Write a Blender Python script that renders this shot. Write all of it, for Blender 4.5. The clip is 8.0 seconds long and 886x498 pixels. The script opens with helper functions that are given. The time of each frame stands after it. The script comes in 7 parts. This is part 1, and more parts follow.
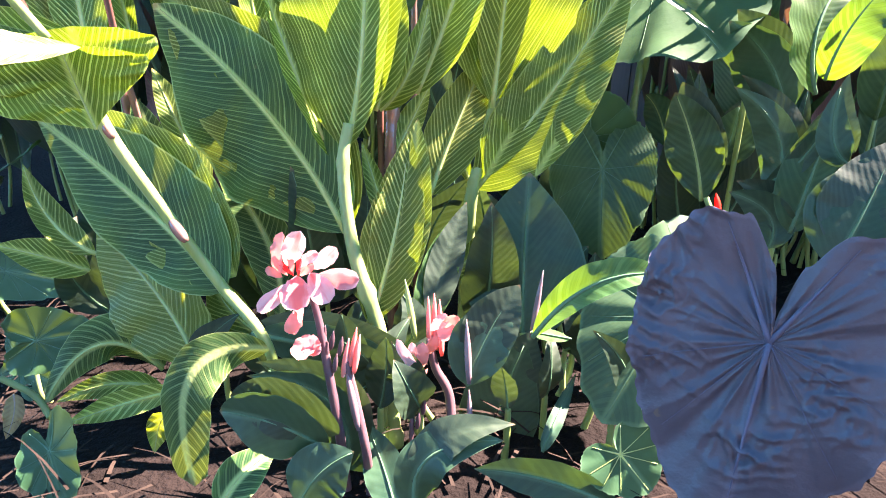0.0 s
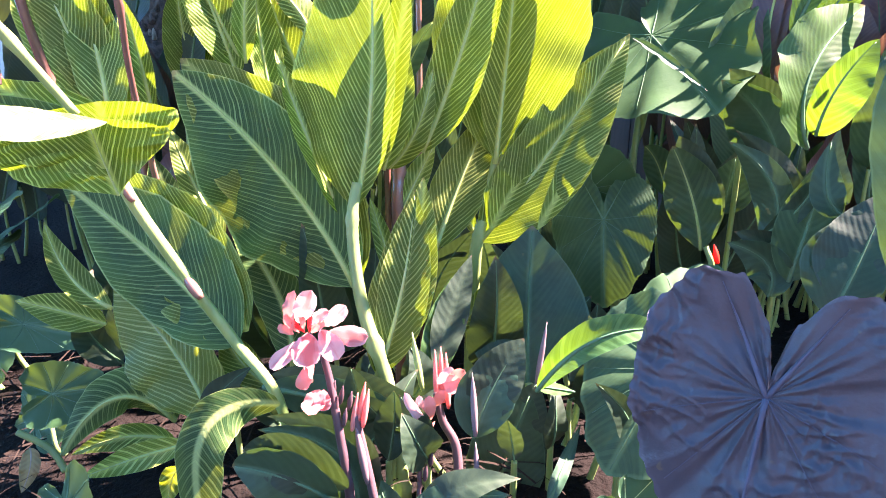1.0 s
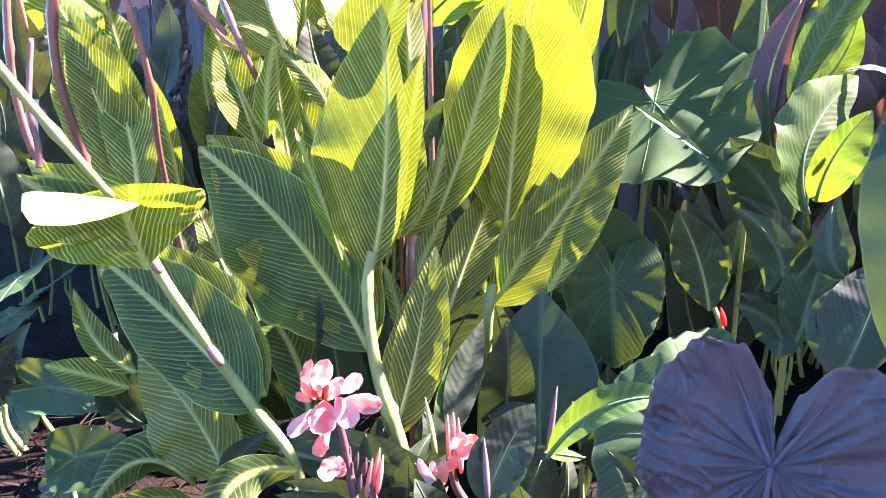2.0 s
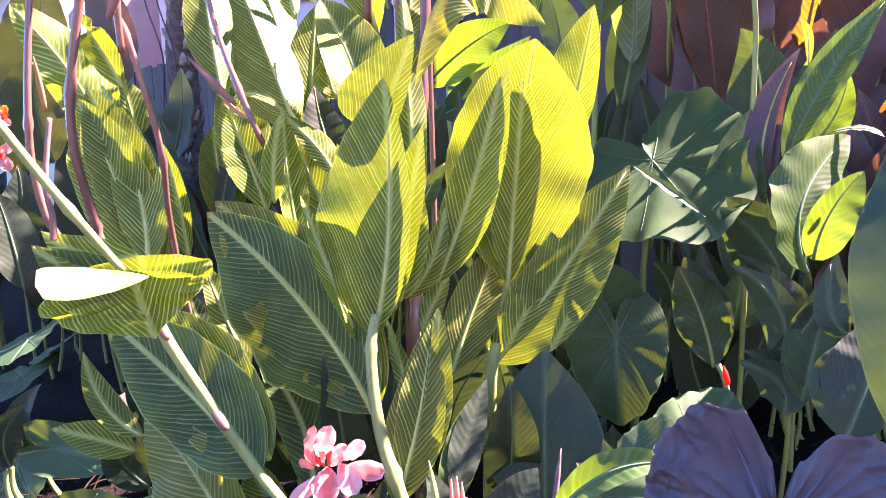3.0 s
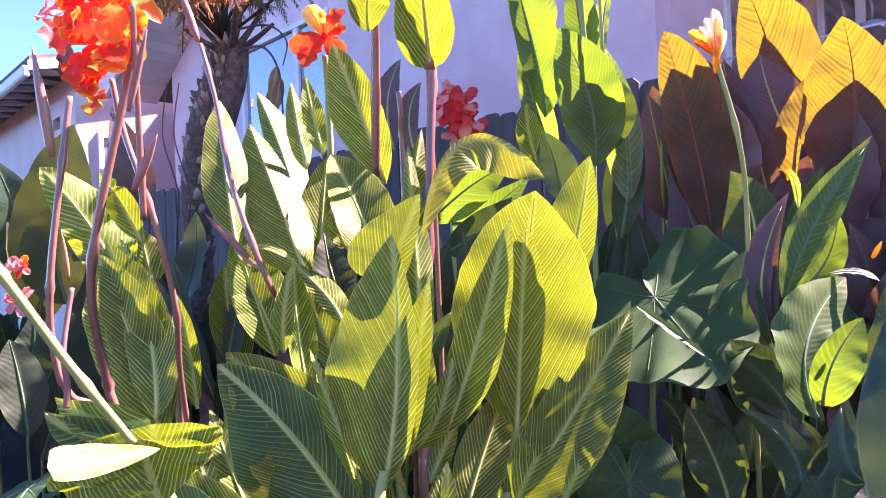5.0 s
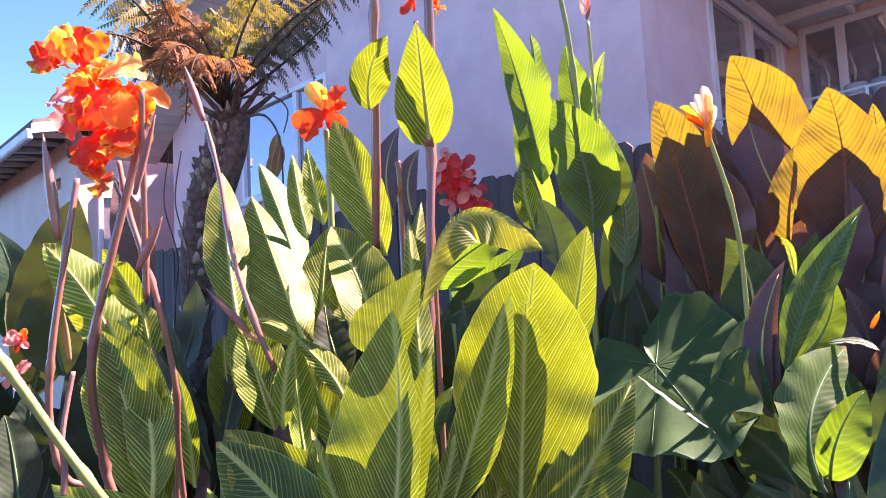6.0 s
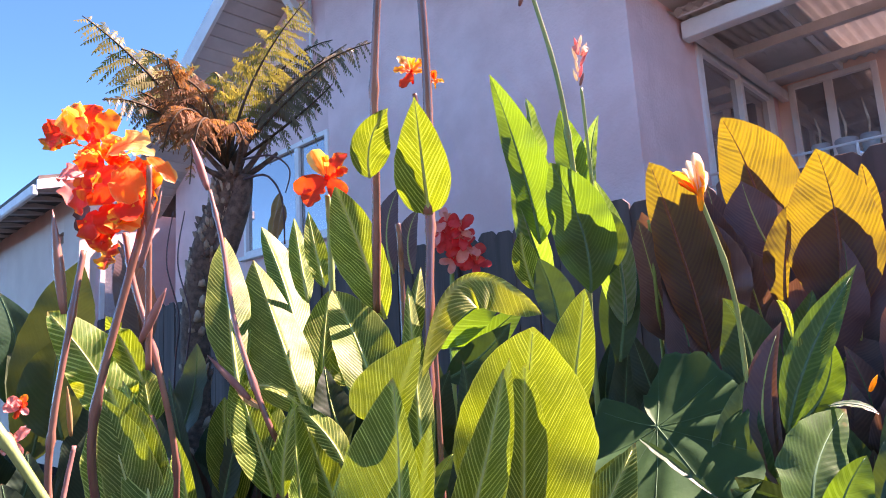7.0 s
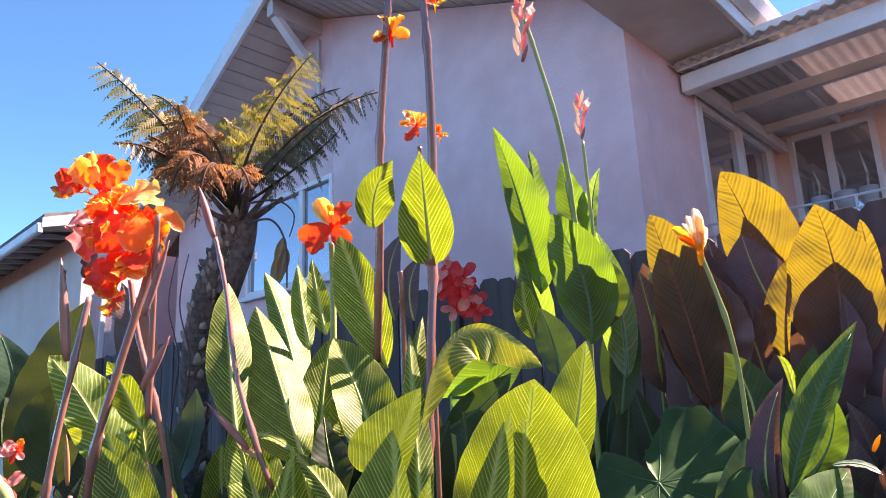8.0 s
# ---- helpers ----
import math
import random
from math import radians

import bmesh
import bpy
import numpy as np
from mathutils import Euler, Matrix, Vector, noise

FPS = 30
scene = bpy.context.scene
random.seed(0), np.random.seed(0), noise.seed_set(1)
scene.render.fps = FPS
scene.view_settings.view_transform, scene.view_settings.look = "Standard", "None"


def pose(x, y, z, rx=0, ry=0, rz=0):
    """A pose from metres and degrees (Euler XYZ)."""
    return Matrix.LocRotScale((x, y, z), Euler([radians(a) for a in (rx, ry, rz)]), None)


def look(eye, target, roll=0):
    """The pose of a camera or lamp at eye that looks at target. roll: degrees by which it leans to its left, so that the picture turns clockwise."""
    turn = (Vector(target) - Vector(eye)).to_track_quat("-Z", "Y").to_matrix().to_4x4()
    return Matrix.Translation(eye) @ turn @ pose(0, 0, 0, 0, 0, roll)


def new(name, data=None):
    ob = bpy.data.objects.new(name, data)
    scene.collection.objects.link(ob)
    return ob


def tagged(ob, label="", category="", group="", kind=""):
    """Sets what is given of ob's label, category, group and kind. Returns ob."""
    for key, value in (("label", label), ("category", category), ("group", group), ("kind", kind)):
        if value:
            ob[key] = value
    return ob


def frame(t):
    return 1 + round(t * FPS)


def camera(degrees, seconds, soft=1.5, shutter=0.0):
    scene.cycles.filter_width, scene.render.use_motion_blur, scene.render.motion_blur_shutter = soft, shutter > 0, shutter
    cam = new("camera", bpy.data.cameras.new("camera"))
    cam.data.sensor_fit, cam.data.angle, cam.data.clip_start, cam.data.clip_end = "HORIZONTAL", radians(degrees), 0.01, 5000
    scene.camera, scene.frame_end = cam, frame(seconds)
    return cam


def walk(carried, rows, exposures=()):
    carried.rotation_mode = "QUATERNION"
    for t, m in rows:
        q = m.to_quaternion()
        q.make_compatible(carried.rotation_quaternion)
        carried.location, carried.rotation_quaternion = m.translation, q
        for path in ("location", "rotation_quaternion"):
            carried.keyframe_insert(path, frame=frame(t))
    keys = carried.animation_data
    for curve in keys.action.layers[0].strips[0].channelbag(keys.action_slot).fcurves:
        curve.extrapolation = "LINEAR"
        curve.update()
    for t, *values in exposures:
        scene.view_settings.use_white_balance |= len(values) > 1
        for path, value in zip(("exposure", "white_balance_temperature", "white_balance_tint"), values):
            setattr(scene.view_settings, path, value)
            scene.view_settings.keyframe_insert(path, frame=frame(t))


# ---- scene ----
cam = camera(68.4, 8.0, soft=1.0)
METRES, EYE, TILT, LEAN, TURN = 0.4, 0.85, -20.7, -0.6, 0.0
ROWS = [
    (0.0, 0.0, 0.0, 0.0, -0.0, -0.0, 0.0),
    (0.5, -0.0012, -0.0507, 0.0437, 0.15, 1.51, 0.11),
    (1.0, 0.005, -0.1051, 0.0798, 0.59, 3.32, 0.46),
    (1.5, 0.0091, -0.1692, 0.1218, 1.42, 5.35, 0.62),
    (2.0, 0.0259, -0.2352, 0.1631, 1.96, 7.58, 0.74),
    (3.5, 0.0808, -0.3448, 0.2983, 3.21, 13.43, 1.39),
    (4.0, 0.086, -0.3858, 0.3606, 3.53, 15.59, 1.37),
    (4.5, 0.0774, -0.4225, 0.4118, 3.54, 18.22, 1.62),
    (6.0, 0.0529, -0.5318, 0.571, 3.38, 25.41, 2.55),
    (6.5, 0.0652, -0.5821, 0.6068, 3.71, 27.56, 2.82),
    (7.0, 0.0721, -0.6356, 0.6381, 3.63, 29.66, 2.9),
    (7.5, 0.0712, -0.674, 0.6569, 3.49, 31.45, 2.56),
    (8.0, 0.071, -0.6967, 0.6657, 3.26, 33.35, 2.06),
]
walk(cam, [(t, pose(0, 0, EYE, TILT, LEAN, TURN) @ pose(METRES * x, METRES * y, METRES * z, 90 + pitch, roll, yaw)) for t, x, y, z, yaw, pitch, roll in ROWS],
     exposures=((0.0, 3.74, 7300, 44), (2.0, 3.64, 7100, 65), (3.5, 3.42, 7600, 82), (4.5, 3.18, 7100, 82), (6.5, 2.68, 7800, 62), (8.0, 2.47, 7800, 54)))

# ---- light ----
SUN_EL, SUN_AZ = 52.0, 65.0            # azimuth to the right of +y
world = bpy.data.worlds.new("sky_world")
scene.world = world
world.use_nodes = True
wn = world.node_tree
for nd in list(wn.nodes):
    wn.nodes.remove(nd)
w_out = wn.nodes.new("ShaderNodeOutputWorld")
w_bg = wn.nodes.new("ShaderNodeBackground")
w_sky = wn.nodes.new("ShaderNodeTexSky")
w_sky.sky_type = "NISHITA"
w_sky.sun_disc = False
w_sky.sun_elevation = radians(SUN_EL)
w_sky.sun_rotation = radians(SUN_AZ)
w_sky.altitude = 7000
w_sky.air_density = 0.6
w_sky.dust_density = 0.0
w_sky.ozone_density = 3.0
w_bg.inputs["Strength"].default_value = 0.15
w_mix = wn.nodes.new("ShaderNodeMix")
w_mix.data_type, w_mix.blend_type = "RGBA", "MULTIPLY"
w_mix.inputs[0].default_value = 1.0
w_mix.inputs[7].default_value = (0.37, 1.10, 1.04, 1.0)
wn.links.new(w_sky.outputs[0], w_mix.inputs[6])
wn.links.new(w_mix.outputs[2], w_bg.inputs[0])
wn.links.new(w_bg.outputs[0], w_out.inputs[0])

sun_data = bpy.data.lights.new("sun", "SUN")
sun_data.energy = 5.0
sun_data.angle = radians(0.55)
sun_data.color = (1.0, 0.95, 0.86)
sun = new("sun", sun_data)
ce = math.cos(radians(SUN_EL))
sun_dir = Vector((ce * math.sin(radians(SUN_AZ)), ce * math.cos(radians(SUN_AZ)), math.sin(radians(SUN_EL))))
sun.matrix_world = look(sun_dir * 30, (0, 0, 0))


# ---- materials ----
def nodes_of(name):
    m = bpy.data.materials.new(name)
    m.use_nodes = True
    nt = m.node_tree
    for nd in list(nt.nodes):
        nt.nodes.remove(nd)
    return m, nt


def mth(nt, op, a, b=None, c=None):
    nd = nt.nodes.new("ShaderNodeMath")
    nd.operation = op
    for k, v in enumerate((a, b, c)):
        if v is None:
            continue
        if isinstance(v, (int, float)):
            nd.inputs[k].default_value = v
        else:
            nt.links.new(v, nd.inputs[k])
    return nd.outputs[0]


def mixc(nt, fac, a, b, mode="MIX"):
    nd = nt.nodes.new("ShaderNodeMix")
    nd.data_type = "RGBA"
    nd.blend_type = mode
    for key, v in ((0, fac), (6, a), (7, b)):
        if isinstance(v, (int, float)):
            nd.inputs[key].default_value = v
        elif isinstance(v, tuple):
            nd.inputs[key].default_value = (*v, 1.0)
        else:
            nt.links.new(v, nd.inputs[key])
    return nd.outputs[2]


def noise_tex(nt, vec, scale, detail=4.0, rough=0.55):
    nd = nt.nodes.new("ShaderNodeTexNoise")
    nd.inputs["Scale"].default_value = scale
    nd.inputs["Detail"].default_value = detail
    nd.inputs["Roughness"].default_value = rough
    if vec is not None:
        nt.links.new(vec, nd.inputs["Vector"])
    return nd.outputs["Fac"]


def ramp(nt, fac, lo, hi):
    nd = nt.nodes.new("ShaderNodeMapRange")
    nd.interpolation_type = "SMOOTHSTEP"
    nt.links.new(fac, nd.inputs[0])
    nd.inputs[1].default_value, nd.inputs[2].default_value = lo, hi
    return nd.outputs[0]


def rnd(nt):
    return nt.nodes.new("ShaderNodeObjectInfo").outputs["Random"]


def leaf_mat(name, dark, light, vein, through_col, stripe=0.6, freq=92.0, rough=0.36, trans=0.38, slant=0.7, arc=9.0, margin=None, mottle=0.5, rib=None, width=0.74, spec=0.45, relief=0.0022, dark_veins=False):
    """A leaf blade: UV u runs across (0.5 at the midrib), v along it, both in metres."""
    m, nt = nodes_of(name)
    uv = nt.nodes.new("ShaderNodeUVMap")
    sep = nt.nodes.new("ShaderNodeSeparateXYZ")
    nt.links.new(uv.outputs[0], sep.inputs[0])
    u = mth(nt, "SUBTRACT", sep.outputs[0], 0.5)
    au = mth(nt, "ABSOLUTE", u)
    r = rnd(nt)
    shift = nt.nodes.new("ShaderNodeVectorMath")
    shift.operation = "ADD"
    comb = nt.nodes.new("ShaderNodeCombineXYZ")
    nt.links.new(mth(nt, "MULTIPLY", r, 17.0), comb.inputs[2])
    nt.links.new(uv.outputs[0], shift.inputs[0])
    nt.links.new(comb.outputs[0], shift.inputs[1])
    p = shift.outputs[0]
    n1 = noise_tex(nt, p, 7.0, 3.0)
    n2 = noise_tex(nt, p, 46.0, 4.0)
    # side veins leave the midrib and bend to the tip
    bend = mth(nt, "ADD", mth(nt, "MULTIPLY", au, slant), mth(nt, "MULTIPLY", mth(nt, "MULTIPLY", au, au), arc))
    q = mth(nt, "SUBTRACT", sep.outputs[1], bend)
    n0 = noise_tex(nt, p, 16.0, 2.0)
    q = mth(nt, "ADD", q, mth(nt, "MULTIPLY", mth(nt, "SUBTRACT", n1, 0.5), 0.030))
    q = mth(nt, "ADD", q, mth(nt, "MULTIPLY", mth(nt, "SUBTRACT", n0, 0.5), 0.008))
    phase = mth(nt, "MULTIPLY", q, freq)
    half_side = mth(nt, "MULTIPLY", mth(nt, "GREATER_THAN", u, 0.0), 57.3)

    def lines(ph, thin, seed):
        """Thin lines, each of a weight and breadth of its own, broken up along their length."""
        one = mth(nt, "FLOOR", ph)
        wn1 = nt.nodes.new("ShaderNodeTexWhiteNoise")
        wn1.noise_dimensions = "1D"
        nt.links.new(mth(nt, "ADD", mth(nt, "ADD", one, half_side), mth(nt, "MULTIPLY", r, 31.0 + seed)), wn1.inputs["W"])
        weight = wn1.outputs["Value"]
        off = mth(nt, "ABSOLUTE", mth(nt, "SUBTRACT", mth(nt, "FRACT", ph), mth(nt, "ADD", 0.40, mth(nt, "MULTIPLY", weight, 0.2))))
        edge_w = mth(nt, "ADD", thin, mth(nt, "MULTIPLY", weight, thin * 0.9))
        nd = nt.nodes.new("ShaderNodeMapRange")
        nd.interpolation_type = "SMOOTHSTEP"
        nt.links.new(off, nd.inputs[0])
        nt.links.new(edge_w, nd.inputs[1])
        nt.links.new(mth(nt, "ADD", edge_w, 0.055), nd.inputs[2])
        core = mth(nt, "SUBTRACT", 1.0, nd.outputs[0])
        return mth(nt, "MULTIPLY", core, mth(nt, "ADD", 0.45, mth(nt, "MULTIPLY", weight, 0.60)))

    wv = mth(nt, "ADD", mth(nt, "MULTIPLY", mth(nt, "SINE", mth(nt, "MULTIPLY", phase, 6.2832)), 0.5), 0.5)
    slow = noise_tex(nt, p, 24.0, 2.0)
    main = lines(phase, 0.5 * (1.0 - width), 0.0)
    fine = mth(nt, "MULTIPLY", lines(mth(nt, "MULTIPLY", phase, 3.0), 0.10, 7.0), 0.30)
    band = mth(nt, "MULTIPLY", mth(nt, "MAXIMUM", main, fine), mth(nt, "ADD", 0.62, mth(nt, "MULTIPLY", ramp(nt, slow, 0.3, 0.65), 0.42)))
    ed = nt.nodes.new("ShaderNodeUVMap")
    ed.uv_map = "Edge"
    es = nt.nodes.new("ShaderNodeSeparateXYZ")
    nt.links.new(ed.outputs[0], es.inputs[0])
    base = mixc(nt, ramp(nt, n1, 0.3, 0.7), dark, light)
    if margin:
        # the blade pales to its margins, unevenly
        fade = ramp(nt, mth(nt, "ADD", es.outputs[0], mth(nt, "MULTIPLY", mth(nt, "SUBTRACT", n1, 0.5), 0.9)), 0.45, 1.0)
        base = mixc(nt, mth(nt, "MULTIPLY", fade, 0.8), base, margin)
    base = mixc(nt, mth(nt, "MULTIPLY", mth(nt, "SUBTRACT", n2, 0.35), mottle), base, vein)
    col = mixc(nt, mth(nt, "MULTIPLY", band, stripe), base, vein)
    near = mth(nt, "SUBTRACT", 1.0, ramp(nt, au, 0.003, 0.010))
    col = mixc(nt, mth(nt, "MULTIPLY", near, 0.75), col, rib or vein)
    rim = ramp(nt, mth(nt, "ADD", es.outputs[0], mth(nt, "MULTIPLY", mth(nt, "SUBTRACT", n2, 0.5), 0.03)), 0.955, 0.985)
    col = mixc(nt, mth(nt, "MULTIPLY", rim, 0.55), col, rib or vein)
    # brown dry tip and a few blemishes
    tipf = ramp(nt, mth(nt, "ADD", es.outputs[1], mth(nt, "MULTIPLY", mth(nt, "SUBTRACT", n2, 0.5), 0.05)), 0.965, 0.995)
    col = mixc(nt, mth(nt, "MULTIPLY", tipf, 0.7), col, (0.24, 0.14, 0.06))
    spots = ramp(nt, noise_tex(nt, p, 30.0, 2.0), 0.72, 0.78)
    col = mixc(nt, mth(nt, "MULTIPLY", spots, 0.35), col, (0.22, 0.17, 0.06))
    tone = nt.nodes.new("ShaderNodeHueSaturation")
    nt.links.new(col, tone.inputs["Color"])
    nt.links.new(mth(nt, "ADD", 0.8, mth(nt, "MULTIPLY", r, 0.4)), tone.inputs["Value"])
    nt.links.new(mth(nt, "ADD", 0.485, mth(nt, "MULTIPLY", r, 0.03)), tone.inputs["Hue"])
    col = tone.outputs[0]
    bs = nt.nodes.new("ShaderNodeBsdfPrincipled")
    nt.links.new(col, bs.inputs["Base Color"])
    bs.inputs["Specular IOR Level"].default_value = spec
    nt.links.new(mth(nt, "ADD", rough - 0.02, mth(nt, "MULTIPLY", n2, 0.2)), bs.inputs["Roughness"])
    bump = nt.nodes.new("ShaderNodeBump")
    bump.inputs["Strength"].default_value = 0.35
    bump.inputs["Distance"].default_value = relief
    h = mth(nt, "ADD", mth(nt, "MULTIPLY", wv, min(stripe, 0.25)), mth(nt, "MULTIPLY", n2, 1.1))
    nt.links.new(h, bump.inputs["Height"])
    nt.links.new(bump.outputs[0], bs.inputs["Normal"])
    tl = nt.nodes.new("ShaderNodeBsdfTranslucent")
    vein_through = tuple(c * 0.30 for c in through_col) if dark_veins else tuple(min(1.0, c * 1.6 + 0.06) for c in through_col)
    tcol = mixc(nt, mth(nt, "MULTIPLY", band, 1.0 if dark_veins else stripe), tuple(c * 0.72 for c in through_col), vein_through)
    tcol = mixc(nt, mth(nt, "MULTIPLY", ramp(nt, n1, 0.3, 0.75), 0.35), tcol, tuple(c * 0.6 for c in through_col))
    nt.links.new(tcol, tl.inputs[0])
    nt.links.new(bump.outputs[0], tl.inputs["Normal"])
    mx = nt.nodes.new("ShaderNodeMixShader")
    mx.inputs[0].default_value = trans
    nt.links.new(bs.outputs[0], mx.inputs[1])
    nt.links.new(tl.outputs[0], mx.inputs[2])
    out = nt.nodes.new("ShaderNodeOutputMaterial")
    nt.links.new(mx.outputs[0], out.inputs[0])
    return m


def plain_mat(name, c1, c2, scale=20.0, rough=0.6, bump=0.3, dist=0.003, fine=140.0, spec=0.4, trans=0.0, tcol=None, stretch=(1, 1, 1), vary=0.2, metal=0.0):
    m, nt = nodes_of(name)
    tc = nt.nodes.new("ShaderNodeTexCoord")
    mp = nt.nodes.new("ShaderNodeMapping")
    mp.inputs["Scale"].default_value = stretch
    nt.links.new(tc.outputs["Object"], mp.inputs[0])
    r = rnd(nt)
    off = nt.nodes.new("ShaderNodeCombineXYZ")
    for k in range(3):
        nt.links.new(mth(nt, "MULTIPLY", r, 9.0 + 4 * k), off.inputs[k])
    nt.links.new(off.outputs[0], mp.inputs["Location"])
    p = mp.outputs[0]
    n1 = noise_tex(nt, p, scale, 5.0)
    n2 = noise_tex(nt, p, fine, 4.0)
    f = mth(nt, "ADD", mth(nt, "MULTIPLY", ramp(nt, n1, 0.3, 0.7), 0.7), mth(nt, "MULTIPLY", n2, 0.3))
    col = mixc(nt, f, c1, c2)
    tone = nt.nodes.new("ShaderNodeHueSaturation")
    nt.links.new(col, tone.inputs["Color"])
    nt.links.new(mth(nt, "ADD", 1.0 - vary / 2, mth(nt, "MULTIPLY", r, vary)), tone.inputs["Value"])
    bs = nt.nodes.new("ShaderNodeBsdfPrincipled")
    nt.links.new(tone.outputs[0], bs.inputs["Base Color"])
    bs.inputs["Roughness"].default_value = rough
    bs.inputs["Metallic"].default_value = metal
    bs.inputs["Specular IOR Level"].default_value = spec
    if bump:
        bp = nt.nodes.new("ShaderNodeBump")
        bp.inputs["Strength"].default_value = bump
        bp.inputs["Distance"].default_value = dist
        nt.links.new(mth(nt, "ADD", n2, n1), bp.inputs["Height"])
        nt.links.new(bp.outputs[0], bs.inputs["Normal"])
    out = nt.nodes.new("ShaderNodeOutputMaterial")
    if trans:
        tl = nt.nodes.new("ShaderNodeBsdfTranslucent")
        tl.inputs[0].default_value = (*(tcol or c2), 1)
        mx = nt.nodes.new("ShaderNodeMixShader")
        mx.inputs[0].default_value = trans
        nt.links.new(bs.outputs[0], mx.inputs[1])
        nt.links.new(tl.outputs[0], mx.inputs[2])
        nt.links.new(mx.outputs[0], out.inputs[0])
    else:
        nt.links.new(bs.outputs[0], out.inputs[0])
    return m


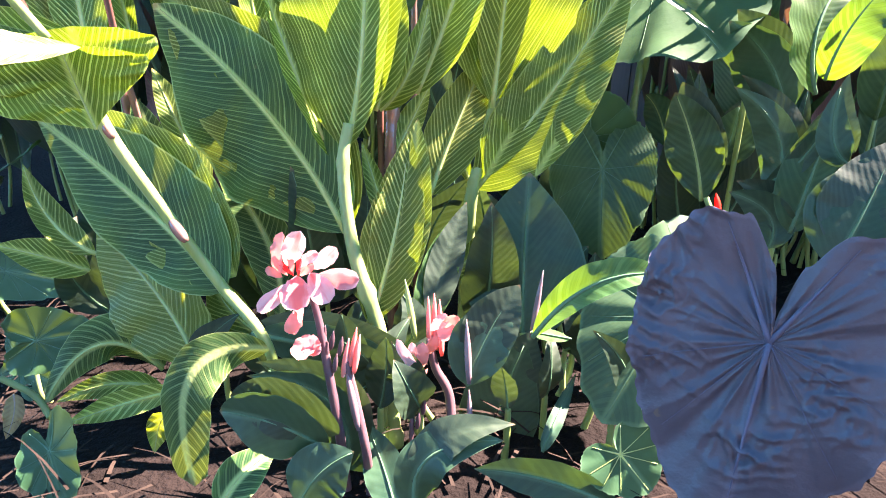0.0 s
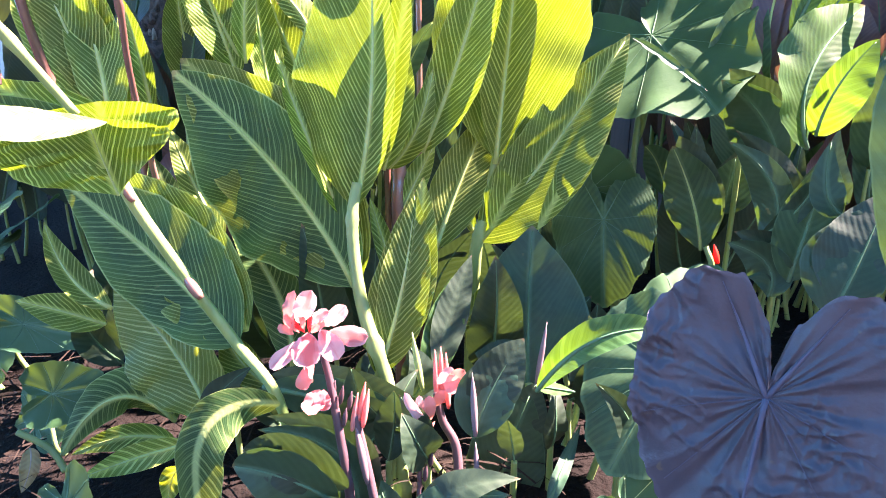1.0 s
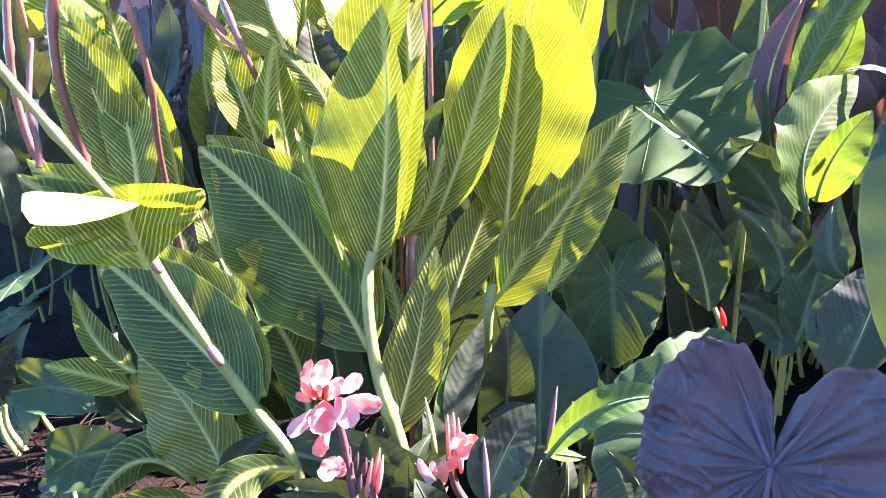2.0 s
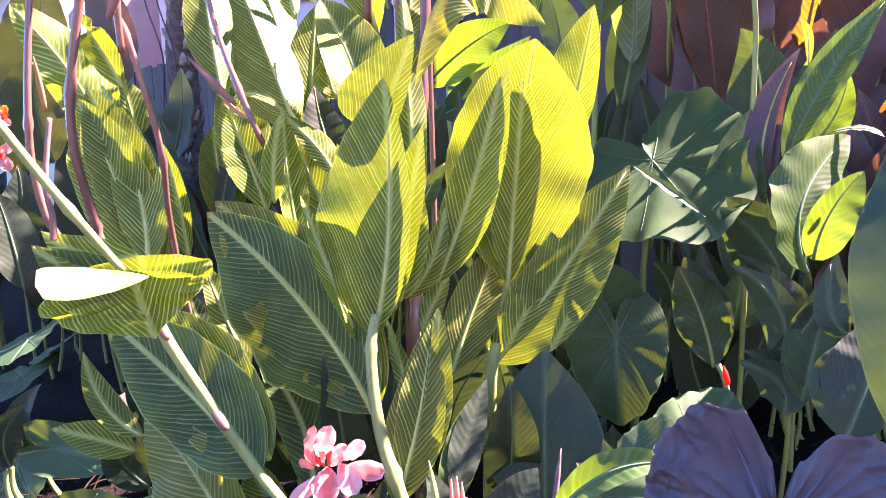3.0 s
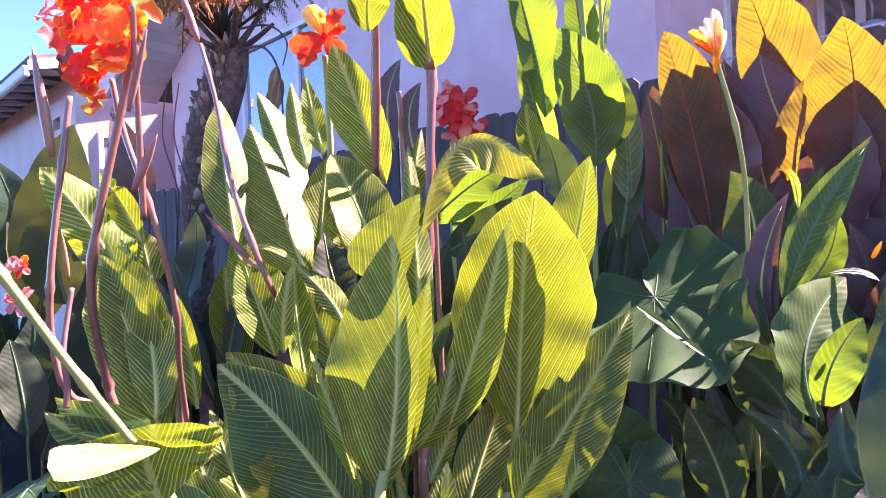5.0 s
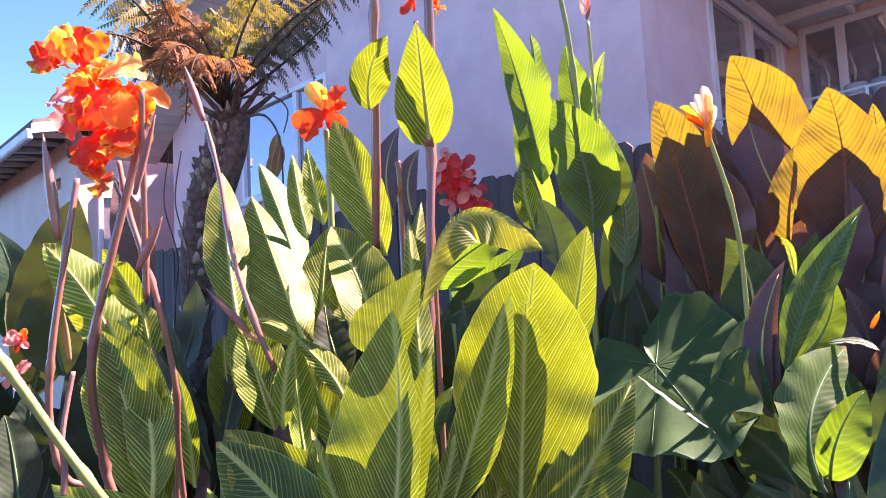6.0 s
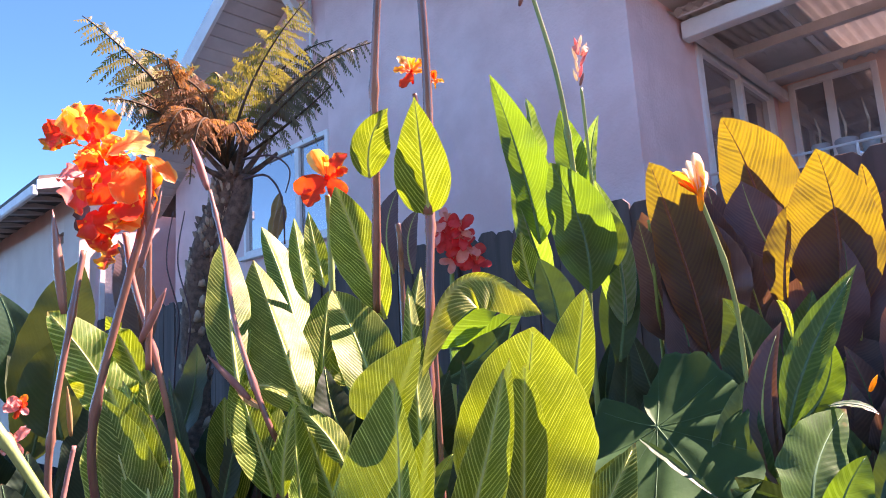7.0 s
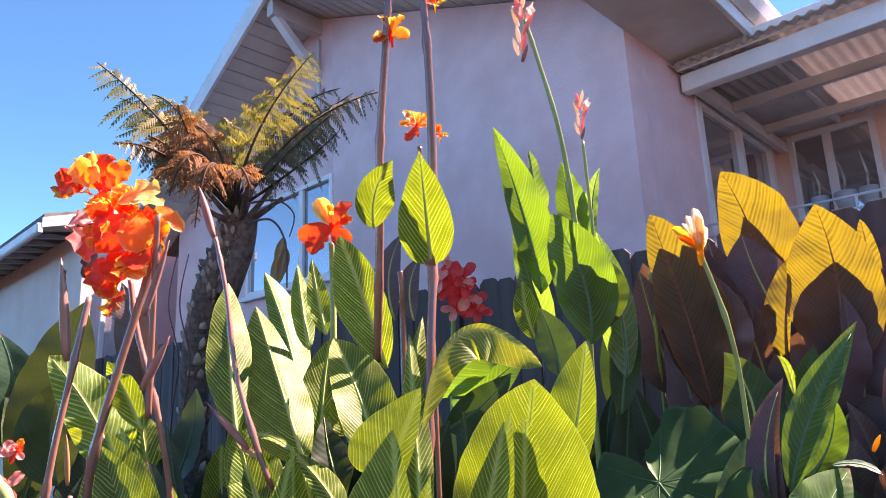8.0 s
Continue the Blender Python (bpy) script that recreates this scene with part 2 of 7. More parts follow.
MAT = {
    "unseen_slab": plain_mat("dark_unseen_slab", (0.045, 0.043, 0.042), (0.075, 0.072, 0.068), 3, 0.9, 0.3, 0.003, 120, vary=0.0),
    "siding": plain_mat("brown_wall_siding", (0.16, 0.12, 0.09), (0.24, 0.19, 0.14), 3, 0.8, 0.2, 0.003, 60, vary=0.05),
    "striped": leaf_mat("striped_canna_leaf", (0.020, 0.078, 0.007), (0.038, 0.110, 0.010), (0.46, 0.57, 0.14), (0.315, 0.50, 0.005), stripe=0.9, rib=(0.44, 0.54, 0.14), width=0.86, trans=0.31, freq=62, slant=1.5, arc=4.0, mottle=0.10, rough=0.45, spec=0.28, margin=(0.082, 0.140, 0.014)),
    # pale copy of striped: light through the blade put into its colour
    "lime": leaf_mat("lit_striped_canna_leaf", (0.055, 0.155, 0.022), (0.085, 0.200, 0.028), (0.58, 0.64, 0.20), (0.44, 0.56, 0.008), stripe=0.9, rib=(0.48, 0.56, 0.17), width=0.84, trans=0.42, freq=56, slant=1.1, arc=4.0, mottle=0.10, rough=0.42, spec=0.4),
    "blue": leaf_mat("blue_green_canna_leaf", (0.007, 0.046, 0.014), (0.015, 0.066, 0.020), (0.20, 0.33, 0.10), (0.34, 0.50, 0.03), stripe=0.8, width=0.88, rib=(0.40, 0.54, 0.18), rough=0.50, trans=0.12, freq=58, slant=0.9, arc=4.5, mottle=0.08, spec=0.18, margin=(0.046, 0.120, 0.024)),
    "green": leaf_mat("plain_canna_leaf", (0.022, 0.082, 0.018), (0.042, 0.120, 0.026), (0.085, 0.20, 0.07), (0.20, 0.46, 0.008), stripe=0.45, freq=52, width=0.8, rough=0.34, trans=0.34, spec=0.35, margin=(0.05, 0.15, 0.04)),
    # deep and teal: shade low in the bed is put into their colour
    "deep": leaf_mat("shaded_green_canna_leaf", (0.015, 0.058, 0.027), (0.030, 0.090, 0.036), (0.085, 0.19, 0.08), (0.24, 0.46, 0.02), stripe=0.25, freq=45, rough=0.45, trans=0.10, spec=0.3),
    "teal": leaf_mat("shade_darkened_teal_leaf", (0.012, 0.050, 0.026), (0.023, 0.074, 0.034), (0.06, 0.15, 0.08), (0.16, 0.36, 0.03), stripe=0.12, freq=45, rough=0.42, trans=0.10, spec=0.35),
    "bronze": leaf_mat("bronze_canna_leaf", (0.085, 0.052, 0.044), (0.130, 0.078, 0.058), (0.17, 0.085, 0.05), (0.41, 0.335, 0.012), stripe=0.5, freq=42, width=0.70, slant=0.95, arc=5.0, dark_veins=True, trans=0.42, rough=0.42, margin=(0.26, 0.07, 0.04), rib=(0.40, 0.10, 0.05)),
    # shaded copy of bronze: far less sun let through
    "purple": leaf_mat("shaded_bronze_leaf", (0.100, 0.056, 0.064), (0.155, 0.088, 0.090), (0.20, 0.115, 0.095), (0.30, 0.14, 0.05), stripe=0.4, freq=55, trans=0.15, rough=0.45),
    "olive": leaf_mat("olive_banana_leaf", (0.032, 0.065, 0.026), (0.050, 0.090, 0.032), (0.09, 0.14, 0.06), (0.22, 0.32, 0.04), stripe=0.2, freq=40, rough=0.48, trans=0.15),
    "taro": leaf_mat("taro_leaf", (0.017, 0.075, 0.030), (0.034, 0.108, 0.040), (0.07, 0.165, 0.08), (0.24, 0.44, 0.03), stripe=0.0, spec=0.2, rough=0.55, trans=0.1, mottle=0.3),
    "black": leaf_mat("black_elephant_ear_leaf", (0.036, 0.042, 0.060), (0.064, 0.066, 0.084), (0.095, 0.10, 0.13), (0.03, 0.03, 0.04), stripe=0.0, rough=0.44, trans=0.02, mottle=0.35, relief=0.008, spec=0.6),
    # pale veins and rims stand in for the sun's white sheen
    "white": leaf_mat("sun_sheen_leaf", (0.022, 0.088, 0.036), (0.040, 0.130, 0.046), (0.45, 0.50, 0.40), (0.30, 0.62, 0.03), stripe=0.3, freq=40, rough=0.25),
    "dry": leaf_mat("dry_leaf", (0.20, 0.12, 0.05), (0.36, 0.22, 0.09), (0.42, 0.30, 0.14), (0.6, 0.35, 0.1), stripe=0.3, rough=0.6, trans=0.25),
    # leaf colour taken near black to stand in for shade between the clumps
    "dusk": leaf_mat("shade_dark_leaf", (0.010, 0.033, 0.016), (0.020, 0.050, 0.023), (0.04, 0.08, 0.04), (0.10, 0.20, 0.03), stripe=0.3, freq=50, rough=0.5, trans=0.12),
    "stem": plain_mat("canna_stem", (0.15, 0.25, 0.06), (0.30, 0.40, 0.13), 25, 0.42, 0.2, stretch=(1, 1, 0.15), spec=0.5),
    "stem_red": plain_mat("reddish_canna_stem", (0.12, 0.048, 0.038), (0.35, 0.175, 0.125), 7, 0.24, 0.2, stretch=(1, 1, 0.2), spec=0.9),
    "stem_dark": plain_mat("purple_canna_stem", (0.075, 0.040, 0.050), (0.16, 0.085, 0.085), 30, 0.45, 0.2, stretch=(1, 1, 0.2)),
    "stem_taro": plain_mat("taro_petiole", (0.10, 0.17, 0.05), (0.20, 0.26, 0.08), 25, 0.45, 0.15, stretch=(1, 1, 0.2)),
    "rib": plain_mat("pale_leaf_midrib", (0.30, 0.42, 0.11), (0.42, 0.52, 0.18), 40, 0.45, 0.1),
    "rib_dark": plain_mat("green_leaf_midrib", (0.06, 0.16, 0.08), (0.10, 0.22, 0.11), 40, 0.65, 0.1, spec=0.2),
    "rib_black": plain_mat("purple_leaf_vein", (0.070, 0.078, 0.115), (0.10, 0.108, 0.15), 40, 0.55, 0.1, spec=0.3),
    "rib_bronze": plain_mat("bronze_leaf_midrib", (0.16, 0.06, 0.045), (0.26, 0.11, 0.06), 40, 0.45, 0.1),
    "pink": plain_mat("pink_petal", (0.92, 0.36, 0.36), (0.97, 0.60, 0.56), 18, 0.5, 0.25, trans=0.35, tcol=(0.95, 0.45, 0.42)),
    "salmon": plain_mat("salmon_petal", (0.86, 0.24, 0.20), (0.95, 0.42, 0.36), 30, 0.5, 0.25, trans=0.35, tcol=(0.95, 0.30, 0.22)),
    "orange": plain_mat("orange_petal", (0.82, 0.075, 0.018), (0.94, 0.20, 0.025), 18, 0.5, 0.25, trans=0.45, tcol=(1.0, 0.16, 0.01)),
    "yellow": plain_mat("yellow_petal", (0.90, 0.30, 0.015), (0.95, 0.52, 0.03), 18, 0.5, 0.2, trans=0.45, tcol=(1.0, 0.6, 0.03)),
    "red": plain_mat("red_petal", (0.92, 0.035, 0.045), (0.97, 0.13, 0.11), 26, 0.45, 0.25, trans=0.5, tcol=(1.0, 0.06, 0.045)),
    "cream": plain_mat("cream_petal", (0.90, 0.68, 0.46), (0.95, 0.84, 0.68), 26, 0.5, 0.2, trans=0.4, tcol=(0.95, 0.75, 0.5)),
    "sheath": plain_mat("dry_flower_sheath", (0.24, 0.10, 0.09), (0.46, 0.25, 0.20), 30, 0.6, 0.3, stretch=(1, 1, 0.2), trans=0.2),
    "bud": plain_mat("grey_purple_bud", (0.16, 0.10, 0.11), (0.30, 0.20, 0.19), 40, 0.5, 0.2, stretch=(1, 1, 0.2)),
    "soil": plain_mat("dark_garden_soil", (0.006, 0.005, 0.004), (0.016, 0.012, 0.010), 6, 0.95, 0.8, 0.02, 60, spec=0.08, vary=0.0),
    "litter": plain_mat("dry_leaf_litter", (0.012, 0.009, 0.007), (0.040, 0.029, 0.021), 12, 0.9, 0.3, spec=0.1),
    "stucco": plain_mat("pink_stucco", (0.73, 0.45, 0.43), (0.87, 0.58, 0.56), 2.6, 0.92, 0.8, 0.006, 45, spec=0.2, vary=0.0),
    "stucco_warm": plain_mat("peach_stucco", (0.74, 0.51, 0.43), (0.84, 0.61, 0.52), 1.6, 0.92, 0.55, 0.004, 90, spec=0.2, vary=0.0),
    "paint": plain_mat("white_trim_paint", (0.66, 0.64, 0.62), (0.80, 0.78, 0.75), 5, 0.55, 0.15, 0.002, 80, vary=0.06),
    "soffit": plain_mat("grey_painted_boards", (0.50, 0.47, 0.45), (0.64, 0.60, 0.57), 4, 0.65, 0.25, 0.002, 70, vary=0.12),
    "wood": plain_mat("weathered_fence_wood", (0.062, 0.044, 0.040), (0.13, 0.092, 0.082), 14, 0.85, 0.6, 0.003, 90, stretch=(1, 1, 0.08), vary=0.45),
    "roofing": plain_mat("brown_roof_shingle", (0.09, 0.075, 0.065), (0.16, 0.13, 0.11), 8, 0.9, 0.6, 0.004, 120),
    "sheet": plain_mat("corrugated_roof_sheet", (0.58, 0.55, 0.53), (0.72, 0.69, 0.66), 6, 0.5, 0.15, 0.002, 80, trans=0.35, tcol=(0.62, 0.58, 0.55)),
    # near black: the unlit depth of rooms and vent put into the colour
    "dark": plain_mat("unlit_interior", (0.012, 0.011, 0.012), (0.03, 0.028, 0.03), 6, 0.8, 0.1),
    "trunk": plain_mat("fern_trunk_fibre", (0.075, 0.048, 0.038), (0.26, 0.17, 0.13), 30, 0.95, 0.9, 0.01, 130),
    "stub": plain_mat("tan_leaf_stub", (0.24, 0.17, 0.12), (0.52, 0.40, 0.30), 24, 0.85, 0.4),
    # olive made paler for the sun on these fronds; frond_dark is the duller copy
    "frond": plain_mat("fern_frond_sunlit", (0.13, 0.13, 0.035), (0.28, 0.25, 0.07), 9, 0.5, 0.1, spec=0.2, trans=0.4, tcol=(0.40, 0.37, 0.05)),
    "frond_dry": plain_mat("fern_frond_dry", (0.13, 0.068, 0.036), (0.26, 0.14, 0.07), 9, 0.7, 0.1, spec=0.12, trans=0.35, tcol=(0.55, 0.25, 0.06)),
    "frond_dark": plain_mat("fern_frond_dark", (0.085, 0.076, 0.046), (0.18, 0.155, 0.085), 9, 0.5, 0.1, spec=0.2, trans=0.25, tcol=(0.24, 0.20, 0.06)),
    "frond_stalk": plain_mat("fern_frond_stalk", (0.045, 0.032, 0.020), (0.095, 0.066, 0.040), 20, 0.8, 0.2, spec=0.1),
    "pot": plain_mat("pale_pot", (0.26, 0.25, 0.25), (0.40, 0.39, 0.38), 10, 0.6, 0.1),
}


def petal_mat(name, core, edge, core_through, edge_through, spread=0.55):
    """A petal: core colour along its middle, edge colour towards its frilled margin, with streaks along it."""
    m, nt = nodes_of(name)
    uv = nt.nodes.new("ShaderNodeUVMap")
    ed = nt.nodes.new("ShaderNodeUVMap")
    ed.uv_map = "Edge"
    es = nt.nodes.new("ShaderNodeSeparateXYZ")
    nt.links.new(ed.outputs[0], es.inputs[0])
    r = rnd(nt)
    mp = nt.nodes.new("ShaderNodeMapping")
    mp.inputs["Scale"].default_value = (6.0, 1.0, 1.0)
    off = nt.nodes.new("ShaderNodeCombineXYZ")
    nt.links.new(mth(nt, "MULTIPLY", r, 23.0), off.inputs[0])
    nt.links.new(off.outputs[0], mp.inputs["Location"])
    nt.links.new(uv.outputs[0], mp.inputs[0])
    streak = noise_tex(nt, mp.outputs[0], 40.0, 3.0)
    blot = noise_tex(nt, mp.outputs[0], 9.0, 2.0)
    f = mth(nt, "ADD", mth(nt, "MULTIPLY", es.outputs[0], 0.55), mth(nt, "MULTIPLY", mth(nt, "SUBTRACT", es.outputs[1], 0.5), 0.30))
    f = mth(nt, "ADD", f, mth(nt, "MULTIPLY", mth(nt, "SUBTRACT", blot, 0.5), 0.9))
    f = mth(nt, "ADD", f, mth(nt, "MULTIPLY", mth(nt, "SUBTRACT", r, 0.5), 0.55))
    f = ramp(nt, mth(nt, "ADD", f, mth(nt, "MULTIPLY", mth(nt, "SUBTRACT", streak, 0.5), 0.35)), spread - 0.22, spread + 0.22)
    bs = nt.nodes.new("ShaderNodeBsdfPrincipled")
    nt.links.new(mixc(nt, f, core, edge), bs.inputs["Base Color"])
    bs.inputs["Roughness"].default_value = 0.5
    bs.inputs["Specular IOR Level"].default_value = 0.35
    bp = nt.nodes.new("ShaderNodeBump")
    bp.inputs["Strength"].default_value = 0.35
    bp.inputs["Distance"].default_value = 0.003
    nt.links.new(mth(nt, "ADD", streak, blot), bp.inputs["Height"])
    nt.links.new(bp.outputs[0], bs.inputs["Normal"])
    tl = nt.nodes.new("ShaderNodeBsdfTranslucent")
    nt.links.new(mixc(nt, f, core_through, edge_through), tl.inputs[0])
    mx = nt.nodes.new("ShaderNodeMixShader")
    mx.inputs[0].default_value = 0.4
    nt.links.new(bs.outputs[0], mx.inputs[1])
    nt.links.new(tl.outputs[0], mx.inputs[2])
    out = nt.nodes.new("ShaderNodeOutputMaterial")
    nt.links.new(mx.outputs[0], out.inputs[0])
    return m


MAT["flame"] = petal_mat("flame_orange_petal", (0.80, 0.055, 0.018), (0.94, 0.42, 0.03), (0.95, 0.09, 0.01), (1.0, 0.46, 0.02))
MAT["flame_pale"] = petal_mat("yellow_edged_petal", (0.90, 0.20, 0.025), (0.95, 0.66, 0.22), (1.0, 0.25, 0.01), (1.0, 0.62, 0.08), 0.40)
MAT["blush"] = petal_mat("blush_pink_petal", (0.88, 0.20, 0.19), (0.96, 0.52, 0.50), (0.95, 0.28, 0.24), (0.97, 0.55, 0.5), 0.30)


def glass_mat():
    m, nt = nodes_of("window_glass")
    gl = nt.nodes.new("ShaderNodeBsdfPrincipled")
    gl.inputs["Base Color"].default_value = (0.17, 0.155, 0.165, 1)
    gl.inputs["Roughness"].default_value = 0.04
    gl.inputs["Specular IOR Level"].default_value = 0.9
    gl.inputs["Coat Weight"].default_value = 1.0
    gl.inputs["Coat IOR"].default_value = 3.4
    out = nt.nodes.new("ShaderNodeOutputMaterial")
    nt.links.new(gl.outputs[0], out.inputs[0])
    return m


MAT["glass"] = glass_mat()


# ---- building helpers ----
def thing(name, at, label, category, group="", kind=""):
    ob = new(name)
    ob.location = at
    ob.empty_display_size = 0.1
    return tagged(ob, label, category, group, kind)


def place_of(ob):
    p = Vector((0, 0, 0))
    while ob is not None:
        p = p + ob.location
        ob = ob.parent
    return p


def part(name, bm, material, parent, label="", at=None, smooth=True):
    """Links a bmesh as one mesh under a thing or a part; at: its own origin in the world."""
    me = bpy.data.meshes.new(name)
    if smooth:
        for f in bm.faces:
            f.smooth = True
    bm.to_mesh(me)
    bm.free()
    me.materials.append(MAT[material])
    ob = new(name, me)
    ob.parent = parent
    if at is not None:
        ob.location = Vector(at) - (place_of(parent) if parent else Vector((0, 0, 0)))
    if label:
        tagged(ob, label)
    return ob


def tube_bm(points, radii, sides=8, bm=None, cap=True):
    """A tube along points (Vectors), with a radius at each."""
    bm = bm or bmesh.new()
    rings = []
    ref = Vector((0.31, 0.17, 0.93)).normalized()
    for k, p in enumerate(points):
        a = points[max(k - 1, 0)]
        b = points[min(k + 1, len(points) - 1)]
        t = (b - a).normalized()
        s = t.cross(ref)
        if s.length < 1e-3:
            s = t.cross(Vector((1, 0, 0)))
        s.normalize()
        w = s.cross(t)
        rings.append([bm.verts.new(p + (s * math.cos(6.2832 * j / sides) + w * math.sin(6.2832 * j / sides)) * radii[k]) for j in range(sides)])
    for r0, r1 in zip(rings, rings[1:]):
        for j in range(sides):
            bm.faces.new((r0[j], r0[(j + 1) % sides], r1[(j + 1) % sides], r1[j]))
    if cap:
        bm.faces.new(rings[-1])
        bm.faces.new(rings[0][::-1])
    return bm


def bez(a, m, b, s):
    """The point at s of the curve from a to b that passes m half way."""
    c = m * 2 - (a + b) * 0.5
    return a * (1 - s) ** 2 + c * (2 * s * (1 - s)) + b * s ** 2


def blade_bm(a, m, b, face, wl, wr, fold, peak, wave, curl, seed, nu=28, nv=5, power=1.7, twist=None):
    """A leaf blade along the curve a-m-b. face: the way its front looks; wl, wr: half widths to both sides; fold: degrees by which the
    halves rise to the front; wave: ruffle of the edges; curl: roll of the edges towards the front."""
    rng = random.Random(seed)
    ph = [rng.uniform(0, 6.28) for _ in range(4)]
    kf = [rng.uniform(2.2, 3.6), rng.uniform(5.0, 7.5)]
    if twist is None:
        twist = rng.uniform(-14, 14)
    bm = bmesh.new()
    uvl = bm.loops.layers.uv.new("UVMap")
    edl = bm.loops.layers.uv.new("Edge")
    edge = {}
    length = sum((bez(a, m, b, (k + 1) / 12) - bez(a, m, b, k / 12)).length for k in range(12))
    pa, pb = power * peak, power * (1 - peak)
    top = peak ** pa * (1 - peak) ** pb
    rows, uvs = [], {}
    for i in range(nu + 1):
        s = i / nu
        p = bez(a, m, b, s)
        t = (bez(a, m, b, min(s + 0.02, 1)) - bez(a, m, b, max(s - 0.02, 0))).normalized()
        r = t.cross(face)
        if r.length < 0.05:
            r = t.cross(face + Vector((0.2, 0.1, 0.3)))
        r.normalize()
        n = r.cross(t)
        turn = radians(twist) * (s - 0.35)
        r, n = r * math.cos(turn) + n * math.sin(turn), n * math.cos(turn) - r * math.sin(turn)
        w = (max(s, 1e-4) ** pa * max(1 - s, 1e-4) ** pb) / top if 0 < i < nu else 0.012
        w = max(w, 0.012)
        row = []
        for j in range(-nv, nv + 1):
            v = j / nv
            av = abs(v)
            side = 1 if j > 0 else -1
            half = (wr if j > 0 else wl) * w
            half *= 1 + (0.10 * noise.noise(Vector((s * length * 7 + ph[3], side * 2.0, seed * 0.21))) + 0.03 * noise.noise(Vector((s * length * 34, side * 5.0, ph[2])))) * av
            d = av * half
            ang = radians(fold) * (1 - 0.35 * s)
            lift = d * math.sin(ang) + curl * d * av * av * (0.6 + 0.8 * s)
            lift += wave * half * av ** 1.6 * (math.sin(kf[0] * 6.28 * s + ph[0 if j > 0 else 1]) * 0.6 + math.sin(kf[1] * 6.28 * s + ph[2 + (j > 0)]) * 0.3)
            lift += 0.10 * half * av ** 0.7 * noise.noise(Vector((s * length * 9 + ph[0], side * d * 14 + ph[1], seed * 0.37)))
            vert = bm.verts.new(p + r * (side * d * math.cos(ang)) + n * lift)
            uvs[vert] = (0.5 + side * d, s * length)
            edge[vert] = (av, s)
            row.append(vert)
        rows.append(row)
    for r0, r1 in zip(rows, rows[1:]):
        for k in range(2 * nv):
            f = bm.faces.new((r0[k], r0[k + 1], r1[k + 1], r1[k]))
            for lp in f.loops:
                lp[uvl].uv = uvs[lp.vert]
                lp[edl].uv = edge[lp.vert]
    return bm, length


GROWN = {}


def leaf(plant, base, mid, tip, face, wl, wr, mat="striped", fold=14, peak=0.42, wave=0.10, curl=0.0, rib="rib", seed=0, name="leaf", label="", rib_r=0.006, behind=False, power=1.7, twist=None):
    """One leaf under a plant, with its midrib as a part of it."""
    base, mid, tip, face = Vector(base), Vector(mid), Vector(tip), Vector(face).normalized()
    GROWN[seed] = (plant, base, mid, tip, face, wl, wr, fold, peak, wave, power)
    o = base
    a, m, b = base - o, mid - o, tip - o
    bm, length = blade_bm(a, m, b, face, wl, wr, fold, peak, wave, curl, seed, power=power, twist=twist)
    lf = part(name, bm, mat, plant, label, at=base)
    if rib:
        k = 14
        sgn = -1 if behind else 1
        off = face * (0.0012 * sgn)
        pts = [bez(a, m, b, 0.97 * i / k) + off for i in range(k + 1)]
        rad = [max(rib_r * (1 - i / k) ** 0.8 * min(1.0, length / 0.35), 0.0009) for i in range(k + 1)]
        part("midrib", tube_bm(pts, rad, 6), rib, lf)
    return lf


def shading_leaf(seed, gap, mat="striped", wide=0.95, start=0.0, end=1.0):
    """An added leaf, mostly hidden behind an earlier one towards the sun, that keeps the sun off it."""
    plant, base, mid, tip, face, wl, wr, fold, peak, wave, power = GROWN[seed]
    a, m, b = (bez(base, mid, tip, f) + sun_dir * gap for f in (start, (start + end) / 2, end))
    return leaf(plant, a, m, b, face, wl * wide, wr * wide, mat, fold=fold, peak=peak, wave=wave, power=power, seed=seed + 1000, rib="", twist=0)


HEART = ((0, 1.0), (18, 0.93), (40, 0.80), (65, 0.74), (90, 0.74), (115, 0.76), (138, 0.74), (155, 0.62), (168, 0.38), (176, 0.16), (180, 0.10))


def heart_r(deg):
    deg = abs(deg)
    for (a0, r0), (a1, r1) in zip(HEART, HEART[1:]):
        if deg <= a1:
            f = (deg - a0) / (a1 - a0)
            f = f * f * (3 - 2 * f)
            return r0 + (r1 - r0) * f
    return HEART[-1][1]


def k180(deg):
    return max(0.0, (abs(deg) - 135) / 45) ** 1.5


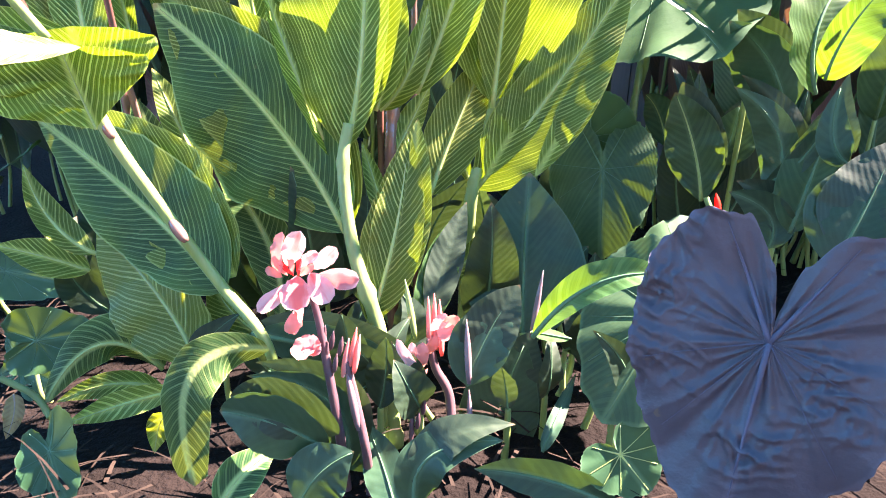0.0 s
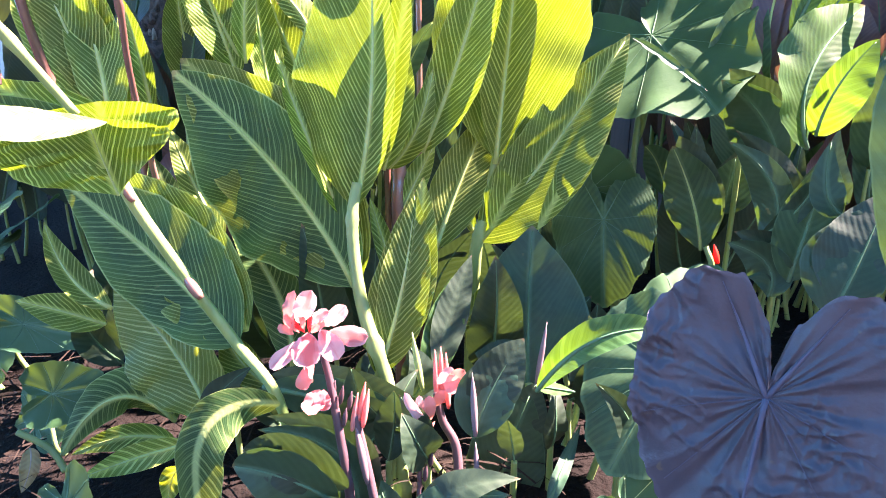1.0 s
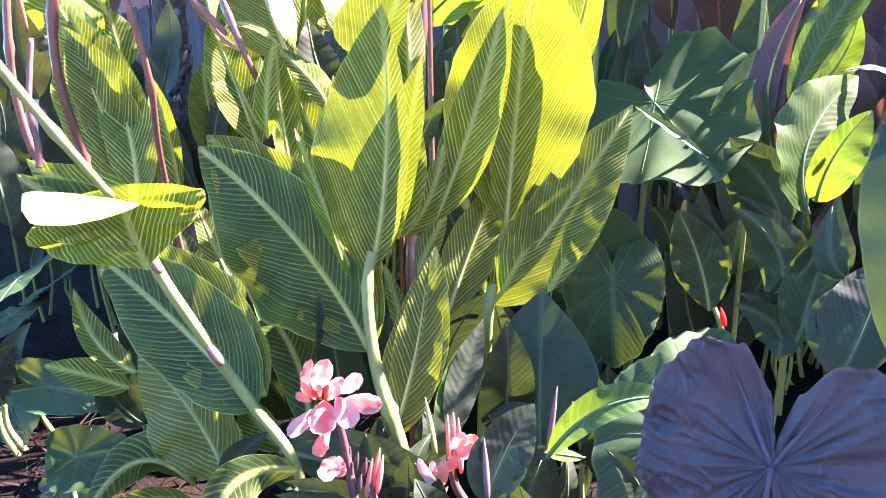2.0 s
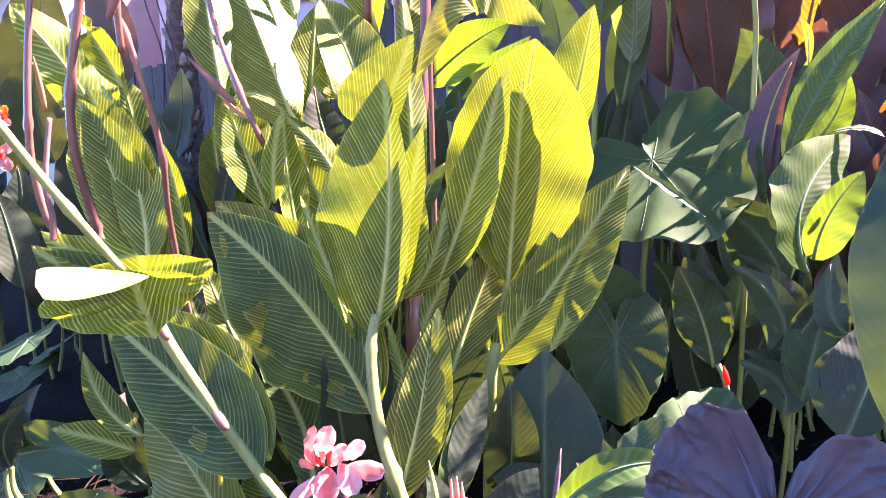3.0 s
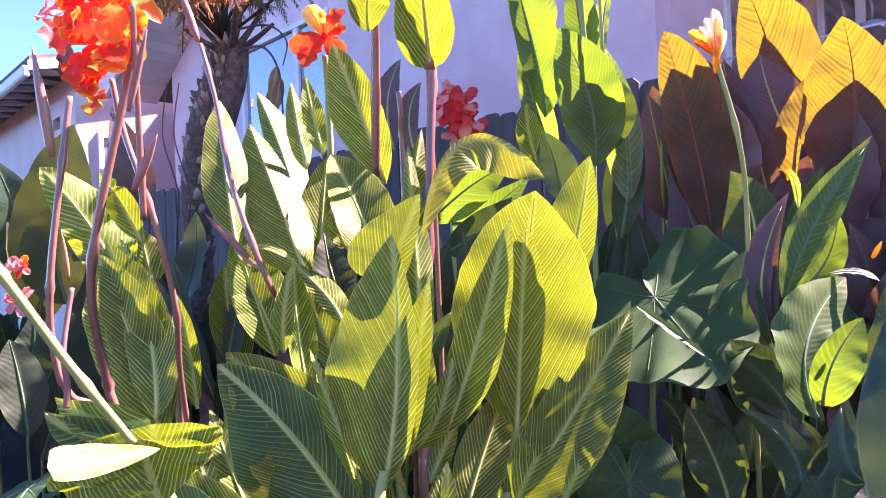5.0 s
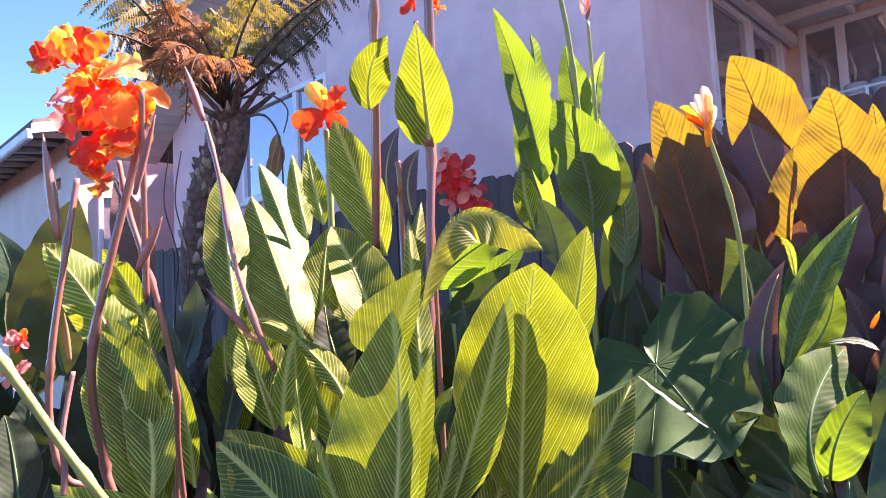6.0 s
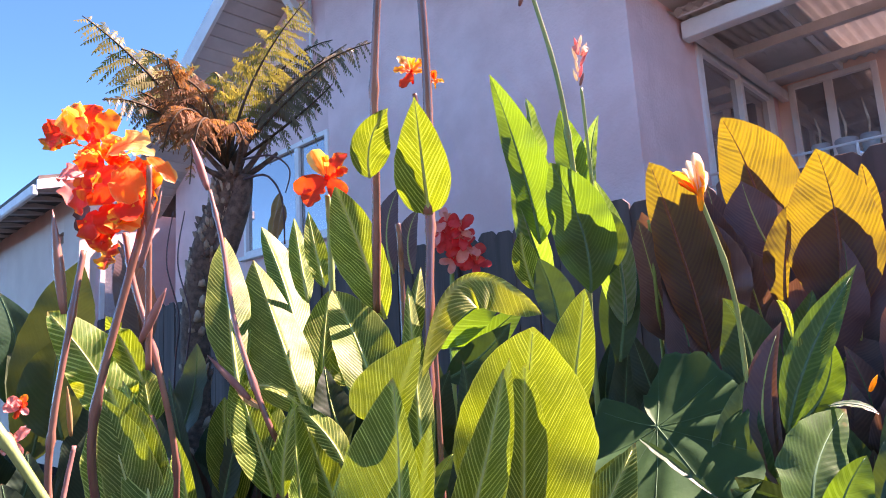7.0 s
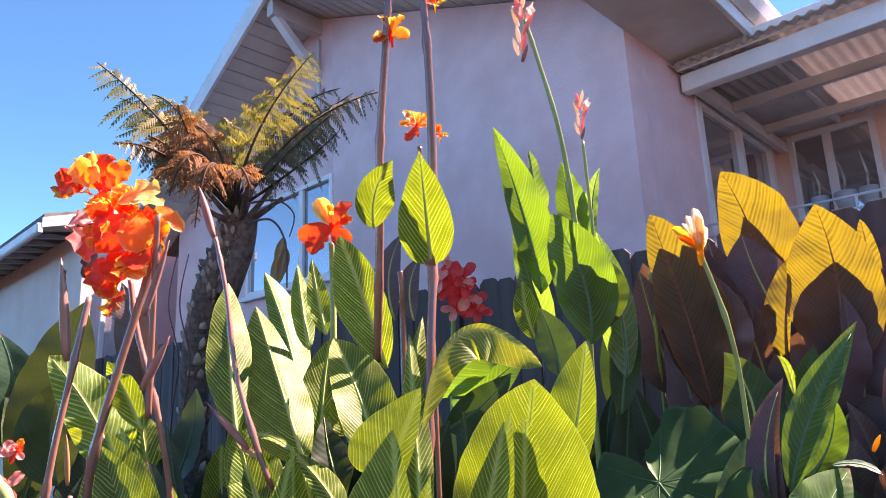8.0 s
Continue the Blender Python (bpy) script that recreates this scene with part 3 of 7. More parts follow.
def heart_leaf(plant, hub, tip, face, width, mat="taro", cup=0.1, wave=0.05, rib="rib_dark", seed=0, droop=0.15, label="", rib_r=0.004, wrinkle=0.0, name="leaf", veins=True, notch=0.55):
    """A heart-shaped leaf: hub is where its stalk joins, width the whole breadth."""
    hub, tip, face = Vector(hub), Vector(tip), Vector(face).normalized()
    ln = (tip - hub).length
    t = (tip - hub).normalized()
    face = (face - t * face.dot(t)).normalized()
    r = t.cross(face)
    rng = random.Random(seed)
    ph = [rng.uniform(0, 6.28) for _ in range(6)]
    sx = (width / 2) / (0.745 * ln)

    def spot(deg, f):
        rr = (heart_r(deg) * (1 - notch * k180(deg)) + notch * k180(deg) * 0.62) * f
        x, y = math.sin(radians(deg)) * rr * ln * sx, math.cos(radians(deg)) * rr * ln
        z = cup * ln * (f * f) * (0.35 + 0.65 * abs(math.sin(radians(deg)))) - droop * ln * f * f * max(0.0, math.cos(radians(deg)))
        z += wave * ln * f ** 3 * (math.sin(radians(deg) * 5 + ph[0]) * 0.5 + math.sin(radians(deg) * 11 + ph[1]) * 0.35)
        if wrinkle:
            rad = radians(deg)
            pleat = (1 - abs(noise.noise(Vector((rad * 5.0, f * 1.1, seed * 0.3))) * 2.4)) * math.exp(-1.6 * f)
            fold_x = 1 - abs(noise.noise(Vector((x * 16 + seed, y * 44 + 12 * abs(x), 1.3))) * 3.2)
            fold_y = 1 - abs(noise.noise(Vector((x * 52 + seed, y * 30, 4.1))) * 3.4)
            mask = max(0.0, noise.noise(Vector((x * 9, y * 9, seed * 1.7))) + 0.18)
            z += wrinkle * ln * (pleat * 0.5 + max(0.0, fold_x) * 0.75 * mask + max(0.0, fold_y) * 0.5 * mask + 0.5 * noise.noise(Vector((x * 12, y * 12, 7.7)))) * min(1.0, f * 3)
        # the blade sinks along its main veins
        near = min(abs(abs(deg) - v) for v in (0, 32, 62, 96, 148))
        z -= 0.014 * ln * math.exp(-(near * f / 5.0) ** 2) * min(1, f * 3)
        return r * x + t * y + face * z, x, y

    bm = bmesh.new()
    uvl = bm.loops.layers.uv.new("UVMap")
    edl = bm.loops.layers.uv.new("Edge")
    edge = {}
    na, nr = (300, 80) if wrinkle else (96, 16)
    grid, uvs = [], {}
    for i in range(na + 1):
        deg = -179.6 + 359.2 * i / na
        row = []
        for k in range(1, nr + 1):
            f = k / nr
            ragged = 1 + 0.012 * math.sin(deg * 0.31 + ph[2]) + 0.01 * math.sin(deg * 0.83 + ph[3])
            p, x, y = spot(deg, f * (ragged if k == nr else 1))
            v = bm.verts.new(p)
            uvs[v] = (0.5 + x, y)
            edge[v] = (f, 0.0)
            row.append(v)
        grid.append(row)
    c = bm.verts.new((0, 0, 0))
    uvs[c] = (0.5, 0)
    edge[c] = (0.0, 0.0)
    for r0, r1 in zip(grid, grid[1:]):
        bm.faces.new((c, r1[0], r0[0]))
        for k in range(nr - 1):
            bm.faces.new((r0[k], r1[k], r1[k + 1], r0[k + 1]))
    for f in bm.faces:
        for lp in f.loops:
            lp[uvl].uv = uvs[lp.vert]
            lp[edl].uv = edge[lp.vert]
    lf = part(name, bm, mat, plant, label, at=hub)
    if veins:
        for deg in (0, 32, -32, 62, -62, 96, -96, 148, -148) if not wrinkle else (0, 38, -42, 70, -74, 146, -150):
            end = 0.96 if deg == 0 else 0.9
            lead = 0.0 if abs(deg) in (0, 148, 96) else 0.0
            pts = [spot(deg, lead + end * k / 12)[0] + face * 0.0008 for k in range(13)]
            big = 1.0 if abs(deg) in (0, 148, 146, 150) else (0.3 if wrinkle else 0.42)
            part("vein" if deg else "midrib", tube_bm(pts, [max(rib_r * big * (1 - k / 12.5), 0.0006) for k in range(13)], 6), rib, lf)
    return lf


def stem(plant, pts, r0, r1, mat="stem", name="stem", label="", nodes=0, sides=10):
    """A tapered stem through points, smoothed; nodes: raised joints along it."""
    p = [Vector(q) for q in pts]
    o = p[0]
    fine = []
    n = len(p)
    for i in range(n - 1):
        p0, p1, p2, p3 = p[max(i - 1, 0)], p[i], p[i + 1], p[min(i + 2, n - 1)]
        for k in range(8):
            s = k / 8
            fine.append(0.5 * ((2 * p1) + (p2 - p0) * s + (2 * p0 - 5 * p1 + 4 * p2 - p3) * s * s + (3 * p1 - p0 - 3 * p2 + p3) * s ** 3) - o)
    fine.append(p[-1] - o)
    m = len(fine) - 1
    rad = []
    for k in range(m + 1):
        s = k / m
        r = r0 + (r1 - r0) * s
        if nodes:
            d = abs((s * nodes) % 1 - 0.5)
            r *= 1 + 0.34 * math.exp(-(d / 0.035) ** 2) - 0.14 * abs(d)
        rad.append(r)
    return part(name, tube_bm(fine, rad, sides), mat, plant, label, at=o)


def spear(plant, base, tip, r, mat="bud", name="bud", label=""):
    """A closed, pointed bud or rolled leaf."""
    a, b = Vector(base), Vector(tip)
    k = 9
    pts = [(b - a) * (i / k) for i in range(k + 1)]
    rad = [max(0.72 * r * (0.5 + 1.1 * (i / k) ** 0.6) * (1 - (i / k) ** 2.2), 0.0006) for i in range(k + 1)]
    return part(name, tube_bm(pts, rad, 8), mat, plant, label, at=a)


def petal(parent, base, tip, face, w, mat, seed, wave=0.3, fold=-10, bulge=0.25, name="petal"):
    base, tip, face = Vector(base), Vector(tip), Vector(face).normalized()
    mid = (base + tip) * 0.5 + face * (bulge * (tip - base).length)
    bm, _ = blade_bm(Vector((0, 0, 0)), mid - base, tip - base, face, w / 2, w / 2, fold, 0.62, wave, 0.25, seed, nu=12, nv=3, power=1.15)
    return part(name, bm, mat, parent, at=base)


def flower(plant, at, size, mats, seed, n=6, towards=(0, -1, 0.25), spread=1.0, droop=0.0, name="flower", label=""):
    """An open canna flower: a few broad uneven petals and narrow inner ones round a small tube."""
    at, towards = Vector(at), Vector(towards).normalized()
    rng = random.Random(seed)
    s = towards.cross(Vector((0, 0, 1)))
    s.normalize()
    u = s.cross(towards)
    tb = part(name, tube_bm([-towards * size * 0.30 - Vector((0, 0, size * 0.16)), Vector((0, 0, 0)), towards * size * 0.1], [size * 0.03, size * 0.055, size * 0.02], 8), mats[0], plant, label, at=at)
    for k in range(n):
        ang = 6.2832 * (k + rng.uniform(-0.38, 0.38)) / n
        out = s * math.cos(ang) + u * math.sin(ang)
        ln = size * rng.uniform(0.38, 0.72)
        d = (out * spread + towards * rng.uniform(-0.1, 0.6) + u * rng.uniform(-0.2, 0.4) - Vector((0, 0, droop))).normalized()
        f = (towards - out * 0.4 + s * rng.uniform(-0.5, 0.5) + u * rng.uniform(-0.4, 0.4)).normalized()
        petal(tb, at + out * size * 0.02, at + d * ln, f, ln * rng.uniform(0.45, 0.68), rng.choice(mats), seed * 31 + k, wave=rng.uniform(0.15, 0.4), fold=rng.uniform(-25, 15), bulge=rng.uniform(-0.05, 0.22))
    for k in range(3):
        d = (towards + s * rng.uniform(-0.5, 0.5) + u * rng.uniform(0.1, 0.9)).normalized()
        petal(tb, at, at + d * size * 0.42, u, size * 0.09, mats[-1], seed * 77 + k, wave=0.15, name="stamen")
    return tb


def thicket(plant, x0, x1, y0, y1, top, n, mat, seed, tall=0.5, wide=0.07):
    """Upright filler leaves added behind a clump to darken its gaps and block sun; top gives the height of the tallest
    at x.
    """
    rng = random.Random(seed)
    for k in range(n):
        x, y = rng.uniform(x0, x1), rng.uniform(y0, y1)
        ln = tall * rng.uniform(0.7, 1.2)
        z = rng.uniform(0.12, max(0.15, top - ln))
        lean = Vector((rng.uniform(-0.35, 0.35), rng.uniform(-0.35, 0.2), 1.0)).normalized()
        base = Vector((x, y, z))
        tip = base + lean * ln
        mid = base.lerp(tip, 0.5) + Vector((rng.uniform(-0.05, 0.05), rng.uniform(-0.06, 0.02), 0))
        w = wide * rng.uniform(0.7, 1.25)
        leaf(plant, base, mid, tip, (rng.uniform(-0.6, 0.6), -1, rng.uniform(0, 0.5)), w, w, mat, fold=rng.uniform(5, 25), seed=seed * 100 + k, rib="rib_dark", wave=0.12)
        stem(plant, ((x + rng.uniform(-0.05, 0.05), y, -0.01), (x, y, z * 0.5), base), 0.008, 0.006, "stem", sides=6)


def box_bm(lo, hi, bev=0.0):
    bm = bmesh.new()
    lo, hi = Vector(lo), Vector(hi)
    bmesh.ops.create_cube(bm, size=1.0)
    for v in bm.verts:
        v.co = Vector([lo[k] + (v.co[k] + 0.5) * (hi[k] - lo[k]) for k in range(3)])
    if bev:
        bmesh.ops.bevel(bm, geom=list(bm.edges), offset=bev, segments=1, affect="EDGES")
    return bm


def prism_bm(profile, axis_from, axis_to, axis):
    """A closed outline, in the two other axes' order, drawn out along one axis (0 x, 1 y, 2 z)."""
    bm = bmesh.new()

    def put(p, d):
        c = list(p)
        c.insert(axis, d)
        return bm.verts.new(c)
    a = [put(p, axis_from) for p in profile]
    b = [put(p, axis_to) for p in profile]
    n = len(profile)
    for k in range(n):
        bm.faces.new((a[k], a[(k + 1) % n], b[(k + 1) % n], b[k]))
    bm.faces.new(a[::-1])
    bm.faces.new(b)
    bmesh.ops.recalc_face_normals(bm, faces=list(bm.faces))
    return bm


# ---- ground ----
def ground_height(x, y):
    d = math.hypot(x, y)
    if d > 14:
        return 0.0
    return 0.035 * noise.noise(Vector((x * 1.3, y * 1.3, 0.4))) + 0.016 * noise.noise(Vector((x * 5, y * 5, 2.0)))


gb = bmesh.new()
ticks = sorted(set([-2500, -600, -120, -40, -20] + [round(-10 + 0.2 * k, 2) for k in range(101)] + [20, 40, 120, 600, 2500]))
gv = [[gb.verts.new((x, y, ground_height(x, y))) for x in ticks] for y in ticks]
for j in range(len(ticks) - 1):
    for i in range(len(ticks) - 1):
        gb.faces.new((gv[j][i], gv[j][i + 1], gv[j + 1][i + 1], gv[j + 1][i]))
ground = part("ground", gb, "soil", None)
tagged(ground, "near-black garden soil under the plants", "ground", kind="structure")

# unseen slab, added and kept dark so that little light bounces back
pavement = part("pavement", box_bm((-14, -9.2, -0.05), (14, -0.55, 0.06), 0.01), "unseen_slab", None, smooth=False)
tagged(pavement, "unseen dark ground slab added in front of the garden bed", "pavement", kind="structure")
# unseen wall added to close the place, darkened to cut the fill
wall_south = part("wall_south", box_bm((-14, -9.4, 0), (14, -9.2, 3.4)), "siding", None, smooth=False)
tagged(wall_south, "unseen plain brown wall added at the far end of the slab", "wall", kind="structure")

TURN_H = radians(-42)


def turned(name, label, category, kind=""):
    ob = thing(name, (0, 0, 0), label, category, kind=kind)
    ob.rotation_euler = (0, 0, TURN_H)
    return ob


# ---- house ----
house = turned("house", "single-storey pink stucco house with a gabled roof and white trim", "house")
CX, CZ, PITCH, PITCH_W = -4.9, 5.04, 0.41, 0.52
Y0, Y1 = 3.45, 3.65


def roof_z(x):
    return CZ - (PITCH if x > CX else PITCH_W) * abs(x - CX)


WX0, WX1, WZ0, WZ1 = -6.25, -4.68, 2.31, 3.31
for prof in ([(-8.0, 0), (WX0, 0), (WX0, roof_z(WX0)), (-8.0, roof_z(-8.0))],
             [(WX1, 0), (-1.6, 0), (-1.6, roof_z(-1.6)), (WX1, roof_z(WX1))],
             [(WX0, 0), (WX1, 0), (WX1, WZ0), (WX0, WZ0)],
             [(WX0, WZ1), (WX1, WZ1), (WX1, roof_z(WX1)), (CX, CZ), (WX0, roof_z(WX0))]):
    part("wall", prism_bm(prof, Y0, Y1, 1), "stucco", house, smooth=False)
part("wall", box_bm((-1.8, Y1, 0), (-1.6, 4.46, 3.66)), "stucco", house, smooth=False)
part("wall", box_bm((-1.8, 4.46, 3.30), (-1.6, 6.3, 3.66)), "stucco", house, smooth=False)
part("wall", box_bm((-1.8, 4.46, 0), (-1.6, 6.3, 1.30)), "stucco", house, smooth=False)
part("wall", box_bm((-1.8, 6.11, 1.30), (-1.6, 6.3, 3.30)), "stucco", house, smooth=False)
part("wall", box_bm((-8.0, Y1, 0), (-7.8, 9.0, 3.6)), "stucco", house, smooth=False)
# porch back wall round its window
PX0, PX1, PZ0, PZ1 = -1.50, -0.80, 2.05, 3.40
for lo, hi in (((-1.6, 6.3, 0), (PX0, 6.5, 3.9)), ((PX1, 6.3, 0), (4.5, 6.5, 3.9)), ((PX0, 6.3, 0), (PX1, 6.5, PZ0)), ((PX0, 6.3, PZ1), (PX1, 6.5, 3.9))):
    part("wall", box_bm(lo, hi), "stucco_warm", house, smooth=False)
# rooms coloured near black in place of their shade
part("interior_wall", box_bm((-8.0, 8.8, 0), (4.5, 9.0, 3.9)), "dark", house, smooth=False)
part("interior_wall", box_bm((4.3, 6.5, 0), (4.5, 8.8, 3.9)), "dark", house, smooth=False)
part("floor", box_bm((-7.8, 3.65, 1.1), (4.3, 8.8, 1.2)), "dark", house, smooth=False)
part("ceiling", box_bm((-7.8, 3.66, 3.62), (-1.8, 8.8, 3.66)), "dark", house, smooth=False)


def window(x0, x1, z0, z1, y, cuts, fw=0.05, deep=0.05, sill=True):
    """A framed window in a wall that faces -y."""
    w = part("window", box_bm((x0, y + 0.06, z0), (x1, y + 0.075, z0 + 0.012)), "paint", house, smooth=False)
    for lo, hi in (((x0, y - 0.02, z0), (x0 + fw, y + deep, z1)), ((x1 - fw, y - 0.02, z0), (x1, y + deep, z1)), ((x0 + fw, y - 0.02, z1 - fw), (x1 - fw, y + deep, z1)), ((x0 + fw, y - 0.02, z0), (x1 - fw, y + deep, z0 + fw))):
        part("frame", box_bm(lo, hi, 0.004), "paint", w, smooth=False)
    edges = [x0 + fw, *cuts, x1 - fw]
    for k in range(len(edges) - 1):
        a, b = edges[k], edges[k + 1]
        part("pane", box_bm((a, y + 0.02, z0 + fw), (b, y + 0.028, z1 - fw)), "glass", w, smooth=False)
        if k:
            part("mullion", box_bm((a - 0.035, y - 0.015, z0 + fw), (a + 0.035, y + 0.018, z1 - fw), 0.004), "paint", w, smooth=False)
    if sill:
        part("sill", box_bm((x0 - 0.04, y - 0.07, z0 - 0.05), (x1 + 0.04, y + 0.0, z0 - 0.004), 0.006), "paint", w, smooth=False)


window(WX0, WX1, WZ0, WZ1, Y0, (-5.21,))
window(PX0, PX1, PZ0, PZ1, 6.3, (-1.18,), sill=False)
# glazed side of the porch
sg = part("side_window", box_bm((-1.66, 4.46, 1.30), (-1.58, 4.54, 3.30), 0.004), "paint", house, smooth=False)
for yy in (5.28, 6.04):
    part("frame", box_bm((-1.66, yy, 1.30), (-1.58, yy + 0.07, 3.30), 0.004), "paint", sg, smooth=False)
for ya, yb in ((4.54, 5.28), (5.35, 6.04)):
    part("frame", box_bm((-1.65, ya, 3.23), (-1.59, yb, 3.30), 0.003), "paint", sg, smooth=False)
    part("pane", box_bm((-1.63, ya, 1.34), (-1.622, yb, 3.23)), "glass", sg, smooth=False)

# main roof: two slopes with boarded undersides
OV, RX0, RX1, RY1 = 0.60, -8.55, -1.05, 9.2
for side, xa in ((-1, RX0), (1, RX1)):
    za = roof_z(xa)
    part("roof", prism_bm([(CX, CZ + 0.06), (xa, za + 0.06), (xa, za + 0.16), (CX, CZ + 0.17)], Y0 - OV, RY1, 1), "roofing", house, smooth=False)
    n_b = 26
    for k in range(n_b):
        a0, a1 = k / n_b, (k + 1) / n_b - 0.004
        xs, xe = CX + (xa - CX) * a0, CX + (xa - CX) * a1
        part("soffit_board", prism_bm([(xs, roof_z(xs) + 0.012), (xe, roof_z(xe) + 0.012), (xe, roof_z(xe) + 0.05), (xs, roof_z(xs) + 0.05)], Y0 - OV, Y0 + 0.02, 1), "soffit", house, smooth=False)
    part("barge_board", prism_bm([(CX, CZ - 0.03), (xa, za - 0.03), (xa, za + 0.19), (CX, CZ + 0.20)], Y0 - OV - 0.035, Y0 - OV - 0.002, 1), "paint", house, smooth=False)
part("soffit", box_bm((-1.60, Y0 - OV + 0.01, 3.42), (-1.06, 8.8, 3.445)), "soffit", house, smooth=False)
part("fascia", box_bm((-1.08, Y0 - OV, 3.40), (-1.045, 9.2, 3.66), 0.004), "paint", house, smooth=False)
part("gutter", prism_bm([(-1.04, 3.60), (-1.04, 3.50), (-0.96, 3.50), (-0.92, 3.56), (-0.92, 3.60), (-0.935, 3.60), (-0.97, 3.52), (-1.02, 3.52), (-1.02, 3.60)], Y0 - OV, 9.2, 1), "paint", house, smooth=False)
part("ridge_beam", box_bm((CX - 0.05, Y0 - OV + 0.02, CZ - 0.20), (CX + 0.05, Y0 + 0.02, CZ - 0.02), 0.006), "soffit", house, smooth=False)
part("knee_brace", prism_bm([(Y0 - OV + 0.06, CZ - 0.2), (Y0 - OV + 0.15, CZ - 0.2), (Y0 + 0.01, CZ - 0.62), (Y0 + 0.01, CZ - 0.74)], CX - 0.045, CX + 0.045, 0), "paint", house, smooth=False)
part("downpipe", tube_bm([Vector((CX + 0.02, Y0 - 0.03, CZ - 0.25)), Vector((CX + 0.02, Y0 - 0.03, 3.5))], [0.016, 0.016], 8), "paint", house)

# porch: beam, rafters, corrugated roof, deck and rail
BY = 4.25
part("porch_beam", box_bm((-1.58, BY - 0.05, 3.22), (4.5, BY + 0.05, 3.35), 0.006), "paint", house, smooth=False)
part("porch_fascia", box_bm((-1.58, BY - 0.12, 3.36), (4.5, BY - 0.09, 3.46), 0.004), "paint", house, smooth=False)
for k in range(2):
    yy = 4.95 + 0.75 * k
    part("purlin", box_bm((-1.58, yy, 3.27 + 0.02 * k), (4.5, yy + 0.06, 3.345 + 0.02 * k), 0.004), "soffit", house, smooth=False)
for k in range(4):
    xx = -1.56 + 1.9 * k
    part("rafter", box_bm((xx, BY + 0.06, 3.25), (xx + 0.06, 6.28, 3.345), 0.004), "soffit", house, smooth=False)
cb = bmesh.new()
cols = []
for k in range(330):
    x = -1.6 + 6.2 * k / 329
    z = 0.014 * math.cos(x / 0.076 * 6.2832)
    cols.append([cb.verts.new((x, BY - 0.2, 3.37 + z)), cb.verts.new((x, 6.4, 3.47 + z)), cb.verts.new((x, BY - 0.2, 3.374 + z)), cb.verts.new((x, 6.4, 3.474 + z))])
for c0, c1 in zip(cols, cols[1:]):
    cb.faces.new((c0[0], c0[1], c1[1], c1[0]))
    cb.faces.new((c0[2], c1[2], c1[3], c0[3]))
    cb.faces.new((c0[0], c1[0], c1[2], c0[2]))
part("corrugated_roof", cb, "sheet", house)
part("deck", box_bm((-1.6, BY - 0.05, 1.18), (4.5, 6.3, 1.30), 0.01), "soffit", house, smooth=False)
part("deck_wall", box_bm((-1.6, BY + 0.0, 0), (4.5, BY + 0.12, 1.18)), "stucco", house, smooth=False)
for zz in (2.26, 2.18):
    part("rail", tube_bm([Vector((-1.58, BY + 0.08, zz)), Vector((4.5, BY + 0.08, zz))], [0.009, 0.009], 8), "paint", house)
for k in range(7):
    xx = -1.30 + 0.62 * k
    part("baluster", tube_bm([Vector((xx, BY + 0.08, 1.30)), Vector((xx, BY + 0.08, 2.26))], [0.009, 0.009], 8), "paint", house)
part("porch_post", box_bm((-0.28, BY - 0.05, 2.95), (-0.18, BY + 0.05, 3.22), 0.01), "stucco_warm", house, smooth=False)

for k, (xx, rr) in enumerate(((-1.02, 0.06), (-0.86, 0.075), (-0.72, 0.06))):
    m = Matrix.Rotation(TURN_H, 3, "Z")
    p = m @ Vector((xx, 5.0, 1.3))
    pot = thing("plant_pot", p, "small pale pot with a bare plant on a porch stand", "pot", "pots on the porch")
    part("stand", tube_bm([Vector((0, 0, 0)), Vector((0, 0, 1.02))], [rr * 0.9, rr * 0.6], 10), "soffit", pot)
    part("body", tube_bm([Vector((0, 0, 1.02)), Vector((0, 0, 1.06)), Vector((0, 0, 1.15)), Vector((0, 0, 1.16))], [rr * 0.6, rr * 0.8, rr, rr * 0.9], 14), "pot", pot)
    part("plant", tube_bm([Vector((0, 0, 1.15)), Vector((0.01, 0, 1.26)), Vector((-0.01, 0.01, 1.36 + 0.03 * k))], [0.006, 0.009, 0.004], 7), "stub", pot)

# ---- left wing of the house ----
wing = turned("house_wing", "stucco house wing with a front warmed by bounced light, open eaves and white gutter", "house")
GX = -8.9
vx0, vx1, vz0, vz1 = -9.86, -9.56, 2.92, 3.08
# front wall in a warmer copy of the stucco: bounced light put into colour
for lo, hi in (((-16, 2.6, 0), (vx0, 2.8, 3.52)), ((vx1, 2.6, 0), (GX, 2.8, 3.52)), ((vx0, 2.6, 0), (vx1, 2.8, vz0)), ((vx0, 2.6, vz1), (vx1, 2.8, 3.52))):
    part("wall", box_bm(lo, hi), "stucco_warm", wing, smooth=False)
part("vent", box_bm((vx0 + 0.004, 2.68, vz0 + 0.004), (vx1 - 0.004, 2.70, vz1 - 0.004)), "dark", wing, smooth=False)
part("wall", prism_bm([(2.8, 0), (8.0, 0), (8.0, 3.52), (5.0, 4.25), (2.8, 3.66)], GX - 0.2, GX, 0), "stucco", wing, smooth=False)
part("roof", prism_bm([(2.06, 3.46), (5.0, 4.20), (8.2, 3.46), (8.2, 3.58), (5.0, 4.32), (2.06, 3.58)], -16, GX + 0.22, 0), "roofing", wing, smooth=False)
part("barge_board", prism_bm([(2.04, 3.40), (5.0, 4.14), (5.0, 4.38), (2.04, 3.52)], GX + 0.222, GX + 0.255, 0), "paint", wing, smooth=False)
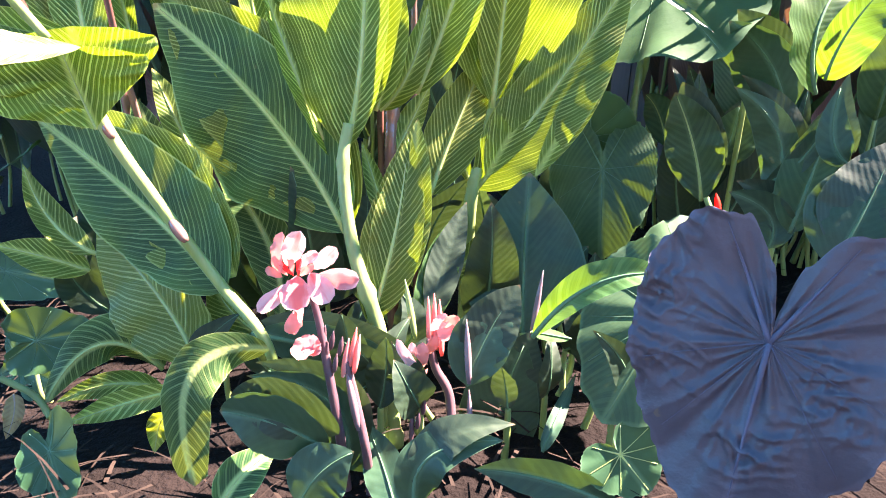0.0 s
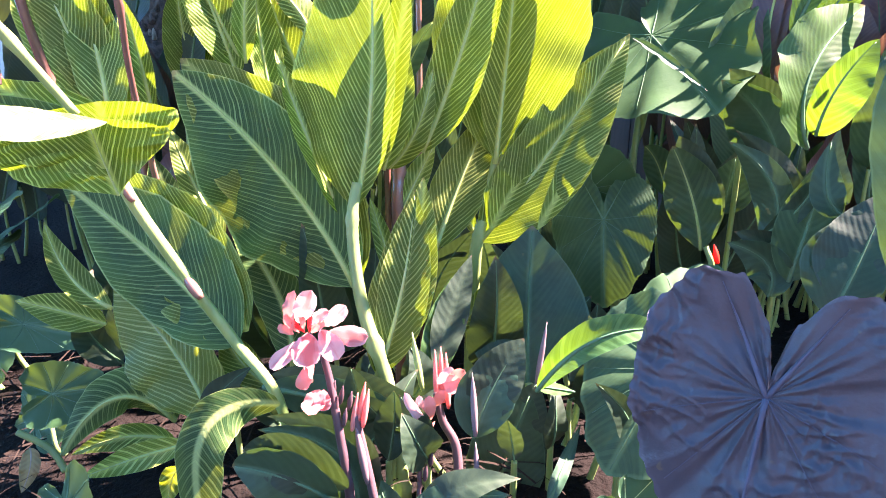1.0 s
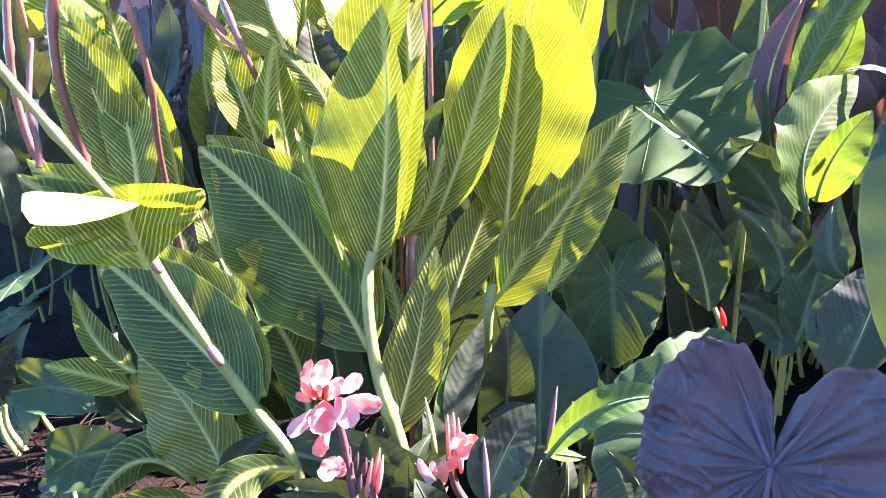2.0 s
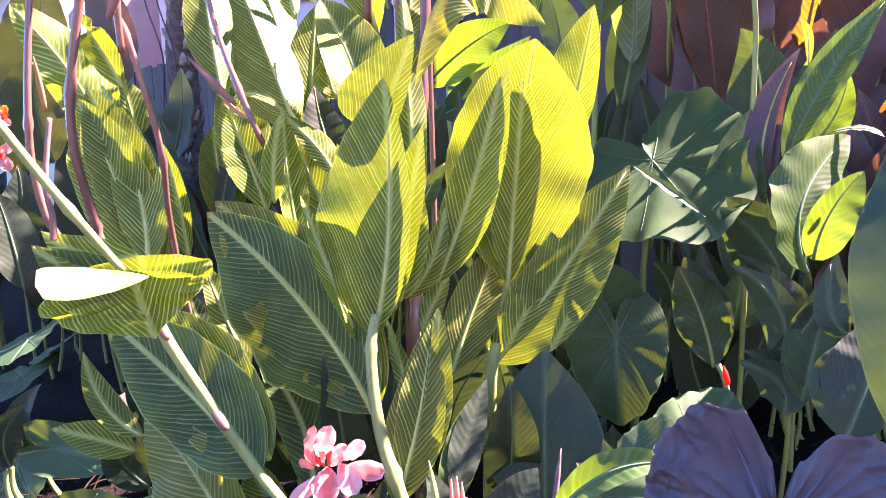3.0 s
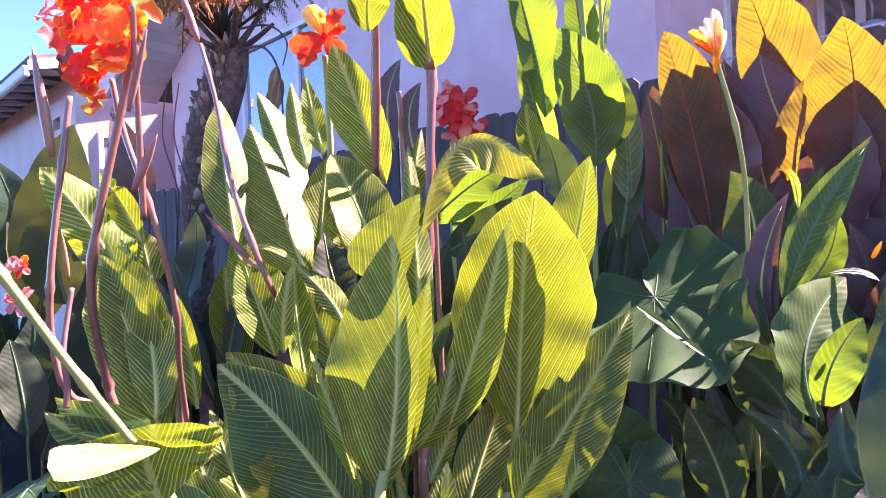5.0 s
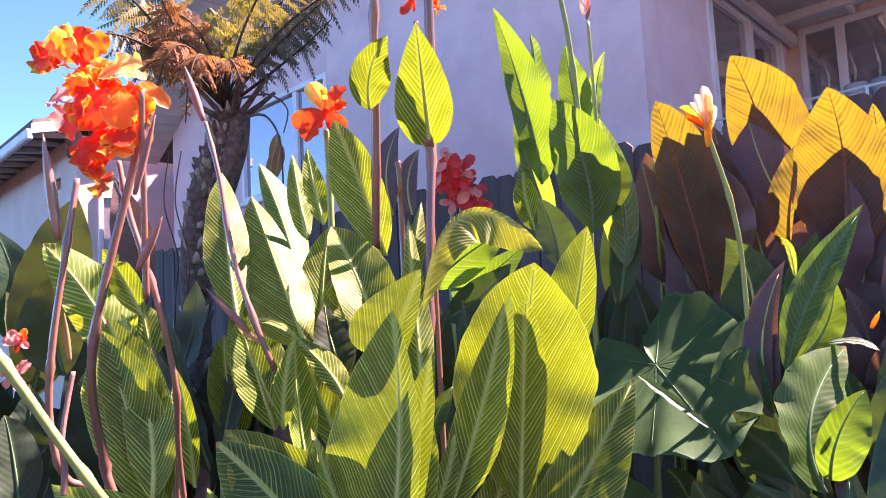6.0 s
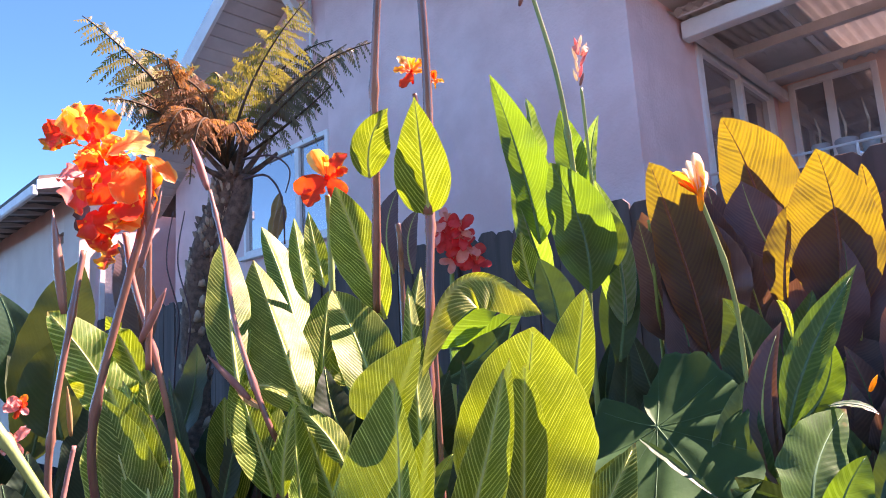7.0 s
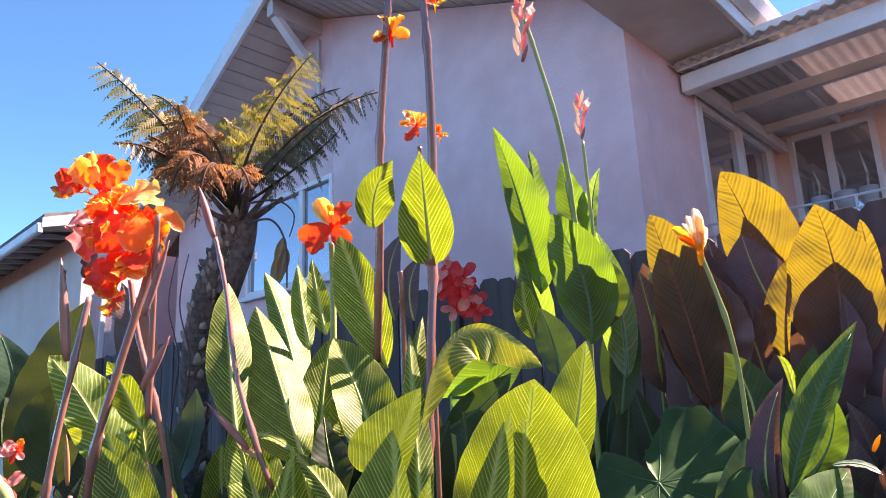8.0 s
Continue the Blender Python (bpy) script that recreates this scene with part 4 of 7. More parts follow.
part("gutter", box_bm((-16, 1.98, 3.32), (GX + 0.25, 2.06, 3.46), 0.02), "paint", wing, smooth=False)
for k in range(13):
    xx = GX - 0.12 - 0.5 * k
    part("rafter_tail", prism_bm([(2.07, 3.44), (2.62, 3.50), (2.62, 3.52), (2.07, 3.545)], xx - 0.045, xx + 0.045, 0), "soffit", wing, smooth=False)
for lo, hi in (((GX, 2.84, 1.5), (GX + 0.05, 2.90, 2.80)), ((GX, 3.08, 1.5), (GX + 0.05, 3.14, 2.80)), ((GX, 2.90, 2.72), (GX + 0.05, 3.08, 2.80))):
    part("window_frame", box_bm(lo, hi, 0.004), "paint", wing, smooth=False)
part("pane", box_bm((GX + 0.004, 2.90, 1.5), (GX + 0.012, 3.08, 2.72)), "glass", wing, smooth=False)
# hidden wall, raised to 5.3 to keep a sun patch off the wing
part("wall", box_bm((GX, 5.2, 0), (-8.0, 5.4, 5.3)), "stucco", wing, smooth=False)

# ---- fence ----
fence = turned("fence", "weathered dark wooden fence of dog-eared pickets", "fence")
FY = 2.85


def picket_mesh(w, h, seed):
    c = 0.032
    bm = prism_bm([(-w / 2, 0), (w / 2, 0), (w / 2, h - c), (w / 2 - c, h), (-w / 2 + c, h), (-w / 2, h - c)], -0.009, 0.009, 1)
    bmesh.ops.bevel(bm, geom=list(bm.edges), offset=0.0015, segments=1, affect="EDGES")
    me = bpy.data.meshes.new("picket")
    bm.to_mesh(me)
    bm.free()
    me.materials.append(MAT["wood"])
    return me


pk = [picket_mesh(w, h, 0) for w, h in ((0.138, 1.85), (0.140, 1.87), (0.136, 1.84))]
rngf = random.Random(5)
for k in range(88):
    ob = new("picket", rngf.choice(pk))
    ob.parent = fence
    ob.location = (-8.85 + 0.1445 * k, FY + rngf.uniform(-0.003, 0.003), rngf.uniform(-0.012, 0.012))
    ob.rotation_euler = (rngf.uniform(-0.006, 0.006), rngf.uniform(-0.006, 0.006), rngf.uniform(-0.02, 0.02))
for zz in (0.35, 1.0, 1.6):
    part("fence_rail", box_bm((-8.9, FY + 0.014, zz), (3.9, FY + 0.052, zz + 0.09), 0.003), "wood", fence, smooth=False)
for k in range(6):
    part("post", box_bm((-8.8 + 2.4 * k, FY + 0.053, 0), (-8.7 + 2.4 * k, FY + 0.143, 1.78), 0.005), "wood", fence, smooth=False)


# ---- tree fern ----
def frond(plant, base, mid, tip, mat, seed, half=0.24, pairs=17, sag=0.45, dead=0.05, open_end=0.8):
    """An arching fern frond: a stalk with paired leaflets, each a drooping comb of small joined lobes."""
    rng = random.Random(seed)
    base, mid, tip = Vector(base), Vector(mid), Vector(tip)
    a, m, b = Vector((0, 0, 0)), mid - base, tip - base
    pts = [bez(a, m, b, k / 16) for k in range(17)]
    fr = part("frond", tube_bm(pts, [0.009 * (1 - 0.85 * k / 16) + 0.0012 for k in range(17)], 6), "frond_stalk", plant, at=base)
    bm = bmesh.new()
    for i in range(pairs):
        s = 0.22 + 0.77 * i / pairs
        p = bez(a, m, b, s)
        t = (bez(a, m, b, min(1, s + 0.03)) - bez(a, m, b, s - 0.03)).normalized()
        side = t.cross(Vector((0.15, -0.80, 0.55)))
        if side.length < 0.2:
            side = t.cross(Vector((0.3, -1, 0)))
        side.normalize()
        up = side.cross(t)
        env = min(1.0, (s - 0.12) / 0.30) ** 0.6 * max(0.0, (1.02 - s) / 0.5) ** open_end if s > 0.52 else min(1.0, (s - 0.12) / 0.30) ** 0.6
        env = min(1.0, env)
        for sg in (-1, 1):
            if rng.random() < dead:
                continue
            ln = half * max(env, 0.10) * rng.uniform(0.62, 1.15)
            d = (side * sg + t * rng.uniform(0.15, 0.75) + up * rng.uniform(-0.45, 0.30)).normalized()
            n_l = max(5, int(ln / 0.0125))
            curl = rng.uniform(0.5, 1.9) * sag
            prev = None
            for k in range(n_l + 1):
                f = k / n_l
                c = p + d * (ln * f) - Vector((0, 0, curl * ln * f * f)) + t * (0.10 * ln * f * f)
                rachis = (c - Vector((0, 0, 0.0016)), c + Vector((0, 0, 0.0016)))
                if prev is not None:
                    bm.faces.new([bm.verts.new(v) for v in (prev[0], rachis[0], rachis[1], prev[1])])
                    long = 0.046 * (1 - f) ** 0.5 * max(env, 0.35) * min(1.0, 0.4 + 3 * f) + 0.004
                    c0 = (prev[0] + prev[1]) * 0.5
                    for s2 in (-1, 1):
                        e = (t * (s2 * 0.62) + d * 0.35 + Vector((0, 0, rng.uniform(-1.0, -0.35)))).normalized()
                        mid_v = e * (long * 0.55)
                        end = c0.lerp(c, 0.5) + e * (long * rng.uniform(0.8, 1.15)) - Vector((0, 0, long * rng.uniform(0.05, 0.3)))
                        vs = [bm.verts.new(v) for v in (c0.lerp(c, 0.05), c0.lerp(c, 0.85), c0.lerp(c, 0.80) + mid_v, c0.lerp(c, 0.12) + mid_v, end)]
                        bm.faces.new(vs[:4])
                        bm.faces.new((vs[3], vs[2], vs[4]))
                prev = rachis
    tagged(part("foliage", bm, mat, fr, smooth=False), kind="stuff")
    return fr


STUB_AXIS = ((-1.50, 3.48, 0.00), (-1.50, 3.48, 0.72), (-1.44, 3.33, 1.40), (-1.36, 3.25, 1.75), (-1.24, 3.20, 2.02), (-1.16, 3.17, 2.18))


def fern_stubs(plant):
    """Broken leaf stubs that stand out all round the trunk."""
    rng = random.Random(12)
    axis = [Vector(p) for p in STUB_AXIS]
    for k in range(300):
        s = rng.uniform(0.02, 0.98) * (len(axis) - 1)
        i = min(int(s), len(axis) - 2)
        c = axis[i].lerp(axis[i + 1], s - i)
        ang = rng.uniform(0, 6.2832)
        out = Vector((math.cos(ang), math.sin(ang), rng.uniform(0.9, 1.9))).normalized()
        a = c + Vector((math.cos(ang), math.sin(ang), 0)) * 0.06
        ln = rng.uniform(0.03, 0.07)
        r = rng.uniform(0.009, 0.02)
        part("leaf_stub", tube_bm([Vector((0, 0, 0)), out * ln * 0.6, out * ln], [r * 1.3, r, r * 0.25], 6), "stub" if rng.random() < 0.5 else "trunk", plant, at=a)


# ---- striped canna, tall leaves round a pale stem ----

canna_main = thing("canna_plant", (-0.17, 1.3, 0), "tall canna with yellow-striped green leaves and a pale green stem", "canna plant", "striped cannas")
stem(canna_main, ((-0.084, 1.101, -0.01), (-0.090, 1.090, 0.050), (-0.116, 1.140, 0.233), (-0.170, 1.190, 0.395), (-0.190, 1.235, 0.545), (-0.180, 1.262, 0.630)), 0.0180, 0.0110, "stem", nodes=3)
leaf(canna_main, (-0.194, 1.256, 0.409), (-0.352, 1.330, 0.636), (-0.588, 1.412, 0.842), (-0.30, -0.90, 0.30), 0.168, 0.118, "blue", seed=101, fold=5, peak=0.47, wave=0.10, twist=4, label="broad blue-green leaf with fine pale stripes")
leaf(canna_main, (-0.188, 1.271, 0.573), (-0.146, 1.284, 0.827), (-0.151, 1.327, 1.128), (-0.20, -0.97, 0.10), 0.150, 0.050, "striped", seed=102, fold=5, peak=0.48, wave=0.05, twist=0)
leaf(canna_main, (-0.218, 1.299, 0.549), (-0.278, 1.292, 0.705), (-0.336, 1.297, 0.886), (0.735, -0.628, 0.255), 0.042, 0.036, "striped", seed=103, fold=30)
leaf(canna_main, (-0.142, 1.164, 0.251), (-0.092, 1.215, 0.415), (-0.064, 1.279, 0.614), (-0.05, -0.98, 0.15), 0.063, 0.058, "striped", seed=104, fold=12, peak=0.45)
leaf(canna_main, (-0.111, 1.337, 0.371), (-0.143, 1.377, 0.474), (-0.174, 1.411, 0.566), (0.066, -0.926, 0.372), 0.022, 0.022, "striped", seed=105)
leaf(canna_main, (-0.1, 1.433, 0.54), (-0.068, 1.457, 0.602), (-0.026, 1.486, 0.679), (0.113, -0.948, 0.296), 0.033, 0.028, "striped", seed=106, wave=0.25)

canna_centre = thing("canna_plant", (-0.02, 1.5, 0), "canna with upright striped leaves on a tall reddish stalk", "canna plant", "striped cannas")
stem(canna_centre, ((-0.115, 1.443, -0.01), (-0.113, 1.423, 0.517), (-0.107, 1.439, 0.648), (-0.084, 1.477, 1.053), (-0.064, 1.514, 1.399), (-0.049, 1.544, 1.613)), 0.0151, 0.0110, "stem_red", nodes=4)
stem(canna_centre, ((-0.057, 1.421, 1.513), (-0.04, 1.37, 1.746), (-0.037, 1.314, 1.993), (-0.044, 1.265, 2.213)), 0.0140, 0.0084, "stem_red", nodes=2)
leaf(canna_centre, (-0.053, 1.402, 0.67), (0.03, 1.395, 0.88), (0.1, 1.41, 1.131), (-0.269, -0.957, 0.105), 0.060, 0.065, "striped", seed=107, fold=18)
leaf(canna_centre, (-0.027, 1.465, 0.427), (0.04, 1.529, 0.598), (0.117, 1.588, 0.753), (0.043, -0.941, 0.335), 0.063, 0.069, "striped", seed=108, fold=10)
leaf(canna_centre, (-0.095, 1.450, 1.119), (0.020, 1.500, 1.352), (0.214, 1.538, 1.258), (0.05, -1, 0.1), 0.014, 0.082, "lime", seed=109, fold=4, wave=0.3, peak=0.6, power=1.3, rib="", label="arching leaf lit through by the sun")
leaf(canna_centre, (-0.054, 1.421, 1.513), (-0.06, 1.33, 1.647), (-0.065, 1.264, 1.755), (0.067, -0.838, -0.542), 0.071, 0.065, "striped", seed=110, fold=8, peak=0.3)
leaf(canna_centre, (-0.206, 1.492, 1.635), (-0.195, 1.452, 1.722), (-0.143, 1.417, 1.793), (0.063, -0.893, -0.446), 0.047, 0.053, "striped", seed=111, fold=8, peak=0.4)
stem(canna_centre, ((-0.226, 1.649, 1.296), (-0.197, 1.536, 1.621), (-0.181, 1.461, 1.866), (-0.147, 1.382, 2.134), (-0.135, 1.356, 2.25)), 0.0121, 0.0091, "stem_red", nodes=3)
leaf(canna_centre, (-0.099, 1.456, 0.809), (-0.071, 1.44, 0.878), (-0.028, 1.435, 0.944), (-0.065, -0.991, -0.116), 0.024, 0.027, "deep", seed=112)
leaf(canna_centre, (-0.128, 1.377, 0.639), (-0.065, 1.344, 0.724), (-0.029, 1.371, 0.847), (0.419, -0.88, -0.226), 0.039, 0.033, "striped", seed=113)

canna_backlit = thing("canna_plant", (0.13, 1.62, 0), "canna with broad sunlit striped leaves on a pale stem", "canna plant", "striped cannas")
stem(canna_backlit, ((0.061, 1.516, -0.01), (0.069, 1.496, 0.387), (0.095, 1.513, 0.509), (0.123, 1.53, 0.647)), 0.0184, 0.0127, "stem")
leaf(canna_backlit, (0.12, 1.529, 0.632), (0.147, 1.564, 0.928), (0.19, 1.539, 1.227), (-0.083, -0.996, 0.026), 0.181, 0.181, "striped", seed=114, fold=8, peak=0.52, wave=0.05, label="broad striped leaf lit through by the sun")
leaf(canna_backlit, (0.114, 1.489, 0.629), (0.137, 1.492, 0.907), (0.159, 1.498, 1.138), (-0.075, -0.997, 0.025), 0.064, 0.058, "striped", seed=115, fold=10, peak=0.5, label="narrow shaded leaf standing before a sunlit one")
leaf(canna_backlit, (0.082, 1.499, 0.436), (0.24, 1.516, 0.647), (0.432, 1.597, 0.919), (-0.103, -0.957, 0.27), 0.089, 0.106, "striped", seed=116, fold=14, peak=0.45)
leaf(canna_backlit, (0.246, 1.686, 0.853), (0.308, 1.699, 1.082), (0.357, 1.692, 1.329), (-0.137, -0.99, 0.045), 0.095, 0.052, "striped", seed=117, fold=25, peak=0.5)
leaf(canna_backlit, (0.027, 1.38, 0.258), (0.072, 1.399, 0.31), (0.131, 1.447, 0.379), (0.036, -0.888, 0.458), 0.024, 0.034, "striped", seed=118)
leaf(canna_backlit, (0.075, 1.551, 0.429), (0.012, 1.59, 0.532), (-0.015, 1.551, 0.428), (-0.003, -0.965, 0.262), 0.028, 0.028, "striped", seed=119)


# ---- striped canna, sunlit leaves at the back ----

canna_back = thing("canna_plant", (-0.45, 1.75, 0), "dense canna clump with striped leaves bleached by the sun", "canna plant", "striped cannas")
stem(canna_back, ((-0.462, 1.695, -0.01), (-0.463, 1.675, 0.919), (-0.467, 1.658, 0.993), (-0.488, 1.651, 1.024)), 0.0137, 0.0106, "stem")
leaf(canna_back, (-0.415, 1.600, 1.035), (-0.492, 1.660, 1.222), (-0.634, 1.850, 1.496), (0.261, -0.914, 0.311), 0.131, 0.083, "striped", seed=120, fold=-38, peak=0.5, twist=0, wave=0.10, label="tall striped leaf with a white sunlit half")
leaf(canna_back, (-0.492, 1.850, 1.224), (-0.570, 1.950, 1.435), (-0.668, 2.040, 1.641), (0.266, -0.937, 0.229), 0.046, 0.087, "striped", seed=121, fold=-38, peak=0.5, twist=0, wave=0.10)
leaf(canna_back, (-0.608, 1.630, 1.115), (-0.657, 1.700, 1.336), (-0.732, 1.870, 1.579), (0.338, -0.916, 0.216), 0.069, 0.064, "striped", seed=122, fold=-25, peak=0.5, twist=0, wave=0.12)
leaf(canna_back, (-0.472, 1.880, 1.355), (-0.503, 1.920, 1.497), (-0.537, 1.980, 1.652), (0.245, -0.958, 0.152), 0.040, 0.034, "striped", seed=123, fold=-24, wave=0.2, twist=0)
leaf(canna_back, (-0.208, 1.700, 1.278), (-0.264, 1.670, 1.474), (-0.330, 1.651, 1.661), (0.157, -0.987, 0.042), 0.083, 0.065, "striped", seed=124, fold=24, peak=0.48, twist=0, wave=0.16)
leaf(canna_back, (-0.300, 1.600, 1.107), (-0.325, 1.620, 1.155), (-0.339, 1.660, 1.255), (0.190, -0.959, 0.208), 0.029, 0.034, "striped", seed=125, fold=10, wave=0.2)
leaf(canna_back, (-0.193, 1.480, 0.977), (-0.244, 1.540, 1.160), (-0.361, 1.720, 1.372), (0.148, -0.929, 0.340), 0.076, 0.096, "striped", seed=126, fold=26, peak=0.5, twist=0, wave=0.14)
leaf(canna_back, (-0.422, 1.900, 1.401), (-0.452, 1.920, 1.524), (-0.481, 1.950, 1.663), (0.222, -0.962, -0.160), 0.038, 0.036, "striped", seed=127, fold=12, wave=0.2)
leaf(canna_back, (-0.410, 1.750, 1.020), (-0.409, 1.790, 1.200), (-0.395, 1.840, 1.385), (0.218, -0.972, 0.089), 0.067, 0.063, "striped", seed=128, fold=12, peak=0.5)
leaf(canna_back, (-0.139, 1.500, 1.147), (-0.115, 1.530, 1.276), (-0.092, 1.580, 1.406), (0.081, -0.968, 0.236), 0.025, 0.033, "striped", seed=129, fold=-36, twist=0, wave=0.12)
leaf(canna_back, (-0.094, 1.410, 0.886), (-0.120, 1.440, 1.034), (-0.143, 1.480, 1.170), (0.082, -0.893, 0.442), 0.024, 0.025, "striped", seed=130, fold=-20, twist=0, wave=0.12)
leaf(canna_back, (-0.784, 2.116, 0.703), (-0.816, 2.098, 0.903), (-0.826, 2.107, 1.069), (0.36, -0.933, 0.01), 0.073, 0.077, "striped", seed=131, fold=20)
leaf(canna_back, (-0.416, 1.567, 0.733), (-0.439, 1.574, 0.918), (-0.443, 1.582, 1.089), (0.711, -0.699, 0.082), 0.054, 0.048, "striped", seed=132, fold=28)
leaf(canna_back, (-0.442, 1.460, 0.856), (-0.436, 1.460, 0.964), (-0.418, 1.480, 1.067), (0.273, -0.953, 0.128), 0.028, 0.027, "striped", seed=133, fold=30, wave=0.2)
leaf(canna_back, (-0.307, 1.520, 0.919), (-0.355, 1.540, 0.992), (-0.455, 1.600, 1.076), (0.210, -0.932, 0.295), 0.028, 0.041, "striped", seed=134, fold=-10, wave=0.15)
leaf(canna_back, (-0.316, 1.622, 0.726), (-0.395, 1.636, 0.91), (-0.448, 1.66, 1.065), (0.194, -0.963, 0.185), 0.046, 0.046, "striped", seed=135)
leaf(canna_back, (-0.519, 1.646, 0.821), (-0.581, 1.671, 0.992), (-0.63, 1.695, 1.134), (0.261, -0.936, 0.237), 0.062, 0.062, "striped", seed=136)
leaf(canna_back, (-0.551, 1.550, 1.112), (-0.482, 1.530, 1.113), (-0.409, 1.520, 1.060), (0.222, -0.734, 0.642), 0.011, 0.015, "striped", seed=137, wave=0.1)
leaf(canna_back, (-0.598, 1.571, 1.135), (-0.552, 1.564, 1.084), (-0.503, 1.55, 1.06), (0.03, -0.951, 0.307), 0.007, 0.013, "dry", seed=138, rib="stub")
stem(canna_back, ((-0.458, 1.595, 0.954), (-0.471, 1.477, 1.012), (-0.566, 1.503, 1.267), (-0.609, 1.53, 1.484), (-0.654, 1.555, 1.649)), 0.0086, 0.0057, "stem_red", nodes=4)
spear(canna_back, (-0.622, 1.461, 1.625), (-0.661, 1.449, 1.763), 0.0147, "sheath", label="closed reddish flower bud")
spear(canna_back, (-0.524, 1.477, 1.09), (-0.631, 1.477, 1.205), 0.0125, "sheath")

leaf(canna_back, (-0.333, 1.700, 0.951), (-0.372, 1.720, 1.038), (-0.399, 1.760, 1.156), (0.208, -0.975, 0.074), 0.054, 0.055, "dusk", seed=392, fold=14, wave=0.15)
leaf(canna_back, (-0.517, 1.660, 0.867), (-0.584, 1.680, 1.012), (-0.650, 1.740, 1.189), (0.315, -0.945, 0.086), 0.068, 0.081, "striped", seed=393, fold=14, wave=0.15)

canna_small = thing("canna_plant", (-0.85, 1.7, 0), "canna with pleated striped leaves among reddish stalks", "canna plant", "striped cannas")
leaf(canna_small, (-0.747, 1.448, 0.662), (-0.815, 1.455, 0.9), (-0.906, 1.48, 1.115), (0.15, -0.97, 0.10), 0.092, 0.087, "striped", seed=139, fold=12, peak=0.5)
leaf(canna_small, (-0.877, 1.698, 1.029), (-0.896, 1.7, 1.113), (-0.909, 1.703, 1.188), (0.431, -0.894, 0.118), 0.051, 0.057, "striped", seed=140, fold=4, peak=0.4)
leaf(canna_small, (-0.684, 1.513, 0.715), (-0.703, 1.519, 0.874), (-0.741, 1.543, 1.007), (0.05, -0.98, 0.1), 0.038, 0.032, "striped", seed=141, fold=30)
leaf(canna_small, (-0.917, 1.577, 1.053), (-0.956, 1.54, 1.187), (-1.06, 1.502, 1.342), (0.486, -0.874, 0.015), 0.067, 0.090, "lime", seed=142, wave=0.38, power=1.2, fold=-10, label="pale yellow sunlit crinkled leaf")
leaf(canna_small, (-0.836, 1.562, 1.145), (-0.875, 1.538, 1.247), (-0.893, 1.48, 1.318), (-0.2, -0.6, 0.75), 0.038, 0.038, "striped", seed=143)
stem(canna_small, ((-0.734, 1.575, -0.01), (-0.752, 1.555, 0.827), (-0.813, 1.618, 0.957), (-0.869, 1.679, 1.049)), 0.0107, 0.0076, "stem_red")
leaf(canna_small, (-0.735, 1.401, 0.722), (-0.776, 1.466, 0.919), (-0.879, 1.539, 1.153), (0.10, -0.98, 0.12), 0.059, 0.066, "striped", seed=144)


# ---- striped canna, low leaves on a leaning stem ----

canna_low = thing("canna_plant", (-0.4, 1.15, 0), "leaning canna with broad blue-green striped leaves", "canna plant", "striped cannas")
stem(canna_low, ((-0.3, 1.114, -0.01), (-0.326, 1.094, 0.233), (-0.413, 1.134, 0.338), (-0.481, 1.134, 0.451), (-0.574, 1.119, 0.638), (-0.6, 1.106, 0.771)), 0.0102, 0.0122, "stem")
stem(canna_low, ((-0.533, 0.923, 0.799), (-0.611, 0.885, 0.937), (-0.674, 0.857, 1.055), (-0.724, 0.838, 1.142)), 0.0070, 0.0088, "stem", nodes=2)
spear(canna_low, (-0.464, 1.118, 0.437), (-0.499, 1.131, 0.485), 0.0155, "stem_red", name="joint")
spear(canna_low, (-0.562, 1.11, 0.627), (-0.584, 1.119, 0.664), 0.0126, "stem_red", name="joint")
leaf(canna_low, (-0.417, 1.159, 0.32), (-0.592, 1.246, 0.464), (-0.824, 1.33, 0.627), (-0.20, -0.93, 0.25), 0.116, 0.123, "blue", seed=145, fold=2, peak=0.45, wave=0.08)
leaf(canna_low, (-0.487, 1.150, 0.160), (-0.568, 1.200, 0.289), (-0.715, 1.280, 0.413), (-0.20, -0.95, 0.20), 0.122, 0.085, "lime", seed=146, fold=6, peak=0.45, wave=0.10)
leaf(canna_low, (-0.531, 1.003, 0.662), (-0.546, 0.997, 0.726), (-0.552, 0.981, 0.789), (0.20, -0.95, -0.10), 0.157, 0.119, "striped", seed=147, fold=14, peak=0.72, label="striped leaf folded over with its sunlit side up")
leaf(canna_low, (-0.492, 0.926, 0.788), (-0.548, 0.876, 0.789), (-0.601, 0.81, 0.8), (0.5, -0.6, 0.62), 0.026, 0.032, "striped", seed=148, peak=0.80, power=1.0, fold=0, rib="", wave=0.05, twist=0, name="leaf_fold", label="sunlit upper side of the folded leaf")
leaf(canna_low, (-0.292, 0.985, 0.290), (-0.410, 0.930, 0.270), (-0.412, 0.890, 0.080), (-0.25, -0.95, 0.10), 0.051, 0.043, "blue", seed=149, fold=-6, peak=0.6, power=0.75, rib="", wave=0.10, twist=0, label="arching striped leaf with its broad end hanging down")
leaf(canna_low, (-0.862, 1.131, 0.099), (-0.848, 1.099, 0.072), (-0.864, 1.082, 0.026), (0.536, -0.708, 0.461), 0.018, 0.020, "dry", seed=150, wave=0.3, label="withered yellow leaf", rib="stub")
leaf(canna_low, (-0.589, 1.210, 0.113), (-0.691, 1.170, 0.192), (-0.795, 1.120, 0.083), (-0.22, -0.96, 0.16), 0.045, 0.059, "blue", seed=151, fold=-22, peak=0.4, power=1.2, wave=0.12, twist=0, label="arching leaf with a pale blue upper side")
